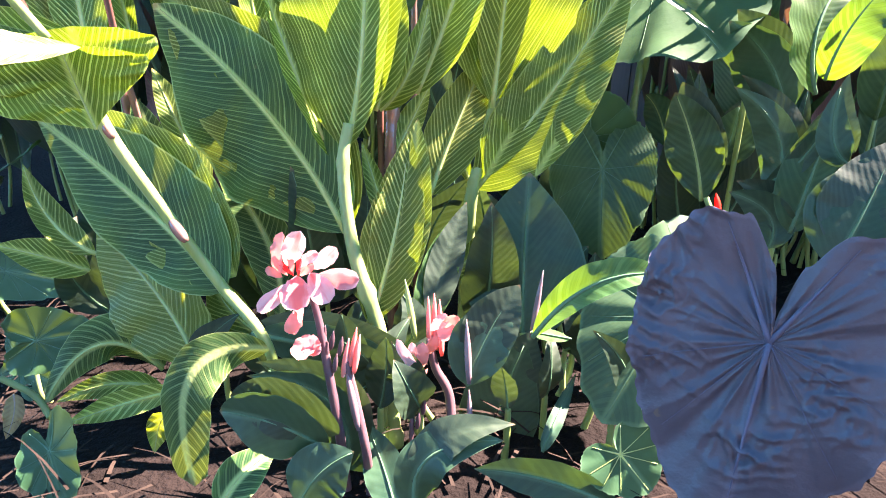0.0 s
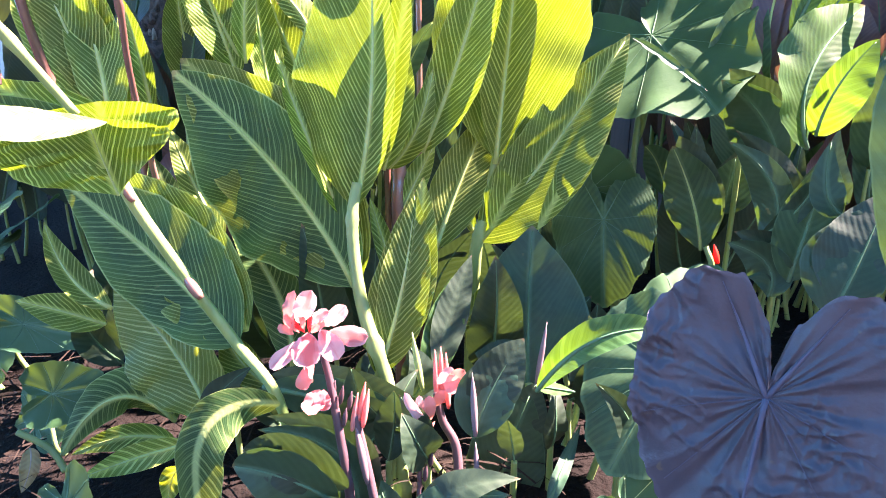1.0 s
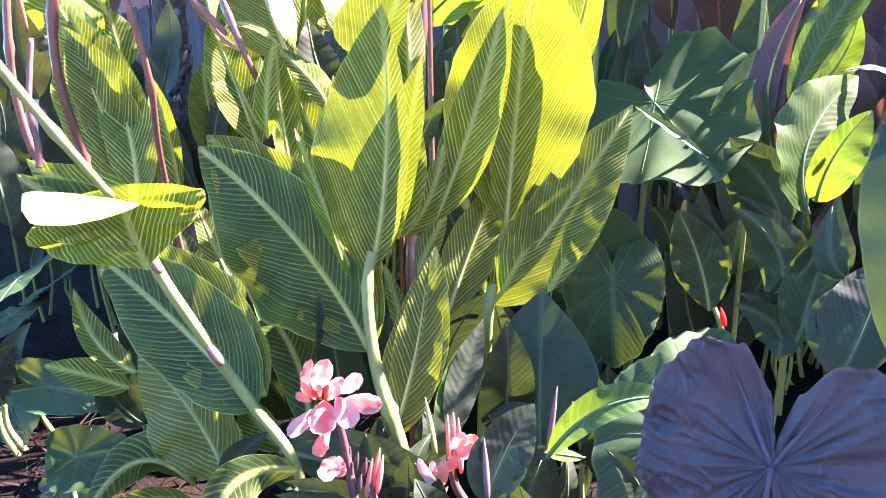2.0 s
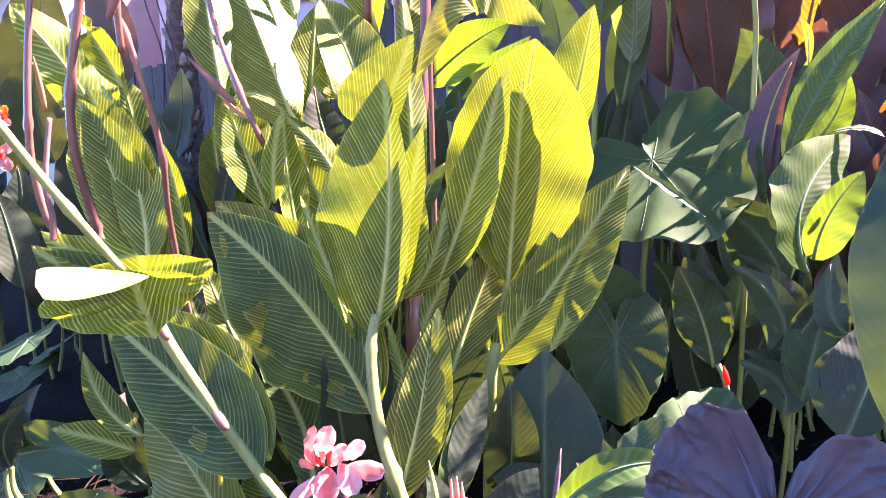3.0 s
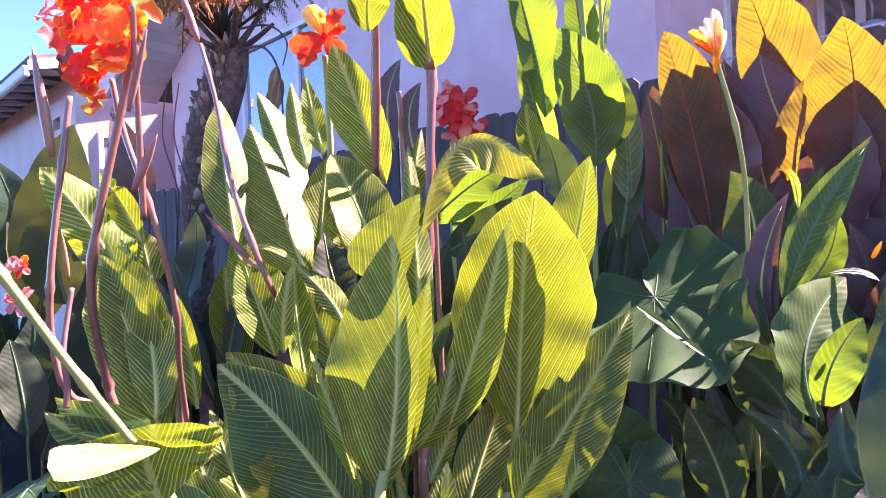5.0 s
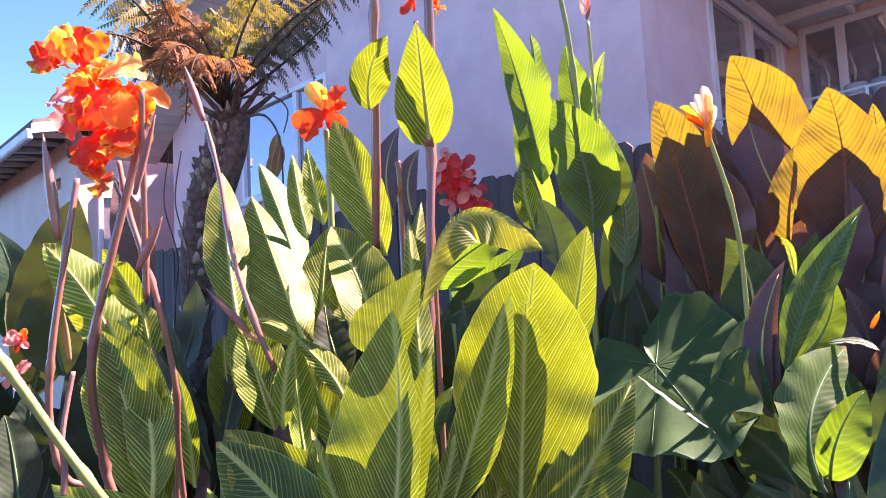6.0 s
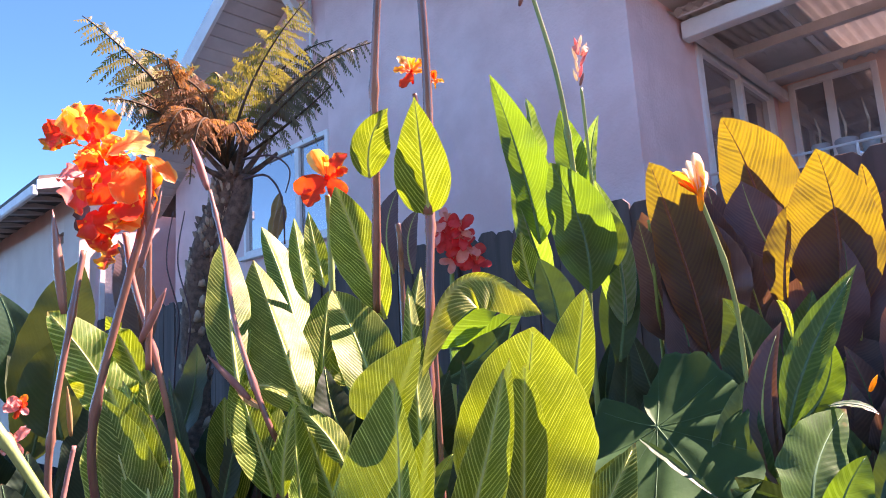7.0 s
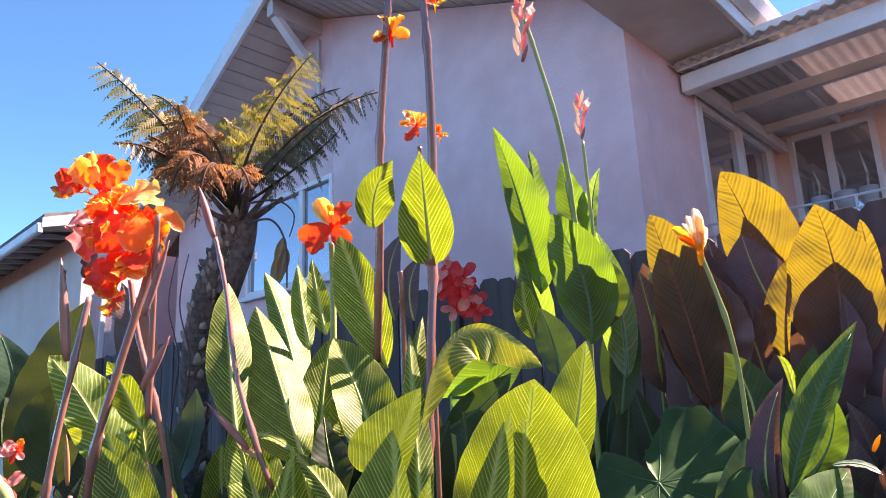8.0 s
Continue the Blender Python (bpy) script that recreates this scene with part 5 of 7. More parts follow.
leaf(canna_low, (-0.591, 1.203, 0.066), (-0.691, 1.19, 0.087), (-0.81, 1.176, 0.05), (0.067, -0.858, 0.509), 0.031, 0.029, "striped", seed=152)
leaf(canna_low, (-0.500, 1.080, 0.147), (-0.606, 1.060, 0.125), (-0.701, 1.030, 0.102), (0.427, -0.747, 0.510), 0.027, 0.029, "lime", seed=153, fold=20)
leaf(canna_low, (-0.517, 1.415, 0.46), (-0.599, 1.485, 0.586), (-0.669, 1.551, 0.703), (0.174, -0.811, 0.559), 0.033, 0.044, "striped", seed=154)
leaf(canna_low, (-0.795, 1.367, 0.272), (-0.885, 1.359, 0.308), (-0.986, 1.35, 0.338), (0.231, -0.865, 0.445), 0.040, 0.043, "striped", seed=155)
leaf(canna_low, (-0.625, 1.454, 0.448), (-0.665, 1.491, 0.545), (-0.712, 1.528, 0.642), (0.303, -0.838, 0.454), 0.044, 0.039, "blue", seed=156)
leaf(canna_low, (-0.75, 1.324, 0.33), (-0.862, 1.37, 0.392), (-0.938, 1.433, 0.503), (0.19, -0.725, 0.662), 0.032, 0.037, "striped", seed=157)
leaf(canna_low, (-0.338, 1.259, 0.216), (-0.381, 1.337, 0.368), (-0.508, 1.429, 0.496), (0.0, -0.88, 0.46), 0.055, 0.055, "blue", seed=158)
leaf(canna_low, (-0.381, 1.21, 0.201), (-0.453, 1.249, 0.247), (-0.484, 1.289, 0.294), (-0.05, -0.86, 0.5), 0.041, 0.041, "striped", seed=159)
leaf(canna_low, (-0.712, 1.306, 0.621), (-0.814, 1.332, 0.689), (-0.942, 1.385, 0.771), (0.044, -0.854, 0.518), 0.045, 0.052, "striped", seed=160)
leaf(canna_low, (-0.594, 1.059, 0.774), (-0.688, 1.055, 0.778), (-0.769, 1.053, 0.825), (0.0, -0.98, 0.20), 0.042, 0.037, "blue", seed=161)


# ---- tall flower stalks with orange blooms ----

canna_orange = thing("canna_plant", (-0.62, 1.42, 0), "tall canna stalks with ruffled orange and yellow blooms", "canna plant", "flowering stalks")
stem(canna_orange, ((-0.66, 1.6, 0), (-0.747, 1.299, 0.702), (-0.766, 1.255, 0.85), (-0.76, 1.204, 1.069), (-0.68, 1.192, 1.385), (-0.627, 1.203, 1.576)), 0.0112, 0.0080, "stem_red", nodes=4)
stem(canna_orange, ((-0.66, 1.6, 0), (-0.785, 1.327, 0.696), (-0.846, 1.249, 0.817), (-0.856, 1.214, 0.943), (-0.836, 1.191, 1.084), (-0.81, 1.19, 1.255), (-0.792, 1.209, 1.439)), 0.0088, 0.0065, "stem_red", nodes=4)
stem(canna_orange, ((-0.66, 1.6, 0), (-0.644, 1.356, 0.75), (-0.625, 1.288, 0.989), (-0.638, 1.226, 1.193), (-0.691, 1.23, 1.359), (-0.716, 1.234, 1.477)), 0.0073, 0.0065, "stem_red", nodes=4)
stem(canna_orange, ((-0.648, 1.211, 1.178), (-0.628, 1.166, 1.384), (-0.606, 1.12, 1.591)), 0.0072, 0.0063, "stem_red", nodes=2)
stem(canna_orange, ((-0.715, 1.036, 0.835), (-0.713, 1.038, 0.876), (-0.719, 1.04, 0.938), (-0.708, 1.056, 1.049)), 0.0062, 0.0041, "sheath", name="dry_stalk")
spear(canna_orange, (-0.75, 1.08, 1.293), (-0.757, 1.045, 1.492), 0.0142, "stem_red")
spear(canna_orange, (-0.644, 1.168, 1.235), (-0.581, 1.147, 1.339), 0.0127, "sheath")
spear(canna_orange, (-0.616, 1.106, 1.377), (-0.567, 1.095, 1.528), 0.0101, "sheath")
spear(canna_orange, (-0.736, 1.091, 1.063), (-0.733, 1.07, 1.156), 0.0074, "dry")
petal(canna_orange, (-0.752, 1.15, 1.664), (-0.798, 1.131, 1.725), (-0.5, -1, 0.3), 0.060, "flame_pale", 162, bulge=0.15, wave=0.35)
petal(canna_orange, (-0.764, 1.169, 1.671), (-0.793, 1.16, 1.754), (-0.2, -1, 0.2), 0.053, "flame_pale", 163, bulge=0.15, wave=0.35)
petal(canna_orange, (-0.767, 1.178, 1.681), (-0.757, 1.177, 1.755), (0, -1, 0), 0.061, "flame", 164, bulge=0.15, wave=0.35)
petal(canna_orange, (-0.747, 1.15, 1.663), (-0.678, 1.137, 1.708), (0.4, -1, 0.2), 0.053, "flame_pale", 165, bulge=0.15, wave=0.35)
petal(canna_orange, (-0.736, 1.123, 1.647), (-0.727, 1.089, 1.693), (-0.2, -1, 0.3), 0.044, "flame", 166, bulge=0.15, wave=0.35)
petal(canna_orange, (-0.736, 1.132, 1.65), (-0.695, 1.109, 1.675), (0.3, -1, 0.2), 0.042, "flame", 167, bulge=0.15, wave=0.35)
petal(canna_orange, (-0.725, 1.125, 1.629), (-0.762, 1.094, 1.639), (-0.2, -0.6, 0.8), 0.035, "flame_pale", 168, bulge=0.15, wave=0.35)
petal(canna_orange, (-0.709, 1.117, 1.619), (-0.737, 1.083, 1.608), (-0.2, -0.6, 0.8), 0.038, "flame_pale", 169, bulge=0.15, wave=0.35)
petal(canna_orange, (-0.719, 1.156, 1.627), (-0.616, 1.147, 1.649), (0.2, -0.8, 0.6), 0.070, "flame_pale", 170, bulge=0.15, wave=0.35)
petal(canna_orange, (-0.73, 1.185, 1.637), (-0.707, 1.188, 1.682), (0, -1, 0.4), 0.061, "flame_pale", 171, bulge=0.15, wave=0.35)
petal(canna_orange, (-0.68, 1.129, 1.612), (-0.588, 1.105, 1.604), (0.2, -0.6, 0.8), 0.042, "flame_pale", 172, bulge=0.15, wave=0.35)
petal(canna_orange, (-0.71, 1.139, 1.603), (-0.691, 1.128, 1.515), (-0.1, -1, 0.3), 0.104, "flame", 173, bulge=0.15, wave=0.35)
petal(canna_orange, (-0.726, 1.157, 1.615), (-0.745, 1.156, 1.532), (-0.4, -1, 0.1), 0.078, "flame", 174, bulge=0.15, wave=0.35)
petal(canna_orange, (-0.658, 1.131, 1.602), (-0.642, 1.114, 1.509), (0.3, -1, 0.2), 0.069, "flame_pale", 175, bulge=0.15, wave=0.35)
petal(canna_orange, (-0.659, 1.179, 1.623), (-0.631, 1.19, 1.557), (0.4, -1, 0.2), 0.061, "flame", 176, bulge=0.15, wave=0.35)
petal(canna_orange, (-0.631, 1.16, 1.622), (-0.57, 1.159, 1.56), (0.4, -0.8, 0.4), 0.035, "flame_pale", 177, bulge=0.15, wave=0.35)
petal(canna_orange, (-0.768, 1.177, 1.6), (-0.832, 1.177, 1.598), (-0.3, -0.7, 0.6), 0.061, "salmon", 178, bulge=0.15, wave=0.35)
petal(canna_orange, (-0.769, 1.179, 1.588), (-0.819, 1.185, 1.538), (-0.4, -1, 0.1), 0.065, "salmon", 179, bulge=0.15, wave=0.35)
petal(canna_orange, (-0.735, 1.141, 1.575), (-0.75, 1.128, 1.496), (-0.4, -1, 0.2), 0.056, "flame", 180, bulge=0.15, wave=0.35)
petal(canna_orange, (-0.705, 1.142, 1.496), (-0.616, 1.117, 1.494), (0.3, -1, 0.4), 0.069, "flame", 181, bulge=0.15, wave=0.35)
petal(canna_orange, (-0.723, 1.152, 1.488), (-0.631, 1.136, 1.466), (0.2, -1, 0.5), 0.052, "flame_pale", 182, bulge=0.15, wave=0.35)
petal(canna_orange, (-0.744, 1.168, 1.517), (-0.748, 1.166, 1.451), (-0.2, -1, 0.2), 0.060, "flame", 183, bulge=0.15, wave=0.35)
petal(canna_orange, (-0.72, 1.158, 1.525), (-0.686, 1.151, 1.461), (0.1, -1, 0.2), 0.070, "flame", 184, bulge=0.15, wave=0.35)
petal(canna_orange, (-0.783, 1.203, 1.552), (-0.797, 1.226, 1.471), (-0.2, -1, 0.1), 0.043, "stem_dark", 185, bulge=0.15, wave=0.35)
petal(canna_orange, (-0.655, 1.194, 1.578), (-0.65, 1.212, 1.496), (0.4, -1, 0.1), 0.047, "flame", 186, bulge=0.15, wave=0.35)
petal(canna_orange, (-0.695, 1.105, 1.556), (-0.68, 1.059, 1.554), (-0.2, -1, 0.3), 0.023, "flame_pale", 187, bulge=0.15, wave=0.35)
petal(canna_orange, (-0.714, 1.108, 1.524), (-0.672, 1.059, 1.558), (-0.2, -1, 0.3), 0.021, "flame_pale", 188, bulge=0.15, wave=0.35)
petal(canna_orange, (-0.738, 1.158, 1.604), (-0.76, 1.143, 1.638), (-0.3, -1, 0.2), 0.053, "flame", 189, bulge=0.15, wave=0.35)
petal(canna_orange, (-0.725, 1.188, 1.612), (-0.697, 1.192, 1.649), (0.2, -1, 0.2), 0.061, "flame", 190, bulge=0.15, wave=0.35)
petal(canna_orange, (-0.686, 1.161, 1.595), (-0.634, 1.153, 1.589), (0.3, -1, 0.3), 0.060, "flame", 191, bulge=0.15, wave=0.35)
petal(canna_orange, (-0.742, 1.174, 1.634), (-0.765, 1.172, 1.666), (-0.2, -1, 0.3), 0.047, "flame", 192, bulge=0.15, wave=0.35)
petal(canna_orange, (-0.715, 1.192, 1.582), (-0.673, 1.205, 1.551), (0.3, -1, 0.1), 0.061, "flame", 193, bulge=0.15, wave=0.35)
petal(canna_orange, (-0.741, 1.163, 1.563), (-0.776, 1.151, 1.563), (-0.4, -1, 0.3), 0.046, "flame", 194, bulge=0.15, wave=0.35)
petal(canna_orange, (-0.686, 1.14, 1.518), (-0.645, 1.118, 1.475), (0.2, -1, 0.2), 0.058, "flame", 195, bulge=0.15, wave=0.35)
petal(canna_orange, (-0.735, 1.173, 1.475), (-0.721, 1.17, 1.426), (-0.1, -1, 0.1), 0.046, "flame", 196, bulge=0.15, wave=0.35)
petal(canna_orange, (-0.676, 1.176, 1.642), (-0.657, 1.175, 1.672), (0.2, -1, 0.2), 0.047, "flame_pale", 197, bulge=0.15, wave=0.35)

rngo = random.Random(31)
for k in range(15):
    f = k / 14
    at = Vector((-0.765 + 0.075 * f + rngo.uniform(-0.045, 0.045), 1.185 + rngo.uniform(-0.01, 0.03), 1.71 - 0.26 * f + rngo.uniform(-0.02, 0.02)))
    ang = rngo.uniform(0, 6.2832)
    to = at + Vector((math.cos(ang) * 0.055, rngo.uniform(-0.03, 0.01), math.sin(ang) * 0.05 - 0.012))
    petal(canna_orange, at, to, (rngo.uniform(-0.5, 0.5), -1, rngo.uniform(-0.2, 0.5)), rngo.uniform(0.045, 0.070), rngo.choice(("flame", "flame", "flame_pale")), 600 + k, bulge=rngo.uniform(0.05, 0.3), wave=rngo.uniform(0.35, 0.6))

canna_orange_far = thing("canna_plant", (-0.4, 2, 0), "canna stalk topped with a pale orange bloom", "canna plant", "flowering stalks")
stem(canna_orange_far, ((-0.387, 1.855, -0.01), (-0.386, 1.835, 1.451), (-0.381, 1.801, 1.604), (-0.381, 1.786, 1.673)), 0.0105, 0.0088, "stem")
flower(canna_orange_far, (-0.374, 1.755, 1.719), 0.173, ('flame', 'flame', 'flame_pale'), 198, n=6, towards=(0, -1, 0.2), droop=0.2)

canna_orange_high = thing("canna_plant", (-0.05, 1.6, 0), "slender canna stalk with small orange blooms", "canna plant", "flowering stalks")
stem(canna_orange_high, ((-0.065, 1.568, -0.01), (-0.066, 1.548, 1.539), (-0.071, 1.502, 1.747), (-0.077, 1.478, 1.851)), 0.0076, 0.0061, "stem_red")
flower(canna_orange_high, (-0.08, 1.456, 1.903), 0.094, ('flame', 'flame', 'flame_pale'), 199, n=5)
flower(canna_orange_high, (-0.021, 1.455, 1.873), 0.060, ('yellow', 'orange'), 200, n=4)
flower(canna_orange_high, (-0.135, 1.382, 2.136), 0.104, ('flame', 'flame_pale'), 201, n=5, droop=-0.1)
flower(canna_orange_high, (-0.013, 1.281, 2.145), 0.056, ('yellow', 'orange'), 202, n=4)

canna_red = thing("canna_plant", (0, 2.6, 0), "canna with a dense bright red flower head", "canna plant", "flowering stalks")
stem(canna_red, ((-0.057, 2.671, -0.01), (-0.051, 2.651, 1.195), (-0.034, 2.569, 1.425), (-0.021, 2.499, 1.651)), 0.0118, 0.0094, "stem")
flower(canna_red, (-0.034, 2.447, 1.695), 0.112, ('red', 'red', 'salmon'), 203, n=5, droop=0.25, spread=1.1)
flower(canna_red, (0.017, 2.457, 1.661), 0.112, ('red', 'red', 'salmon'), 204, n=5, droop=0.25, spread=1.1)
flower(canna_red, (-0.054, 2.464, 1.619), 0.112, ('red', 'red', 'salmon'), 205, n=5, droop=0.25, spread=1.1)
flower(canna_red, (0.037, 2.472, 1.597), 0.112, ('red', 'red', 'salmon'), 206, n=5, droop=0.25, spread=1.1)
flower(canna_red, (-0.017, 2.482, 1.543), 0.112, ('red', 'red', 'salmon'), 207, n=5, droop=0.25, spread=1.1)
flower(canna_red, (0.074, 2.489, 1.523), 0.112, ('red', 'red', 'salmon'), 208, n=5, droop=0.25, spread=1.1)
flower(canna_red, (-0.075, 2.454, 1.658), 0.112, ('red', 'red', 'salmon'), 209, n=5, droop=0.25, spread=1.1)
flower(canna_red, (0, 2.469, 1.603), 0.112, ('red', 'red', 'salmon'), 210, n=5, droop=0.25, spread=1.1)
flower(canna_red, (0.057, 2.482, 1.551), 0.112, ('red', 'red', 'salmon'), 211, n=5, droop=0.25, spread=1.1)
flower(canna_red, (-0.025, 2.459, 1.645), 0.112, ('red', 'red', 'salmon'), 212, n=5, droop=0.25, spread=1.1)
flower(canna_red, (0.025, 2.463, 1.631), 0.112, ('red', 'red', 'salmon'), 213, n=5, droop=0.25, spread=1.1)
leaf(canna_red, (-0.131, 2.391, 1.199), (0.027, 2.268, 1.314), (0.177, 2.256, 1.389), (-0.28, -0.936, -0.215), 0.085, 0.085, "green", seed=214, rib="rib_dark")
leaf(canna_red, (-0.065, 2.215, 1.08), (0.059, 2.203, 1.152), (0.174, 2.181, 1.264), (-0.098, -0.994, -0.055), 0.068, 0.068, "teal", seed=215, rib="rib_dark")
leaf(canna_red, (-0.281, 2.61, 1.517), (-0.302, 2.618, 1.717), (-0.244, 2.68, 1.915), (0.148, -0.976, 0.156), 0.066, 0.052, "purple", seed=216)
leaf(canna_red, (-0.199, 2.614, 1.514), (-0.212, 2.62, 1.667), (-0.158, 2.629, 1.798), (0.113, -0.993, 0.034), 0.051, 0.042, "purple", seed=217)
leaf(canna_red, (-0.044, 2.395, 1.195), (0.063, 2.292, 1.211), (0.247, 2.268, 1.345), (-0.316, -0.932, -0.177), 0.064, 0.085, "green", seed=218, rib="rib_dark")
stem(canna_red, ((-0.204, 2.177, -0.01), (-0.202, 2.157, 1.319), (-0.196, 2.105, 1.553), (-0.2, 2.088, 1.631)), 0.0120, 0.0100, "stem_red")


# ---- pink canna in front ----

canna_pink = thing("canna_plant", (-0.12, 1.08, 0), "low canna with a pink flower head and purple stalks", "canna plant", "flowering stalks")
stem(canna_pink, ((-0.167, 0.967, -0.01), (-0.173, 0.947, 0.156), (-0.192, 0.971, 0.276), (-0.204, 0.986, 0.344), (-0.216, 0.993, 0.393)), 0.0096, 0.0058, "stem_dark")
petal(canna_pink, (-0.233, 0.975, 0.422), (-0.29, 0.933, 0.388), (-0.3, -1, 0.2), 0.027, "blush", 219, bulge=0.12, wave=0.3)
petal(canna_pink, (-0.235, 0.978, 0.432), (-0.227, 0.934, 0.39), (0, -1, 0.5), 0.047, "blush", 220, bulge=0.12, wave=0.3)
petal(canna_pink, (-0.213, 0.98, 0.436), (-0.176, 0.938, 0.402), (0.2, -1, 0.4), 0.041, "blush", 221, bulge=0.12, wave=0.3)
petal(canna_pink, (-0.202, 0.978, 0.431), (-0.128, 0.949, 0.438), (0.3, -1, 0.3), 0.035, "blush", 222, bulge=0.12, wave=0.3)
petal(canna_pink, (-0.206, 0.981, 0.442), (-0.165, 0.964, 0.487), (0.1, -1, 0.1), 0.029, "blush", 223, bulge=0.12, wave=0.3)
petal(canna_pink, (-0.25, 0.983, 0.447), (-0.221, 0.971, 0.511), (0, -1, -0.1), 0.036, "blush", 224, bulge=0.12, wave=0.3)
petal(canna_pink, (-0.262, 0.977, 0.429), (-0.255, 0.99, 0.503), (-0.5, -1, 0), 0.027, "salmon", 225, bulge=0.12, wave=0.3)
petal(canna_pink, (-0.257, 0.977, 0.429), (-0.281, 0.972, 0.448), (-0.4, -1, 0.4), 0.017, "salmon", 226, bulge=0.12, wave=0.3)
petal(canna_pink, (-0.234, 0.982, 0.444), (-0.192, 0.961, 0.477), (0, -0.8, 0.6), 0.020, "blush", 227, bulge=0.12, wave=0.3)
petal(canna_pink, (-0.248, 0.978, 0.431), (-0.269, 0.978, 0.466), (-0.3, -1, 0.2), 0.013, "salmon", 228, bulge=0.12, wave=0.3)
petal(canna_pink, (-0.24, 0.978, 0.432), (-0.241, 0.981, 0.475), (0, -1, 0.2), 0.011, "salmon", 229, bulge=0.12, wave=0.3)
petal(canna_pink, (-0.231, 0.978, 0.432), (-0.215, 0.979, 0.469), (0.2, -1, 0.2), 0.011, "salmon", 230, bulge=0.12, wave=0.3)
petal(canna_pink, (-0.229, 0.978, 0.431), (-0.203, 0.974, 0.453), (0.2, -1, 0.4), 0.012, "salmon", 231, bulge=0.12, wave=0.3)
petal(canna_pink, (-0.238, 0.978, 0.431), (-0.26, 0.976, 0.46), (-0.2, -1, 0.2), 0.009, "red", 232, bulge=0.12, wave=0.3)
petal(canna_pink, (-0.231, 0.978, 0.431), (-0.227, 0.978, 0.466), (0.1, -1, 0.2), 0.009, "red", 233, bulge=0.12, wave=0.3)
petal(canna_pink, (-0.226, 0.973, 0.381), (-0.244, 0.94, 0.345), (0, -1, 0.25), 0.025, "salmon", 234, bulge=0.3)
petal(canna_pink, (-0.217, 0.967, 0.33), (-0.233, 0.936, 0.299), (-0.3, -1, 0), 0.039, "salmon", 235, bulge=-0.1)
petal(canna_pink, (-0.211, 0.967, 0.33), (-0.209, 0.947, 0.3), (0, -1, 0.25), 0.029, "blush", 236, bulge=0.1)
petal(canna_pink, (-0.238, 0.979, 0.367), (-0.231, 0.952, 0.349), (0, -1, 0.25), 0.019, "salmon", 237, bulge=0.3)
stem(canna_pink, ((-0.122, 0.958, -0.01), (-0.125, 0.938, 0.105), (-0.134, 0.948, 0.161), (-0.149, 0.971, 0.221), (-0.161, 0.979, 0.272)), 0.0088, 0.0069, "stem_dark")
spear(canna_pink, (-0.138, 0.942, 0.158), (-0.161, 0.976, 0.263), 0.0107, "bud")
spear(canna_pink, (-0.154, 0.976, 0.263), (-0.142, 0.996, 0.329), 0.0078, "salmon")
spear(canna_pink, (-0.147, 0.972, 0.252), (-0.136, 0.991, 0.318), 0.0078, "salmon")
spear(canna_pink, (-0.166, 0.97, 0.246), (-0.155, 0.989, 0.312), 0.0078, "salmon")
spear(canna_pink, (-0.195, 0.971, 0.276), (-0.188, 0.973, 0.312), 0.0067, "stem_dark")
spear(canna_pink, (-0.18, 0.964, 0.259), (-0.173, 0.967, 0.294), 0.0067, "stem_dark")
spear(canna_pink, (-0.171, 0.974, 0.286), (-0.164, 0.977, 0.321), 0.0067, "stem_dark")
spear(canna_pink, (-0.2, 0.981, 0.303), (-0.193, 0.983, 0.339), 0.0067, "stem_dark")
spear(canna_pink, (-0.186, 0.977, 0.295), (-0.179, 0.98, 0.33), 0.0067, "stem_dark")

canna_pink_two = thing("canna_plant", (0.02, 1.2, 0), "canna with a half-open salmon flower and grey buds", "canna plant", "flowering stalks")
stem(canna_pink_two, ((0.027, 1.047, -0.01), (0.025, 1.027, 0.061), (0.019, 1.053, 0.157), (-0.008, 1.063, 0.212), (-0.019, 1.073, 0.266)), 0.0106, 0.0074, "stem_dark")
petal(canna_pink_two, (0, 1.061, 0.289), (0.033, 1.051, 0.324), (0.3, -1, 0.3), 0.032, "salmon", 238, bulge=0.15, wave=0.2)
petal(canna_pink_two, (-0.005, 1.064, 0.299), (0.023, 1.04, 0.289), (0.2, -1, 0.5), 0.036, "salmon", 239, bulge=0.15, wave=0.2)
petal(canna_pink_two, (-0.016, 1.061, 0.289), (0.01, 1.052, 0.329), (0.2, -1, 0), 0.027, "pink", 240, bulge=0.15, wave=0.2)
petal(canna_pink_two, (-0.026, 1.035, 0.208), (-0.077, 1.038, 0.284), (-0.2, -1, 0.2), 0.021, "pink", 241, bulge=0.15, wave=0.2)
petal(canna_pink_two, (-0.032, 1.04, 0.223), (-0.031, 1.036, 0.279), (0, -1, 0.2), 0.025, "salmon", 242, bulge=0.15, wave=0.2)
petal(canna_pink_two, (-0.04, 1.041, 0.228), (-0.05, 1.036, 0.279), (-0.2, -1, 0.2), 0.017, "pink", 243, bulge=0.15, wave=0.2)
petal(canna_pink_two, (-0.021, 1.04, 0.223), (-0.041, 1.016, 0.215), (0, -1, -0.2), 0.017, "salmon", 244, bulge=0.15, wave=0.2)
petal(canna_pink_two, (-0.021, 1.048, 0.249), (-0.005, 1.04, 0.289), (0, -1, 0.3), 0.021, "salmon", 245, bulge=0.15, wave=0.2)
spear(canna_pink_two, (-0.017, 1.068, 0.239), (-0.022, 1.101, 0.34), 0.0095, "salmon")
spear(canna_pink_two, (-0.006, 1.07, 0.244), (-0.011, 1.103, 0.345), 0.0095, "salmon")
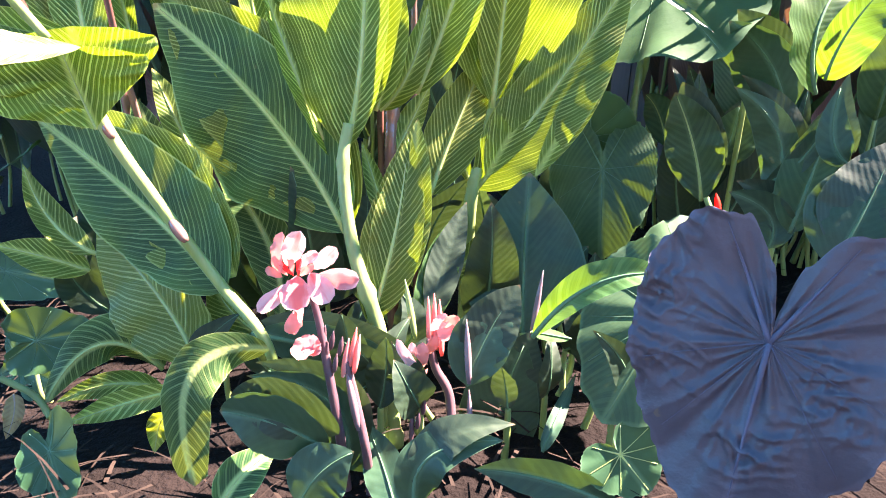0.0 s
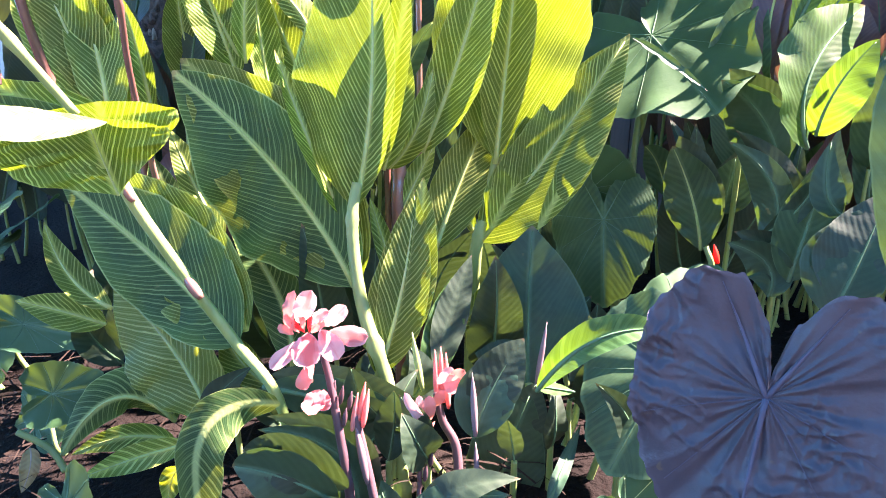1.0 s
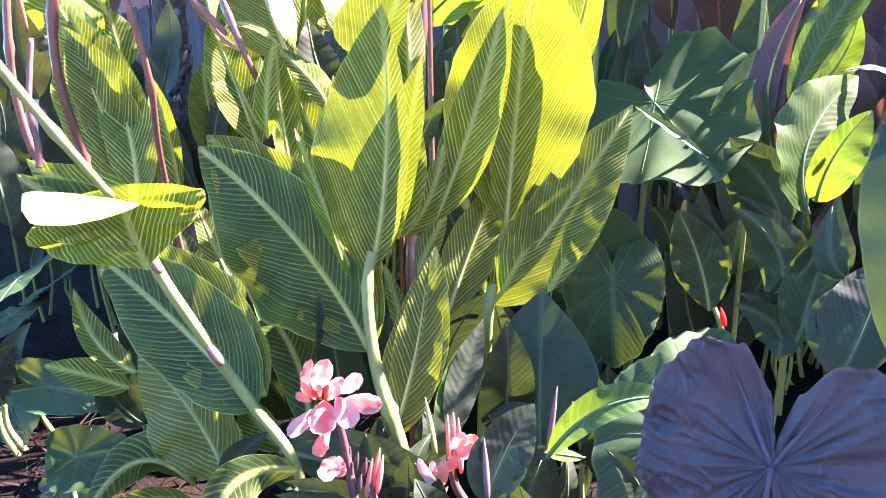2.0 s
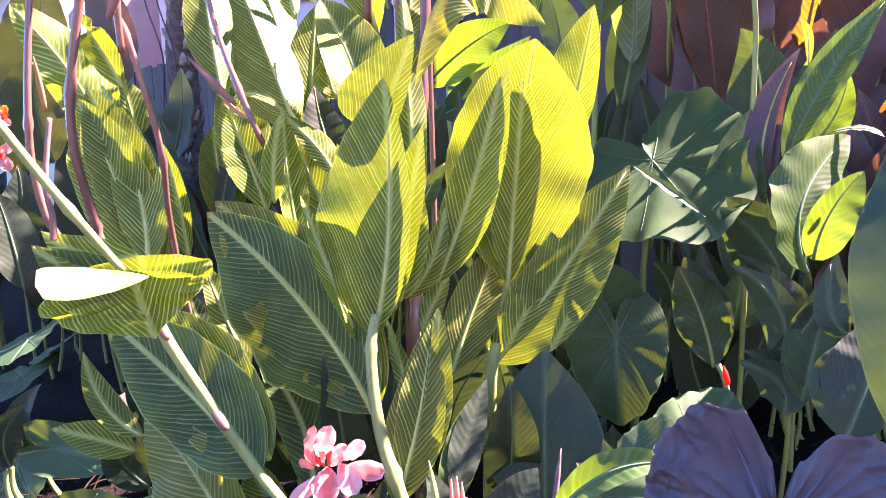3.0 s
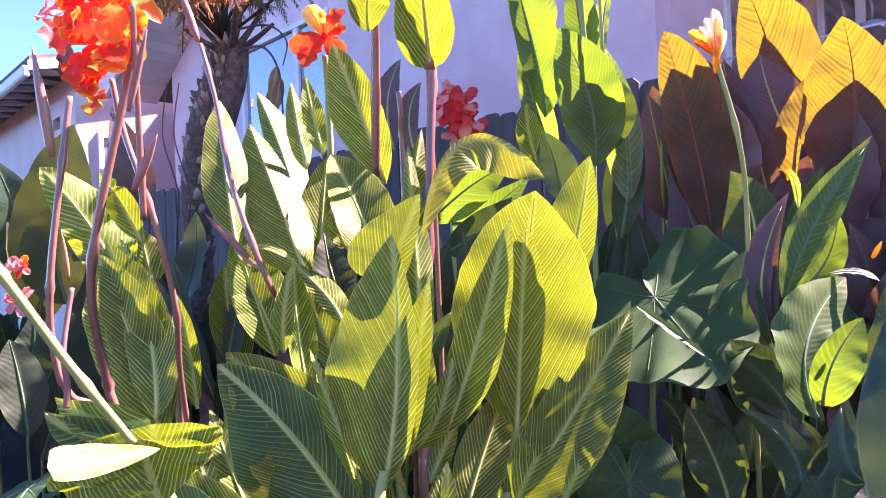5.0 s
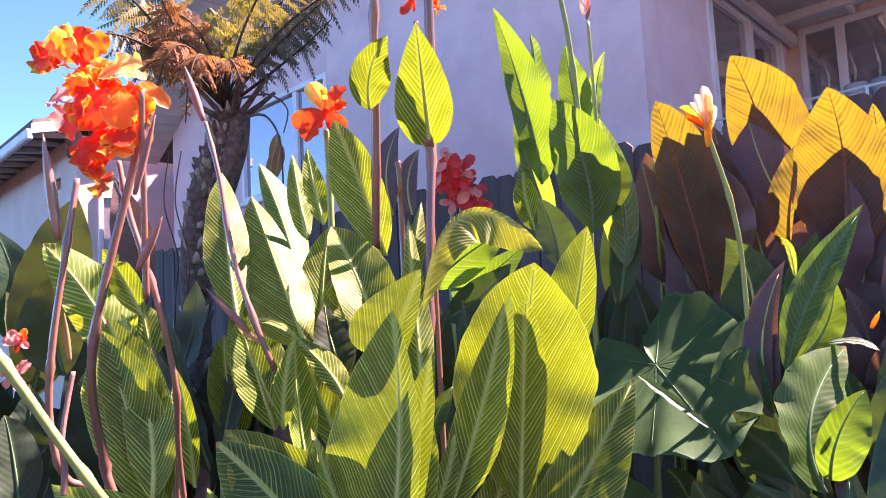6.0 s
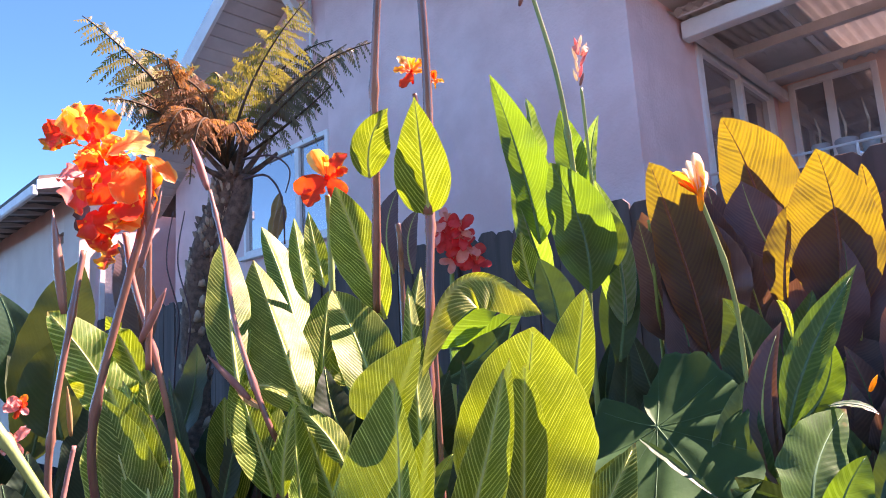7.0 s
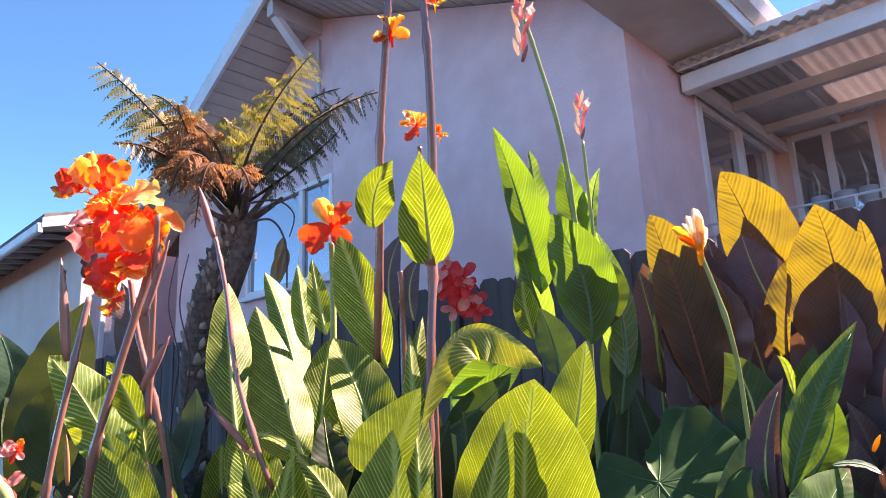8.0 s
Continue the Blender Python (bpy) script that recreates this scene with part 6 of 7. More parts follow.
spear(canna_pink_two, (0.004, 1.066, 0.234), (-0.001, 1.099, 0.335), 0.0095, "salmon")
spear(canna_pink_two, (0.053, 1, 0.216), (0.047, 1.032, 0.328), 0.0090, "bud", label="grey closed bud beside a leaf")
spear(canna_pink_two, (0.057, 0.985, 0.119), (0.054, 1.014, 0.195), 0.0082, "bud")
spear(canna_pink_two, (0.182, 1.154, 0.227), (0.204, 1.192, 0.357), 0.0090, "bud")
spear(canna_pink_two, (-0.047, 1.117, 0.242), (-0.068, 1.149, 0.354), 0.0098, "stem")
spear(canna_pink_two, (-0.06, 1.032, 0.128), (-0.056, 1.034, 0.164), 0.0074, "stem_dark")
spear(canna_pink_two, (-0.041, 1.022, 0.104), (-0.037, 1.025, 0.139), 0.0074, "stem_dark")
spear(canna_pink_two, (-0.05, 1.043, 0.158), (-0.046, 1.046, 0.193), 0.0074, "stem_dark")
spear(canna_pink_two, (-0.031, 1.032, 0.129), (-0.026, 1.034, 0.164), 0.0074, "stem_dark")
stem(canna_pink_two, ((-0.052, 1.039, -0.01), (-0.052, 1.019, 0.067), (-0.05, 1.044, 0.162), (-0.056, 1.074, 0.241)), 0.0053, 0.0042, "stem_dark")

canna_green = thing("canna_plant", (0.15, 1.35, 0), "canna with smooth dark blue-green leaves", "canna plant", "dark green cannas")
stem(canna_green, ((0.196, 1.236, -0.01), (0.194, 1.216, 0.052), (0.19, 1.259, 0.111), (0.187, 1.299, 0.159)), 0.0100, 0.0087, "stem")
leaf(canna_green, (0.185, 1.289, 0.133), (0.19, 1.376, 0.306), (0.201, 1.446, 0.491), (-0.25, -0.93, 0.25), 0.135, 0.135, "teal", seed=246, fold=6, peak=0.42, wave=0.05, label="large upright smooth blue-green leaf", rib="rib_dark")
leaf(canna_green, (0.050, 1.010, 0.206), (0.078, 1.030, 0.283), (0.126, 1.060, 0.356), (-0.22, -0.96, 0.16), 0.061, 0.051, "teal", seed=247, fold=10, peak=0.45, wave=0.06, twist=0, rib="rib_dark")
leaf(canna_green, (0.151, 0.941, 0.342), (0.235, 0.916, 0.447), (0.351, 0.912, 0.466), (0.1, -0.7, 0.7), 0.034, 0.028, "green", seed=248, fold=24, peak=0.5, label="bright curled leaf with a sunlit edge", rib="rib_dark")
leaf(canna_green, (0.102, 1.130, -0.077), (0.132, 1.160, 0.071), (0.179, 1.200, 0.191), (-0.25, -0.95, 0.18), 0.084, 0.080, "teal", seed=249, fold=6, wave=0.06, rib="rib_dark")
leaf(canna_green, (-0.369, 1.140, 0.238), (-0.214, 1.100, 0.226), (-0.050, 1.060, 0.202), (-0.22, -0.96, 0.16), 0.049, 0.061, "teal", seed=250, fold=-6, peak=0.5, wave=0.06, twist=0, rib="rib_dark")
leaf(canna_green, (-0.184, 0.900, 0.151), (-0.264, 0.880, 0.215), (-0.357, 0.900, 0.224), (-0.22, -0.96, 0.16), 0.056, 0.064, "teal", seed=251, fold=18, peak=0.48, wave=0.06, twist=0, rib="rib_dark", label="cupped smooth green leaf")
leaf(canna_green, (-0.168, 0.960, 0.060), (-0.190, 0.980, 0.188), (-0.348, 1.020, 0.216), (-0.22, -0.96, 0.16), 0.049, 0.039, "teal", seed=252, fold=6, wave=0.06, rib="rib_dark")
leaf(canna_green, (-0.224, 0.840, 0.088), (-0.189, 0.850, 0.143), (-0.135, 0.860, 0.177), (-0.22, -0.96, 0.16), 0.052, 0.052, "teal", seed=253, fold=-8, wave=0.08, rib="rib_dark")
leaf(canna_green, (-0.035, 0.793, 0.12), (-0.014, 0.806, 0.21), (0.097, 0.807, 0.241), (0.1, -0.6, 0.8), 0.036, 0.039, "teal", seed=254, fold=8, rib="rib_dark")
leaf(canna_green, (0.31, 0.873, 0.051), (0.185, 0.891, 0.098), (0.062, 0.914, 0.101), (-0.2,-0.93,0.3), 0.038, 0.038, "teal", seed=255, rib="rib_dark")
leaf(canna_green, (-0.036, 1.228, 0.195), (-0.005, 1.293, 0.311), (0.039, 1.356, 0.421), (0.031, -0.874, 0.484), 0.041, 0.044, "green", seed=256, rib="rib_dark")
leaf(canna_green, (-0.347, 0.827, 0.092), (-0.315, 0.854, 0.136), (-0.268, 0.893, 0.155), (-0.2,-0.93,0.3), 0.037, 0.037, "blue", seed=257)
leaf(canna_green, (-0.072, 0.874, 0.051), (-0.095, 0.931, 0.086), (-0.132, 1.009, 0.124), (-0.2,-0.8,0.55), 0.040, 0.040, "teal", seed=258, rib="rib_dark")
leaf(canna_green, (0.191, 0.991, 0.078), (0.22, 1.029, 0.125), (0.273, 1.129, 0.162), (0.024, -0.529, 0.848), 0.015, 0.015, "teal", seed=259, rib="rib_dark")


# ---- elephant ears and taro ----

elephant_ear = thing("elephant_ear", (0.5, 1.05, 0), "elephant ear with huge wrinkled purple-black leaves", "elephant ear")
heart_leaf(elephant_ear, (0.455, 0.796, 0.416), (0.41, 0.746, 0.126), (-0.493, -0.841, 0.224), 0.374, "black", seed=260, notch=0.0, cup=0.03, wave=0.05, droop=0.05, rib="rib_black", wrinkle=0.06, rib_r=0.005, label="huge purple-black heart-shaped leaf")
stem(elephant_ear, ((0.497, 0.851, -0.01), (0.488, 0.831, 0.366), (0.456, 0.801, 0.414)), 0.0064, 0.0048, "stem_dark")

elephant_ear_green = thing("elephant_ear", (0.45, 1.2, 0), "elephant ear with a torn brownish green leaf", "elephant ear")
heart_leaf(elephant_ear_green, (0.4, 1.034, 0.337), (0.275, 0.945, 0.185), (-0.451, -0.556, 0.699), 0.299, "deep", seed=261, cup=0.1, wave=0.06)
heart_leaf(elephant_ear_green, (0.466, 1.158, 0.384), (0.574, 1.24, 0.461), (0.016, -0.696, 0.718), 0.184, "taro", seed=262, cup=0.1, wave=0.06)
stem(elephant_ear_green, ((0.436, 1.069, -0.01), (0.429, 1.049, 0.237), (0.404, 1.043, 0.332)), 0.0061, 0.0051, "stem_taro")
heart_leaf(elephant_ear_green, (0.307, 0.906, 0.14), (0.344, 0.852, 0.11), (-0.364, -0.627, 0.689), 0.143, "taro", seed=263, rib="rib", notch=0.1, rib_r=0.002)

taro_mid = thing("taro_plant", (0.5, 1.75, 0), "taro with grey-green heart-shaped leaves on pale stalks", "taro", "taro plants")
heart_leaf(taro_mid, (0.389, 1.694, 0.527), (0.479, 1.648, 0.407), (-0.362, -0.928, 0.084), 0.243, "taro", seed=264, cup=0.03, wave=0.06, notch=0.3, rib_r=0.0025)
stem(taro_mid, ((0.502, 1.782, -0.01), (0.513, 1.762, 0.425), (0.549, 1.884, 0.608), (0.603, 2.046, 0.754)), 0.0097, 0.0097, "stem_taro")
heart_leaf(taro_mid, (0.41, 1.625, 0.457), (0.401, 1.527, 0.256), (-0.236, -0.871, 0.431), 0.273, "deep", seed=265, cup=-0.05, droop=0.2, notch=0.2, rib_r=0.0025)

taro_big = thing("taro_plant", (0.72, 2.1, 0), "large taro leaf spread flat with a scalloped edge", "taro", "taro plants")
heart_leaf(taro_big, (0.565, 1.870, 0.920), (0.592, 1.440, 0.765), (-0.50, -0.66, 0.56), 0.52, "taro", seed=266, cup=0.05, wave=0.08, droop=0.04, rib_r=0.0018, notch=0.08)
leaf(taro_big, (0.470, 1.712, 0.912), (0.525, 1.600, 0.862), (0.588, 1.488, 0.796), (-0.3, -0.6, 0.74), 0.012, 0.022, "teal", seed=384, fold=45, rib="", wave=0.2, label="narrow folded blade lying over the broad leaf")
leaf(taro_big, (0.752, 1.440, 0.414), (0.758, 1.450, 0.568), (0.644, 1.470, 0.684), (-0.40, -0.91, 0.12), 0.056, 0.043, "teal", seed=385, fold=-30, wave=0.12, twist=0, rib="rib_dark", label="dark leaf hanging in a fold")
stem(taro_big, ((0.564, 2.028, -0.01), (0.575, 2.008, 0.513), (0.588, 1.950, 0.694), (0.567, 1.876, 0.912)), 0.0109, 0.0091, "stem_taro")

taro_left = thing("taro_plant", (-1, 1.5, 0), "low taro with dark green heart-shaped leaves", "taro", "taro plants")
heart_leaf(taro_left, (-0.867, 1.24, 0.162), (-0.729, 1.211, 0.199), (-0.25, -0.88, 0.38), 0.146, "taro", seed=268, notch=0.2, rib_r=0.002)
heart_leaf(taro_left, (-0.692, 0.958, 0.095), (-0.636, 0.873, 0.041), (-0.25, -0.88, 0.38), 0.151, "taro", seed=269, notch=0.2, rib_r=0.002)
heart_leaf(taro_left, (-1.094, 1.515, 0.207), (-0.892, 1.447, 0.2), (-0.25, -0.88, 0.38), 0.142, "taro", seed=270, notch=0.2, rib_r=0.002)
heart_leaf(taro_left, (-1.37, 2.015, 0.353), (-1.372, 1.91, 0.345), (-0.3, -0.85, 0.4), 0.286, "taro", seed=271)
heart_leaf(taro_left, (-1.514, 1.985, 0.244), (-1.518, 1.873, 0.206), (-0.3, -0.85, 0.4), 0.343, "taro", seed=272)
heart_leaf(taro_left, (-1.344, 1.809, 0.421), (-1.344, 1.707, 0.39), (-0.3, -0.85, 0.4), 0.277, "taro", seed=273)
heart_leaf(taro_left, (-1.308, 1.646, 0.083), (-1.208, 1.535, 0.036), (-0.3, -0.85, 0.4), 0.264, "taro", seed=274)
heart_leaf(taro_left, (-0.991, 1.337, 0.042), (-0.876, 1.242, 0.059), (-0.3, -0.85, 0.4), 0.180, "taro", seed=275)
stem(taro_left, ((-0.774, 1.097, 0.067), (-0.808, 1.113, 0.109), (-0.876, 1.125, 0.14)), 0.0068, 0.0068, "stem_taro")
stem(taro_left, ((-0.875, 1.261, -0.01), (-0.883, 1.241, 0.024), (-0.908, 1.277, 0.089)), 0.0050, 0.0050, "stem_taro")
heart_leaf(taro_left, (-0.802, 1.252, -0.089), (-0.75, 1.266, -0.052), (-0.3, -0.85, 0.4), 0.130, "taro", seed=276)

leaf(canna_low, (-0.504, 1.020, 0.131), (-0.527, 1.030, 0.097), (-0.539, 1.020, 0.044), (0.382, -0.746, 0.545), 0.025, 0.023, "lime", seed=394, fold=10, wave=0.2)
leaf(canna_green, (-0.120, 1.000, -0.030), (-0.149, 1.020, 0.084), (-0.169, 1.050, 0.165), (-0.22, -0.96, 0.16), 0.052, 0.042, "teal", seed=395, fold=8, rib="rib_dark")
leaf(taro_big, (0.792, 1.520, 0.612), (0.727, 1.500, 0.732), (0.614, 1.480, 0.820), (-0.40, -0.91, 0.12), 0.086, 0.054, "teal", seed=396, fold=-12, wave=0.10, rib="rib_dark")


# ---- cannas on the shaded side ----

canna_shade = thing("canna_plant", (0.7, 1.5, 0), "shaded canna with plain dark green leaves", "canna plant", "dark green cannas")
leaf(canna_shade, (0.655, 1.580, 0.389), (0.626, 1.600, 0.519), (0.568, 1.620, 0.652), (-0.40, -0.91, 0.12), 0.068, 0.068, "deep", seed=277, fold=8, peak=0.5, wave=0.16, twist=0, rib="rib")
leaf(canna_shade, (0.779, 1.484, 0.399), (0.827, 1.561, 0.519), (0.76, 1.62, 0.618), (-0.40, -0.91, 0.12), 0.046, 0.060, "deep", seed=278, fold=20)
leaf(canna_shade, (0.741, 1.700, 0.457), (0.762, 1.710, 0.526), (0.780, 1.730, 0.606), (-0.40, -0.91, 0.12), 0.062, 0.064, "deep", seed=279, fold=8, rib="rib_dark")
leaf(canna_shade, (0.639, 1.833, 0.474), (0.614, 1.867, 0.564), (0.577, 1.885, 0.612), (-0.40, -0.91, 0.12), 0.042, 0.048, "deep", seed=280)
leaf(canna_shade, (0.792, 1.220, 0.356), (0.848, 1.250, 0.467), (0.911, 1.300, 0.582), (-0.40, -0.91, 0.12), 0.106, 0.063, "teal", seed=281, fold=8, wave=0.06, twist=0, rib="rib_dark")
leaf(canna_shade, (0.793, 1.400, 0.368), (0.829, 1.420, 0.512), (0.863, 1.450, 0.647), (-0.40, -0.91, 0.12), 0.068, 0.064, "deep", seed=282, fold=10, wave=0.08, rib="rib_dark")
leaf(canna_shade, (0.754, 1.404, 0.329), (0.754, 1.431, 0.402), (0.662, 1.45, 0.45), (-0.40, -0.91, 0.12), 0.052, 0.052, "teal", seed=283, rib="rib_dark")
leaf(canna_shade, (0.74, 1.454, 0.463), (0.815, 1.432, 0.547), (0.853, 1.442, 0.658), (-0.40, -0.91, 0.12), 0.028, 0.023, "teal", seed=284, rib="rib_dark")
leaf(canna_shade, (0.872, 1.374, 0.536), (0.841, 1.396, 0.592), (0.858, 1.434, 0.694), (-0.40, -0.91, 0.12), 0.036, 0.036, "teal", seed=285, rib="rib_dark")
spear(canna_shade, (0.597, 1.337, 0.433), (0.591, 1.354, 0.474), 0.0095, "flame", name="flower_bud")
spear(canna_shade, (0.773, 1.452, 0.457), (0.768, 1.462, 0.485), 0.0091, "orange", name="flower_bud")
spear(canna_shade, (0.828, 1.306, 0.354), (0.808, 1.316, 0.382), 0.0097, "orange", name="flower_bud")
stem(canna_shade, ((0.679, 1.546, -0.01), (0.674, 1.526, 0.312), (0.659, 1.561, 0.404)), 0.0084, 0.0070, "stem")
stem(canna_shade, ((0.832, 1.556, -0.01), (0.831, 1.536, 0.34), (0.827, 1.675, 0.708)), 0.0070, 0.0056, "stem")

canna_right = thing("canna_plant", (0.95, 1.5, 0), "canna with glossy green leaves streaked white by the sun", "canna plant", "dark green cannas")
leaf(canna_right, (0.775, 1.383, 0.68), (0.767, 1.4, 0.837), (0.942, 1.545, 0.979), (0.4, -0.78, 0.48), 0.093, 0.082, "green", seed=286, fold=6, peak=0.5, wave=0.22, label="glossy leaf with white sun streaks", rib="rib_dark")
leaf(canna_right, (0.783, 1.369, 0.71), (0.795, 1.341, 0.812), (0.858, 1.336, 0.905), (-0.528, -0.847, 0.058), 0.039, 0.064, "green", seed=287, fold=26, power=1.4, rib="rib_dark")
leaf(canna_right, (0.615, 0.745, 0.553), (0.602, 0.772, 0.76), (0.648, 0.887, 0.983), (-0.549, -0.783, 0.294), 0.070, 0.084, "teal", seed=288, fold=4, peak=0.5, rib="rib_dark")
# leaf added out of view on the right to shade the low plants
leaf(canna_right, (0.696, 0.81, 0.64), (0.752, 0.907, 0.831), (0.795, 1.111, 1.037), (-0.563, -0.585, 0.584), 0.069, 0.095, "teal", seed=289, rib="rib_dark")
leaf(canna_right, (0.844, 1.658, 0.912), (0.951, 1.692, 1.118), (1.119, 1.729, 1.329), (-0.272, -0.902, 0.335), 0.060, 0.051, "green", seed=290, fold=30, peak=0.45, label="tall leaf with a lime sunlit edge", rib="rib_dark")
leaf(canna_right, (0.92, 1.723, 0.936), (1, 1.73, 1.025), (1.035, 1.737, 1.147), (-0.346, -0.904, 0.253), 0.040, 0.046, "green", seed=291, rib="rib_dark")
leaf(canna_right, (0.855, 1.892, 0.94), (0.877, 1.899, 1.131), (0.814, 1.901, 1.290), (-0.374, -0.927, -0.024), 0.088, 0.090, "deep", seed=292)
leaf(canna_right, (0.791, 1.609, 0.786), (0.778, 1.637, 0.975), (0.861, 1.67, 1.18), (-0.393, -0.896, 0.208), 0.053, 0.027, "purple", seed=293, fold=35, label="dark folded bronze leaf")
leaf(canna_right, (0.76, 1.675, 0.686), (0.715, 1.648, 0.873), (0.771, 1.689, 1.060), (-0.382, -0.922, 0.055), 0.070, 0.078, "deep", seed=294)
# two pale leaf pieces added where the sun leaves white streaks
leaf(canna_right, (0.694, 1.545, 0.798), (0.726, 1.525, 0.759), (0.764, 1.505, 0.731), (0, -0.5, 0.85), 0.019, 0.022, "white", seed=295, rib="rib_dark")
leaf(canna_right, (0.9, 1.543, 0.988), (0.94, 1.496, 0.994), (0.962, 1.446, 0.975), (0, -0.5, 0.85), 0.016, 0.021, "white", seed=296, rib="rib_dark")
stem(canna_right, ((0.767, 1.68, -0.01), (0.758, 1.66, 1.017), (0.73, 1.614, 1.311), (0.666, 1.581, 1.539)), 0.0075, 0.0060, "stem", nodes=2)
petal(canna_right, (0.666, 1.581, 1.542), (0.647, 1.543, 1.659), (-0.1, -1, 0.2), 0.032, "cream", 297, bulge=0.08, wave=0.25, fold=25)
petal(canna_right, (0.666, 1.581, 1.542), (0.628, 1.547, 1.639), (-0.1, -1, 0.2), 0.027, "cream", 298, bulge=0.08, wave=0.25, fold=25)
petal(canna_right, (0.666, 1.58, 1.545), (0.675, 1.555, 1.61), (-0.1, -1, 0.2), 0.023, "cream", 299, bulge=0.08, wave=0.25, fold=25)
petal(canna_right, (0.666, 1.581, 1.542), (0.659, 1.547, 1.647), (-0.1, -1, 0.2), 0.023, "yellow", 300, bulge=0.08, wave=0.25, fold=25)
petal(canna_right, (0.66, 1.578, 1.554), (0.587, 1.553, 1.608), (-0.1, -1, 0.2), 0.029, "yellow", 301, bulge=0.08, wave=0.25, fold=25)
petal(canna_right, (0.66, 1.578, 1.551), (0.604, 1.559, 1.584), (-0.1, -1, 0.2), 0.023, "orange", 302, bulge=0.08, wave=0.25, fold=25)
petal(canna_right, (0.666, 1.581, 1.539), (0.65, 1.558, 1.597), (-0.1, -1, 0.2), 0.031, "yellow", 303, bulge=0.08, wave=0.25, fold=25)
petal(canna_right, (0.666, 1.58, 1.545), (0.615, 1.551, 1.619), (-0.1, -1, 0.2), 0.017, "cream", 304, bulge=0.08, wave=0.25, fold=25)
spear(canna_right, (0.667, 1.588, 1.509), (0.66, 1.566, 1.583), 0.0137, "yellow")
leaf(canna_right, (0.888, 1.653, 1.157), (0.872, 1.636, 1.231), (0.848, 1.628, 1.261), (-0.325, -0.885, -0.332), 0.009, 0.012, "striped", seed=305)
# bud shape that stands in for yellow-green folded leaves
spear(canna_right, (0.944, 1.438, 1.028), (0.962, 1.429, 1.066), 0.0080, "yellow", name="flower_bud")


# ---- bronze and green cannas by the fence ----

canna_bronze = thing("canna_plant", (1.25, 2.3, 0), "tall bronze canna with amber backlit leaves", "canna plant", "bronze cannas")
leaf(canna_bronze, (1.226, 2.42, 1.486), (1.165, 2.374, 1.774), (1.051, 2.309, 2.006), (-0.36, -0.88, -0.31), 0.111, 0.164, "bronze", seed=306, fold=8, peak=0.46, power=1.6, wave=0.1, twist=0, rib="rib_bronze")
leaf(canna_bronze, (1.281, 2.124, 1.213), (1.305, 2.098, 1.517), (1.239, 2.037, 1.782), (-0.475, -0.864, -0.169), 0.162, 0.135, "bronze", seed=307, fold=8, peak=0.42, power=1.5, wave=0.1, twist=0, rib="rib_bronze")
leaf(canna_bronze, (1.151, 2.212, 1.261), (1.156, 2.169, 1.455), (1.221, 2.17, 1.64), (-0.427, -0.904, -0.021), 0.068, 0.016, "bronze", seed=308, fold=10, power=1.3, wave=0.2, rib="rib_bronze")
leaf(canna_bronze, (1.178, 2.278, 1.427), (1.125, 2.293, 1.581), (1.095, 2.306, 1.749), (-0.438, -0.898, -0.035), 0.127, 0.106, "purple", seed=309)
leaf(canna_bronze, (0.912, 2.34, 1.113), (0.842, 2.285, 1.444), (0.731, 2.217, 1.823), (-0.278, -0.932, -0.233), 0.092, 0.151, "bronze", seed=310, fold=10, power=1.35, peak=0.5, rib="rib_bronze")
leaf(canna_bronze, (0.821, 2.43, 1.158), (0.756, 2.38, 1.372), (0.694, 2.321, 1.629), (-0.228, -0.933, -0.278), 0.108, 0.121, "purple", seed=311)
leaf(canna_bronze, (1.016, 2.438, 1.149), (1.029, 2.382, 1.403), (0.979, 2.352, 1.756), (-0.35, -0.924, -0.152), 0.131, 0.131, "purple", seed=312)
leaf(canna_bronze, (1.122, 2.335, 1.165), (1.088, 2.302, 1.309), (1.016, 2.253, 1.515), (-0.327, -0.893, -0.308), 0.104, 0.125, "purple", seed=313)
leaf(canna_bronze, (1.485, 2.259, 1.328), (1.487, 2.205, 1.567), (1.46, 2.163, 1.751), (-0.513, -0.83, -0.217), 0.045, 0.041, "bronze", seed=314, power=1.3, rib="rib_bronze")
leaf(canna_bronze, (1.367, 2.169, 1.023), (1.359, 2.119, 1.247), (1.464, 2.106, 1.55), (-0.512, -0.859, -0.009), 0.096, 0.116, "purple", seed=315)
leaf(canna_bronze, (1.253, 2.165, 1.028), (1.335, 2.143, 1.136), (1.443, 2.089, 1.392), (-0.467, -0.882, 0.061), 0.095, 0.114, "purple", seed=316)
leaf(canna_bronze, (1.231, 2.259, 1.063), (1.239, 2.224, 1.218), (1.309, 2.184, 1.41), (-0.479, -0.874, -0.082), 0.140, 0.120, "purple", seed=317)
leaf(canna_bronze, (1.102, 2.15, 1.072), (1.156, 2.128, 1.181), (1.191, 2.1, 1.31), (-0.449, -0.893, -0.022), 0.050, 0.057, "green", seed=318, rib="rib_dark")
stem(canna_bronze, ((0.786, 2.491, -0.01), (0.778, 2.471, 0.969), (0.754, 2.389, 1.33), (0.737, 2.322, 1.627)), 0.0087, 0.0065, "stem")
stem(canna_bronze, ((0.818, 2.492, -0.01), (0.811, 2.472, 0.968), (0.786, 2.391, 1.329), (0.77, 2.324, 1.626)), 0.0087, 0.0065, "stem")
stem(canna_bronze, ((0.883, 2.495, -0.01), (0.876, 2.475, 0.965), (0.851, 2.393, 1.326), (0.834, 2.326, 1.623)), 0.0087, 0.0065, "stem")

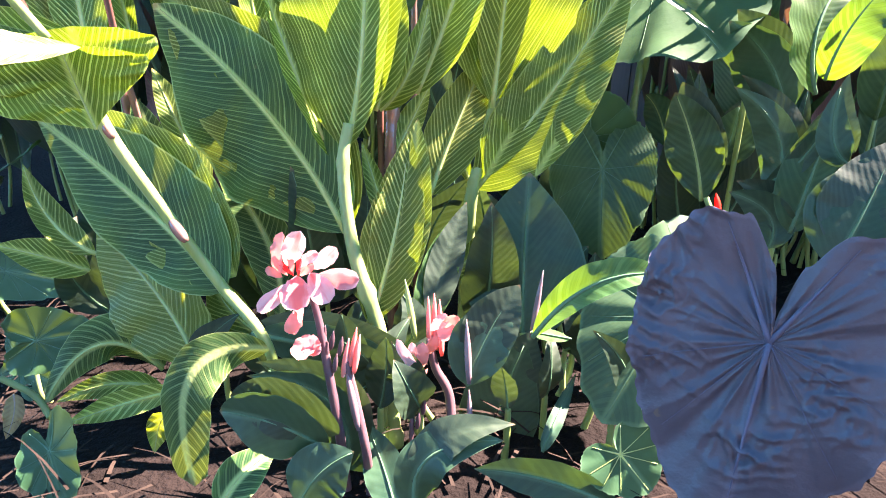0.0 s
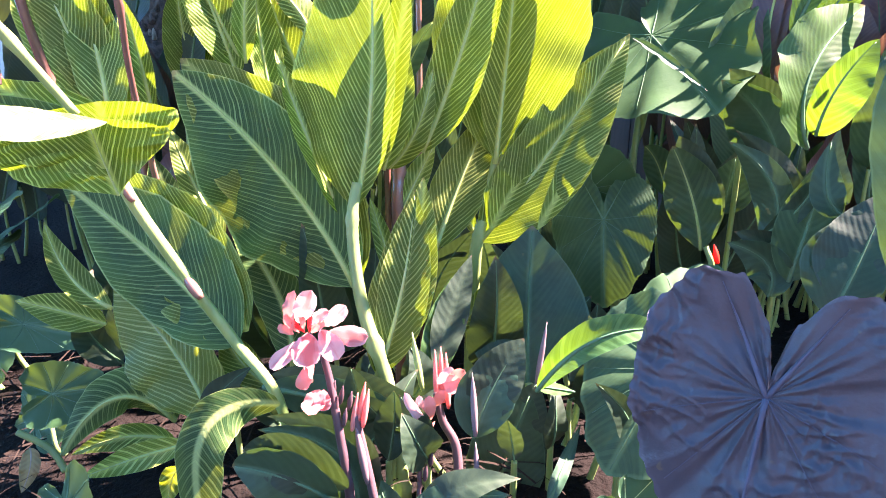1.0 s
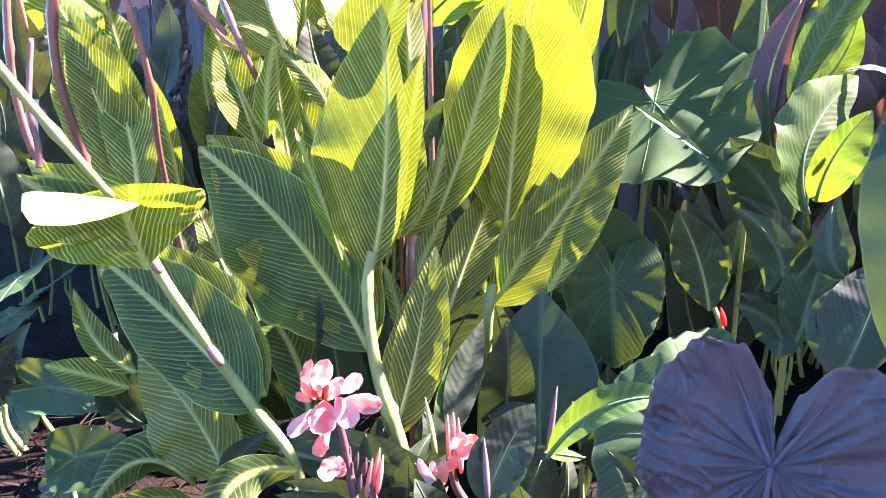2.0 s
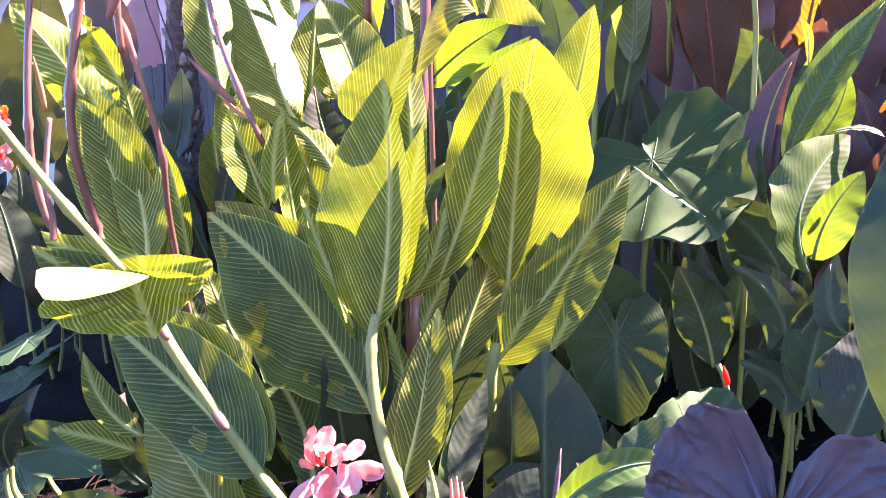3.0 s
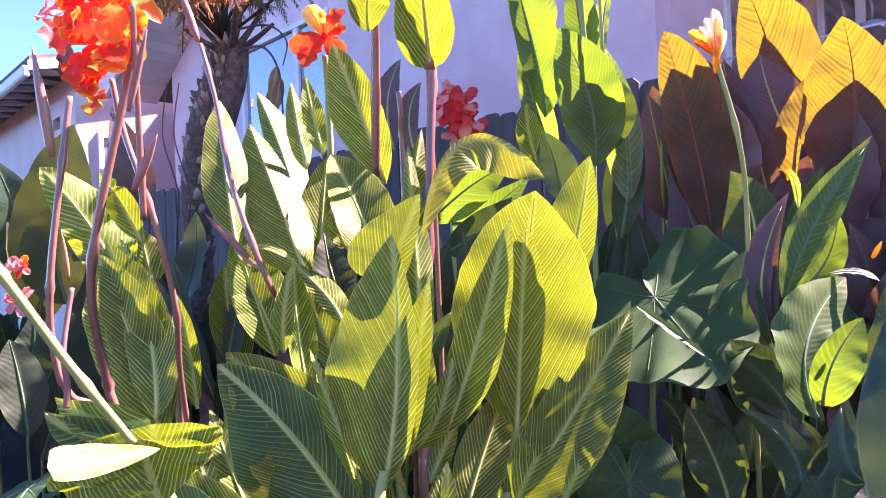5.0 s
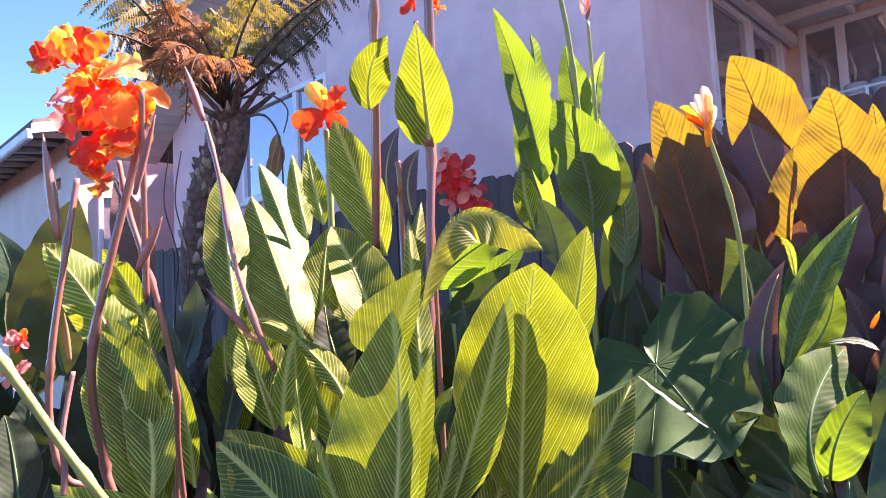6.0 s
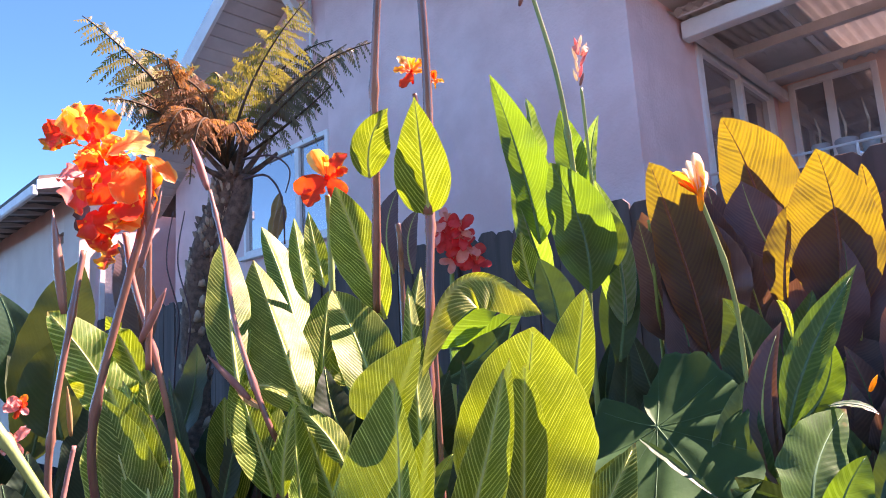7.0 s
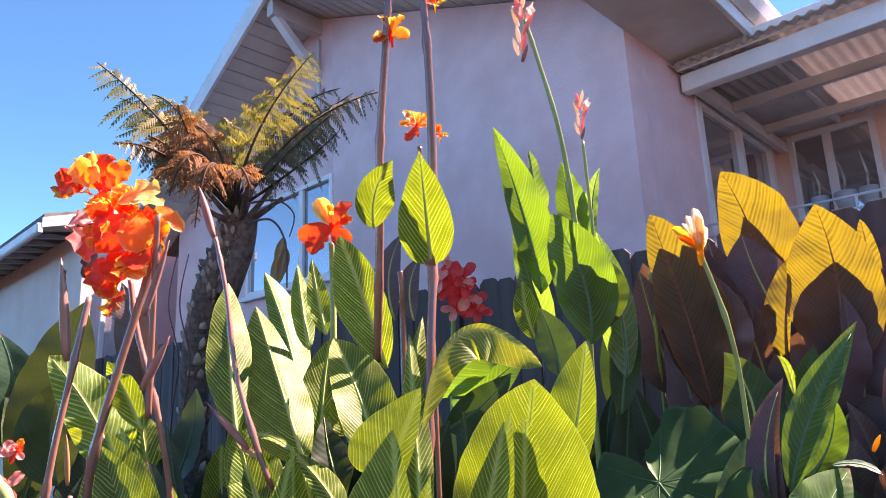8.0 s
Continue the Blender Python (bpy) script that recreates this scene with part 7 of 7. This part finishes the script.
canna_fence = thing("canna_plant", (0.35, 2.3, 0), "tall green canna with narrow rolled leaves and pale blooms", "canna plant", "dark green cannas")
stem(canna_fence, ((0.465, 2.257, -0.01), (0.463, 2.237, 1.057), (0.453, 2.149, 1.447), (0.413, 2.047, 1.897), (0.379, 1.995, 2.122), (0.324, 1.946, 2.335), (0.284, 1.913, 2.477)), 0.0110, 0.0070, "stem", nodes=5)
stem(canna_fence, ((0.492, 2.111, 1.621), (0.483, 2.072, 1.796), (0.467, 2.014, 2.05)), 0.0072, 0.0052, "stem", nodes=3)
spear(canna_fence, (0.461, 1.986, 2.176), (0.449, 1.966, 2.215), 0.0080, "salmon")
spear(canna_fence, (0.468, 1.984, 2.185), (0.474, 1.965, 2.223), 0.0080, "cream")
spear(canna_fence, (0.471, 1.991, 2.156), (0.493, 1.972, 2.195), 0.0080, "cream")
spear(canna_fence, (0.458, 1.994, 2.141), (0.439, 1.974, 2.181), 0.0080, "cream")
spear(canna_fence, (0.468, 1.998, 2.122), (0.488, 1.98, 2.161), 0.0080, "salmon")
spear(canna_fence, (0.459, 2.002, 2.104), (0.449, 1.982, 2.144), 0.0080, "cream")
spear(canna_fence, (0.463, 2.006, 2.085), (0.473, 1.988, 2.124), 0.0080, "salmon")
spear(canna_fence, (0.455, 2.009, 2.073), (0.44, 1.989, 2.113), 0.0080, "cream")
spear(canna_fence, (0.463, 2.013, 2.057), (0.476, 1.994, 2.096), 0.0080, "sheath")
spear(canna_fence, (0.463, 1.99, 2.16), (0.461, 1.97, 2.199), 0.0080, "salmon")
spear(canna_fence, (0.471, 1.995, 2.135), (0.496, 1.977, 2.173), 0.0080, "salmon")
petal(canna_fence, (0.472, 1.981, 2.155), (0.493, 1.967, 2.175), (0, -1, 0.25), 0.024, "cream", 319, wave=0.3)
petal(canna_fence, (0.47, 1.981, 2.155), (0.486, 1.969, 2.163), (0, -1, 0.25), 0.024, "salmon", 320, wave=0.3)
petal(canna_fence, (0.458, 1.98, 2.156), (0.446, 1.963, 2.183), (0, -1, 0.25), 0.024, "salmon", 321, wave=0.3)
spear(canna_fence, (0.267, 1.907, 2.502), (0.251, 1.883, 2.56), 0.0115, "salmon")
spear(canna_fence, (0.276, 1.904, 2.515), (0.288, 1.882, 2.571), 0.0115, "cream")
spear(canna_fence, (0.281, 1.913, 2.475), (0.315, 1.892, 2.53), 0.0115, "cream")
spear(canna_fence, (0.262, 1.918, 2.453), (0.237, 1.894, 2.511), 0.0115, "cream")
spear(canna_fence, (0.277, 1.924, 2.426), (0.307, 1.902, 2.481), 0.0115, "salmon")
spear(canna_fence, (0.263, 1.93, 2.399), (0.252, 1.906, 2.457), 0.0115, "cream")
spear(canna_fence, (0.27, 1.936, 2.372), (0.286, 1.914, 2.429), 0.0115, "salmon")
spear(canna_fence, (0.258, 1.94, 2.355), (0.238, 1.916, 2.413), 0.0115, "cream")
spear(canna_fence, (0.269, 1.945, 2.332), (0.29, 1.923, 2.388), 0.0115, "sheath")
spear(canna_fence, (0.27, 1.912, 2.48), (0.268, 1.889, 2.537), 0.0115, "salmon")
spear(canna_fence, (0.281, 1.92, 2.443), (0.319, 1.899, 2.499), 0.0115, "salmon")
petal(canna_fence, (0.284, 1.904, 2.473), (0.317, 1.888, 2.502), (0, -1, 0.25), 0.034, "cream", 322, wave=0.3)
petal(canna_fence, (0.282, 1.903, 2.474), (0.307, 1.891, 2.485), (0, -1, 0.25), 0.034, "salmon", 323, wave=0.3)
petal(canna_fence, (0.264, 1.903, 2.474), (0.249, 1.883, 2.514), (0, -1, 0.25), 0.034, "salmon", 324, wave=0.3)
leaf(canna_fence, (0.307, 2.240, 1.548), (0.262, 2.180, 1.818), (0.161, 2.120, 2.168), (-0.100, -0.981, -0.167), 0.057, 0.100, "green", seed=325, fold=26, peak=0.46, wave=0.22, twist=25, rib="rib_dark")
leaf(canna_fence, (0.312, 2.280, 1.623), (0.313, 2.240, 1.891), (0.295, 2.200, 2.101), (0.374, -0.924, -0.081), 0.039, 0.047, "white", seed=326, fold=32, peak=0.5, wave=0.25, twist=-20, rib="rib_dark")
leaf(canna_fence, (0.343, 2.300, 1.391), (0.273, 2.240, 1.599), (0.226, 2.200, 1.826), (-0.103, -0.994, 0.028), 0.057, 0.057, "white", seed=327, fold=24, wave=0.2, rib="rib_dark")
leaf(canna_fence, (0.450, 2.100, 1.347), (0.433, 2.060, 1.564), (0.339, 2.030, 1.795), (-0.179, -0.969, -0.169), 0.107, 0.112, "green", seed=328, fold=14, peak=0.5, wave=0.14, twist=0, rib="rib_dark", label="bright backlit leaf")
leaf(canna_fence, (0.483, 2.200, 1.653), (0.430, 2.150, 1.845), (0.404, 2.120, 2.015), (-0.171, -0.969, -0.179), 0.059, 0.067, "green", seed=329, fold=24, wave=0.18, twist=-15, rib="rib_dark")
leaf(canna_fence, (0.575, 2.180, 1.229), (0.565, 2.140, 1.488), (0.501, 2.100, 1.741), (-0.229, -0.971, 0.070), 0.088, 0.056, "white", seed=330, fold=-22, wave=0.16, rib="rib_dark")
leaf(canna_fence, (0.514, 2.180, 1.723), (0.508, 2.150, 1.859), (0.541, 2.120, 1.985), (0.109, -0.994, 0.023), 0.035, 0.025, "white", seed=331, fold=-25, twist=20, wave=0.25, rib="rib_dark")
leaf(canna_fence, (0.277, 2.260, 1.382), (0.246, 2.240, 1.495), (0.239, 2.220, 1.597), (-0.091, -0.987, -0.131), 0.049, 0.053, "striped", seed=332, fold=22)
leaf(canna_fence, (0.562, 2.260, 1.105), (0.592, 2.220, 1.312), (0.623, 2.200, 1.521), (-0.233, -0.971, -0.055), 0.059, 0.054, "teal", seed=333, fold=18, rib="rib_dark")
leaf(canna_fence, (0.353, 2.220, 1.244), (0.331, 2.210, 1.374), (0.292, 2.200, 1.491), (-0.128, -0.988, -0.082), 0.067, 0.073, "teal", seed=336, fold=16, rib="rib_dark")
leaf(canna_fence, (0.62, 2.45, 1.039), (0.587, 2.402, 1.253), (0.577, 2.354, 1.465), (-0.201, -0.951, -0.236), 0.061, 0.065, "teal", seed=337, rib="rib_dark")

banana_back = thing("banana_plant", (-1.6, 2.3, 0), "broad olive banana leaves in shade against the wall", "banana plant")
leaf(banana_back, (-1.572, 2.215, 0.872), (-1.431, 2.129, 1.275), (-1.316, 2.066, 1.572), (0.45, -0.826, -0.34), 0.132, 0.120, "olive", seed=338, fold=8, rib="rib_dark")
leaf(banana_back, (-1.672, 2.272, 1.063), (-1.641, 2.228, 1.265), (-1.691, 2.176, 1.49), (0.591, -0.792, -0.152), 0.104, 0.104, "teal", seed=339, rib="rib_dark")
leaf(banana_back, (-1.384, 2.1, 0.956), (-1.394, 2.058, 1.143), (-1.347, 2.022, 1.308), (0.52, -0.821, -0.236), 0.114, 0.095, "olive", seed=340, rib="rib_dark")
leaf(banana_back, (-1.285, 2.447, 1.249), (-1.296, 2.398, 1.47), (-1.34, 2.346, 1.692), (0.467, -0.873, -0.14), 0.077, 0.077, "purple", seed=341, rib="rib_bronze")
leaf(banana_back, (-1.513, 2.223, 0.933), (-1.589, 2.229, 1.143), (-1.662, 2.237, 1.417), (0.516, -0.837, 0.183), 0.083, 0.125, "olive", seed=342, rib="rib_dark")
leaf(banana_back, (-1.271, 1.72, 0.601), (-1.298, 1.726, 0.766), (-1.326, 1.729, 0.883), (0.582, -0.801, 0.142), 0.066, 0.066, "dusk", seed=343, rib="rib_dark")
leaf(banana_back, (-1.402, 1.82, 0.752), (-1.33, 1.827, 0.819), (-1.325, 1.833, 0.957), (0.515, -0.846, -0.14), 0.069, 0.069, "dusk", seed=344, rib="rib_dark")
flower(banana_back, (-1.368, 1.832, 0.985), 0.104, ('flame', 'salmon'), 345, n=6)
flower(banana_back, (-1.302, 1.765, 1.09), 0.082, ('flame', 'salmon'), 346, n=6)


# ---- tree fern ----

tree_fern = thing("tree_fern", (-1.3, 3.2, 0), "tree fern with a shaggy dark trunk and half-dry fronds", "tree fern")
stem(tree_fern, ((-1.516, 3.501, -0.01), (-1.499, 3.481, 0.723), (-1.442, 3.331, 1.402), (-1.363, 3.254, 1.754), (-1.243, 3.199, 2.016), (-1.159, 3.166, 2.175)), 0.0789, 0.0728, "trunk", name="trunk", sides=14)
stem(tree_fern, ((-1.248, 3.233, 1.776), (-1.142, 3.174, 2.005), (-1.101, 3.13, 2.162)), 0.0662, 0.0481, "trunk", name="limb", sides=12)
fern_stubs(tree_fern)
CROWN = (-1.19, 3.14, 2.20)
for seed, mat, half, mid, tip, more in (
        (347, "frond", 0.21, (-1.504, 2.95, 2.645), (-1.79, 2.80, 2.930), {"pairs": 24, "dead": 0.02, "open_end": 0.5}),
        (362, "frond_dark", 0.17, (-1.470, 3.02, 2.600), (-1.740, 2.95, 2.800), {"pairs": 22}),
        (348, "frond_dark", 0.17, (-1.434, 2.90, 2.430), (-1.62, 2.70, 2.440), {"dead": 0.2}),
        (349, "frond", 0.27, (-1.030, 3.10, 2.670), (-0.730, 3.05, 3.060), {"pairs": 26, "dead": 0.02, "open_end": 0.5}),
        (350, "frond_dark", 0.20, (-0.800, 3.00, 2.570), (-0.365, 2.90, 2.725), {"pairs": 26, "dead": 0.02, "open_end": 0.5}),
        (351, "frond_dark", 0.17, (-0.797, 2.95, 2.360), (-0.560, 2.85, 2.500), {"dead": 0.45}),
        (352, "frond_dry", 0.15, (-1.330, 2.92, 2.520), (-1.380, 2.85, 2.700), {}),
        (353, "frond_dark", 0.22, (-0.960, 3.25, 2.740), (-0.640, 3.30, 2.960), {}),
        (354, "frond", 0.15, (-1.249, 3.25, 2.650), (-1.330, 3.30, 2.820), {}),
        (355, "frond_dry", 0.13, (-1.247, 2.80, 2.400), (-1.331, 2.70, 2.160), {"pairs": 22}),
        (356, "frond_dry", 0.13, (-1.155, 2.75, 2.330), (-1.204, 2.70, 2.000), {"pairs": 22, "dead": 0.2}),
        (357, "frond_dry", 0.13, (-1.322, 2.85, 2.350), (-1.435, 2.70, 2.200), {"pairs": 22}),
        (358, "frond_dry", 0.12, (-1.300, 2.95, 2.480), (-1.500, 2.90, 2.440), {"pairs": 20}),
        (359, "frond_dry", 0.12, (-1.060, 2.85, 2.330), (-0.960, 2.75, 2.180), {"pairs": 20, "dead": 0.4}),
        (360, "frond_dark", 0.15, (-1.480, 3.05, 2.500), (-1.700, 3.00, 2.480), {"dead": 0.15}),
        (361, "frond_dry", 0.12, (-1.260, 2.98, 2.560), (-1.480, 2.92, 2.620), {"pairs": 20}),
        (363, "frond_dark", 0.20, (-0.900, 3.12, 2.560), (-0.520, 3.05, 2.800), {"pairs": 24}),
        (364, "frond", 0.18, (-1.440, 3.10, 2.700), (-1.620, 3.05, 2.860), {"pairs": 22}),
        (365, "frond_dry", 0.16, (-1.380, 2.98, 2.440), (-1.560, 2.90, 2.560), {"pairs": 22}),
        (366, "frond_dark", 0.17, (-0.900, 3.00, 2.420), (-0.600, 2.90, 2.620), {"pairs": 22, "dead": 0.2})):
    frond(tree_fern, CROWN, mid, tip, mat, seed, half, **more)
stem(tree_fern, ((-1.077, 3.057, 2.217), (-0.901, 2.965, 2.195), (-0.819, 2.984, 2.122), (-0.848, 3.008, 2.011)), 0.0063, 0.0029, "stem_dark", name="dead_stalk", sides=6)
stem(tree_fern, ((-1.083, 3.079, 2.117), (-0.935, 2.985, 2.099), (-0.87, 3.013, 1.984), (-0.873, 3.063, 1.76)), 0.0069, 0.0040, "stem_dark", name="dead_stalk", sides=6)
leaf(tree_fern, (-0.874, 3.007, 2.012), (-0.901, 3.024, 1.929), (-0.923, 3.045, 1.835), (0.256, -0.928, -0.271), 0.029, 0.026, "dry", seed=358, name="dead_leaf", rib="stub")
leaf(tree_fern, (-0.862, 3.02, 1.956), (-0.89, 3.037, 1.873), (-0.912, 3.058, 1.779), (0.249, -0.93, -0.27), 0.029, 0.026, "dry", seed=359, name="dead_leaf", rib="stub")
leaf(tree_fern, (-0.898, 3.024, 1.929), (-0.925, 3.042, 1.847), (-0.947, 3.063, 1.753), (0.256, -0.928, -0.271), 0.029, 0.026, "dry", seed=360, name="dead_leaf", rib="stub")
stem(tree_fern, ((-1.468, 3.112, -0.01), (-1.451, 3.092, 1.092), (-1.396, 3.022, 1.415), (-1.431, 2.96, 1.687), (-1.374, 2.907, 1.929)), 0.0055, 0.0028, "stem_dark", name="dead_stalk", sides=6)
stem(tree_fern, ((-1.413, 3.115, -0.01), (-1.396, 3.095, 1.09), (-1.34, 3.024, 1.413), (-1.376, 2.962, 1.685), (-1.319, 2.91, 1.927)), 0.0055, 0.0028, "stem_dark", name="dead_stalk", sides=6)


# ---- filler leaves added behind the clumps to shade them and darken the gaps ----
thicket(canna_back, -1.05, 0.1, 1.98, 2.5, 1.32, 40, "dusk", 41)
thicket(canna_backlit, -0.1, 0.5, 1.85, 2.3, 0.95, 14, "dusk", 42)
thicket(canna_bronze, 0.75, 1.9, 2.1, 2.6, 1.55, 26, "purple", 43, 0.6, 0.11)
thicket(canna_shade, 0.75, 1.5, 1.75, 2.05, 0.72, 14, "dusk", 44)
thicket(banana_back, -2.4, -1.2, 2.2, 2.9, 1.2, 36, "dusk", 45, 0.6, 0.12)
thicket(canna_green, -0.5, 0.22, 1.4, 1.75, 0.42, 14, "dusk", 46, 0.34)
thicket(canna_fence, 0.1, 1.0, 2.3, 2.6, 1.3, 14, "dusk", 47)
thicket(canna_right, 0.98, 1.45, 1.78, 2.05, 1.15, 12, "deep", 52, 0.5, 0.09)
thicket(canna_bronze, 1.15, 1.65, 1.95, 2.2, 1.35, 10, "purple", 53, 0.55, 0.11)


# ---- leaves added behind others, towards the sun, to shade them ----
leaf(canna_bronze, (0.968, 2.376, 1.188), (0.911, 2.329, 1.469), (0.823, 2.272, 1.786), (-0.301, -0.925, -0.233), 0.159, 0.168, "purple", seed=361, rib="rib_bronze")
leaf(canna_bronze, (1.253, 2.47, 1.401), (1.225, 2.431, 1.62), (1.162, 2.374, 1.865), (-0.392, -0.882, -0.26), 0.102, 0.093, "purple", seed=362, peak=0.4, rib="rib_bronze")
leaf(canna_bronze, (1.317, 2.157, 1.228), (1.336, 2.132, 1.434), (1.349, 2.104, 1.652), (-0.491, -0.868, -0.072), 0.146, 0.112, "purple", seed=363, peak=0.45, rib="rib_bronze")
leaf(canna_bronze, (1.543, 2.329, 1.249), (1.577, 2.276, 1.491), (1.629, 2.233, 1.692), (-0.533, -0.842, -0.081), 0.125, 0.125, "purple", seed=364)
leaf(canna_main, (-0.094, 1.386, 0.794), (-0.107, 1.436, 1.054), (-0.125, 1.529, 1.356), (0.077, -0.965, 0.25), 0.032, 0.038, "striped", seed=366, fold=-20, peak=0.5)
leaf(canna_main, (-0.131, 1.307, 0.648), (-0.102, 1.31, 0.781), (-0.088, 1.323, 0.929), (0.074, -0.996, 0.045), 0.074, 0.037, "striped", seed=367)


# placed so that the gaps between them shape the patches of sun
leaf(canna_main, (-0.163, 1.287, 0.653), (-0.215, 1.311, 0.822), (-0.258, 1.336, 0.992), (-0.20, -0.97, 0.10), 0.058, 0.030, "striped", seed=386, fold=3, peak=0.42, twist=0, wave=0.02, rib="")
leaf(canna_main, (-0.169, 1.281, 0.623), (-0.114, 1.299, 0.822), (-0.070, 1.319, 1.029), (-0.20, -0.97, 0.10), 0.080, 0.040, "striped", seed=387, fold=3, peak=0.36, twist=0, wave=0.02, rib="")
leaf(canna_main, (-0.172, 1.332, 1.012), (-0.130, 1.338, 1.115), (-0.086, 1.344, 1.216), (-0.20, -0.97, 0.10), 0.105, 0.040, "striped", seed=391, fold=3, peak=0.26, power=1.2, twist=0, wave=0.02, rib="")
leaf(canna_backlit, (0.105, 1.480, 0.470), (0.235, 1.532, 0.685), (0.391, 1.590, 0.895), (-0.103, -0.957, 0.27), 0.070, 0.052, "striped", seed=389, fold=10, peak=0.45, twist=0, wave=0.05, rib="")
leaf(canna_backlit, (0.213, 1.450, 0.479), (0.312, 1.501, 0.643), (0.403, 1.552, 0.807), (-0.103, -0.957, 0.27), 0.034, 0.040, "striped", seed=390, fold=4, peak=0.5, twist=0, wave=0.05, rib="")
shading_leaf(328, 0.05, "deep", 1.0, 0.0, 0.62)
shading_leaf(310, 0.05, "purple", 1.2, 0.0, 0.72)
shading_leaf(311, 0.04, "purple", 1.15)
shading_leaf(293, 0.03, "purple", 1.2)
for front, gap, wide in ((101, 0.032, 0.97), (145, 0.035, 0.97), (147, 0.03, 0.97), (104, 0.03, 0.95), (107, 0.03, 0.9), (139, 0.035, 0.85), (161, 0.03, 1.0), (290, 0.03, 0.7)):
    shading_leaf(front, gap, wide=wide)
# dark backing leaves added to keep the sun off low growth
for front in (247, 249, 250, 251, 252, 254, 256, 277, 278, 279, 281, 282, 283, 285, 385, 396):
    shading_leaf(front, 0.03, "dusk", 0.9)


# ---- low filler leaves over the soil, shade put into their colour ----
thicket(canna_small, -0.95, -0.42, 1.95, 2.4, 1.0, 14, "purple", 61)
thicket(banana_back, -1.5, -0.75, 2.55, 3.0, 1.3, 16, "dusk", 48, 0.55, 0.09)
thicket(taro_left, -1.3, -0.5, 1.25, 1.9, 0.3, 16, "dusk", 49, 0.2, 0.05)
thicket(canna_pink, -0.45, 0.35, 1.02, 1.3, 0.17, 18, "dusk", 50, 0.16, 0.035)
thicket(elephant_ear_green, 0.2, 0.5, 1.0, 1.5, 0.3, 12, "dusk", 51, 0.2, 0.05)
stem(tree_fern, ((-1.158, 3.157, 2.126), (-1.235, 3.095, 2.209), (-1.308, 3.028, 2.314)), 0.0209, 0.0089, "trunk", name="frond_base", sides=7)
stem(tree_fern, ((-1.158, 3.157, 2.126), (-1.206, 3.138, 2.251), (-1.253, 3.113, 2.402)), 0.0212, 0.0091, "trunk", name="frond_base", sides=7)
stem(tree_fern, ((-1.158, 3.157, 2.126), (-1.177, 3.183, 2.279), (-1.195, 3.204, 2.462)), 0.0215, 0.0092, "trunk", name="frond_base", sides=7)
stem(tree_fern, ((-1.158, 3.157, 2.126), (-1.091, 3.093, 2.239), (-1.025, 3.024, 2.373)), 0.0209, 0.0089, "trunk", name="frond_base", sides=7)
stem(tree_fern, ((-1.158, 3.157, 2.126), (-1.04, 3.1, 2.215), (-0.924, 3.037, 2.326)), 0.0209, 0.0089, "trunk", name="frond_base", sides=7)
stem(tree_fern, ((-1.158, 3.157, 2.126), (-1.043, 3.157, 2.185), (-0.926, 3.153, 2.269)), 0.0212, 0.0091, "trunk", name="frond_base", sides=7)
stem(tree_fern, ((-1.158, 3.157, 2.126), (-1.233, 3.056, 2.152), (-1.302, 2.952, 2.198)), 0.0206, 0.0088, "trunk", name="frond_base", sides=7)
stem(tree_fern, ((-1.158, 3.157, 2.126), (-1.082, 3.002, 2.189), (-1.007, 2.843, 2.265)), 0.0203, 0.0087, "trunk", name="frond_base", sides=7)


# ---- small leaf pieces added to catch the sun as white patches ----
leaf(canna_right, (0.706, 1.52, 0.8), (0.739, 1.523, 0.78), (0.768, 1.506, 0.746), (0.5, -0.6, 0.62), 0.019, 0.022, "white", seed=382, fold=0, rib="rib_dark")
leaf(canna_green, (0.225, 0.993, 0.312), (0.175, 0.96, 0.338), (0.147, 0.944, 0.35), (0.5, -0.6, 0.62), 0.011, 0.011, "green", seed=383, fold=0, rib="rib_dark")


# ---- dry litter on the soil ----
lb = bmesh.new()
rngl = random.Random(77)
for k in range(900):
    x, y = rngl.uniform(-1.4, 1.1), rngl.uniform(0.55, 2.3)
    z = ground_height(x, y) + rngl.uniform(0.004, 0.05)
    a = rngl.uniform(0, 6.2832)
    ln, w = rngl.uniform(0.05, 0.22), rngl.uniform(0.0014, 0.0045)
    d = Vector((math.cos(a), math.sin(a), rngl.uniform(-0.15, 0.25)))
    s = Vector((-math.sin(a), math.cos(a), rngl.uniform(-0.4, 0.4))) * w
    pts = [Vector((x, y, z)) + d * (ln * f) + Vector((0, 0, 0.1 * ln * math.sin(3.1 * f))) for f in (0, 0.33, 0.66, 1)]
    rows = [(lb.verts.new(p - s * (1 - 0.7 * i / 3)), lb.verts.new(p + s * (1 - 0.7 * i / 3))) for i, p in enumerate(pts)]
    for r0, r1 in zip(rows, rows[1:]):
        lb.faces.new((r0[0], r0[1], r1[1], r1[0]))
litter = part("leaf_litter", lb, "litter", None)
tagged(litter, "dry brown straw and leaf litter on the soil", "leaf litter", kind="stuff")
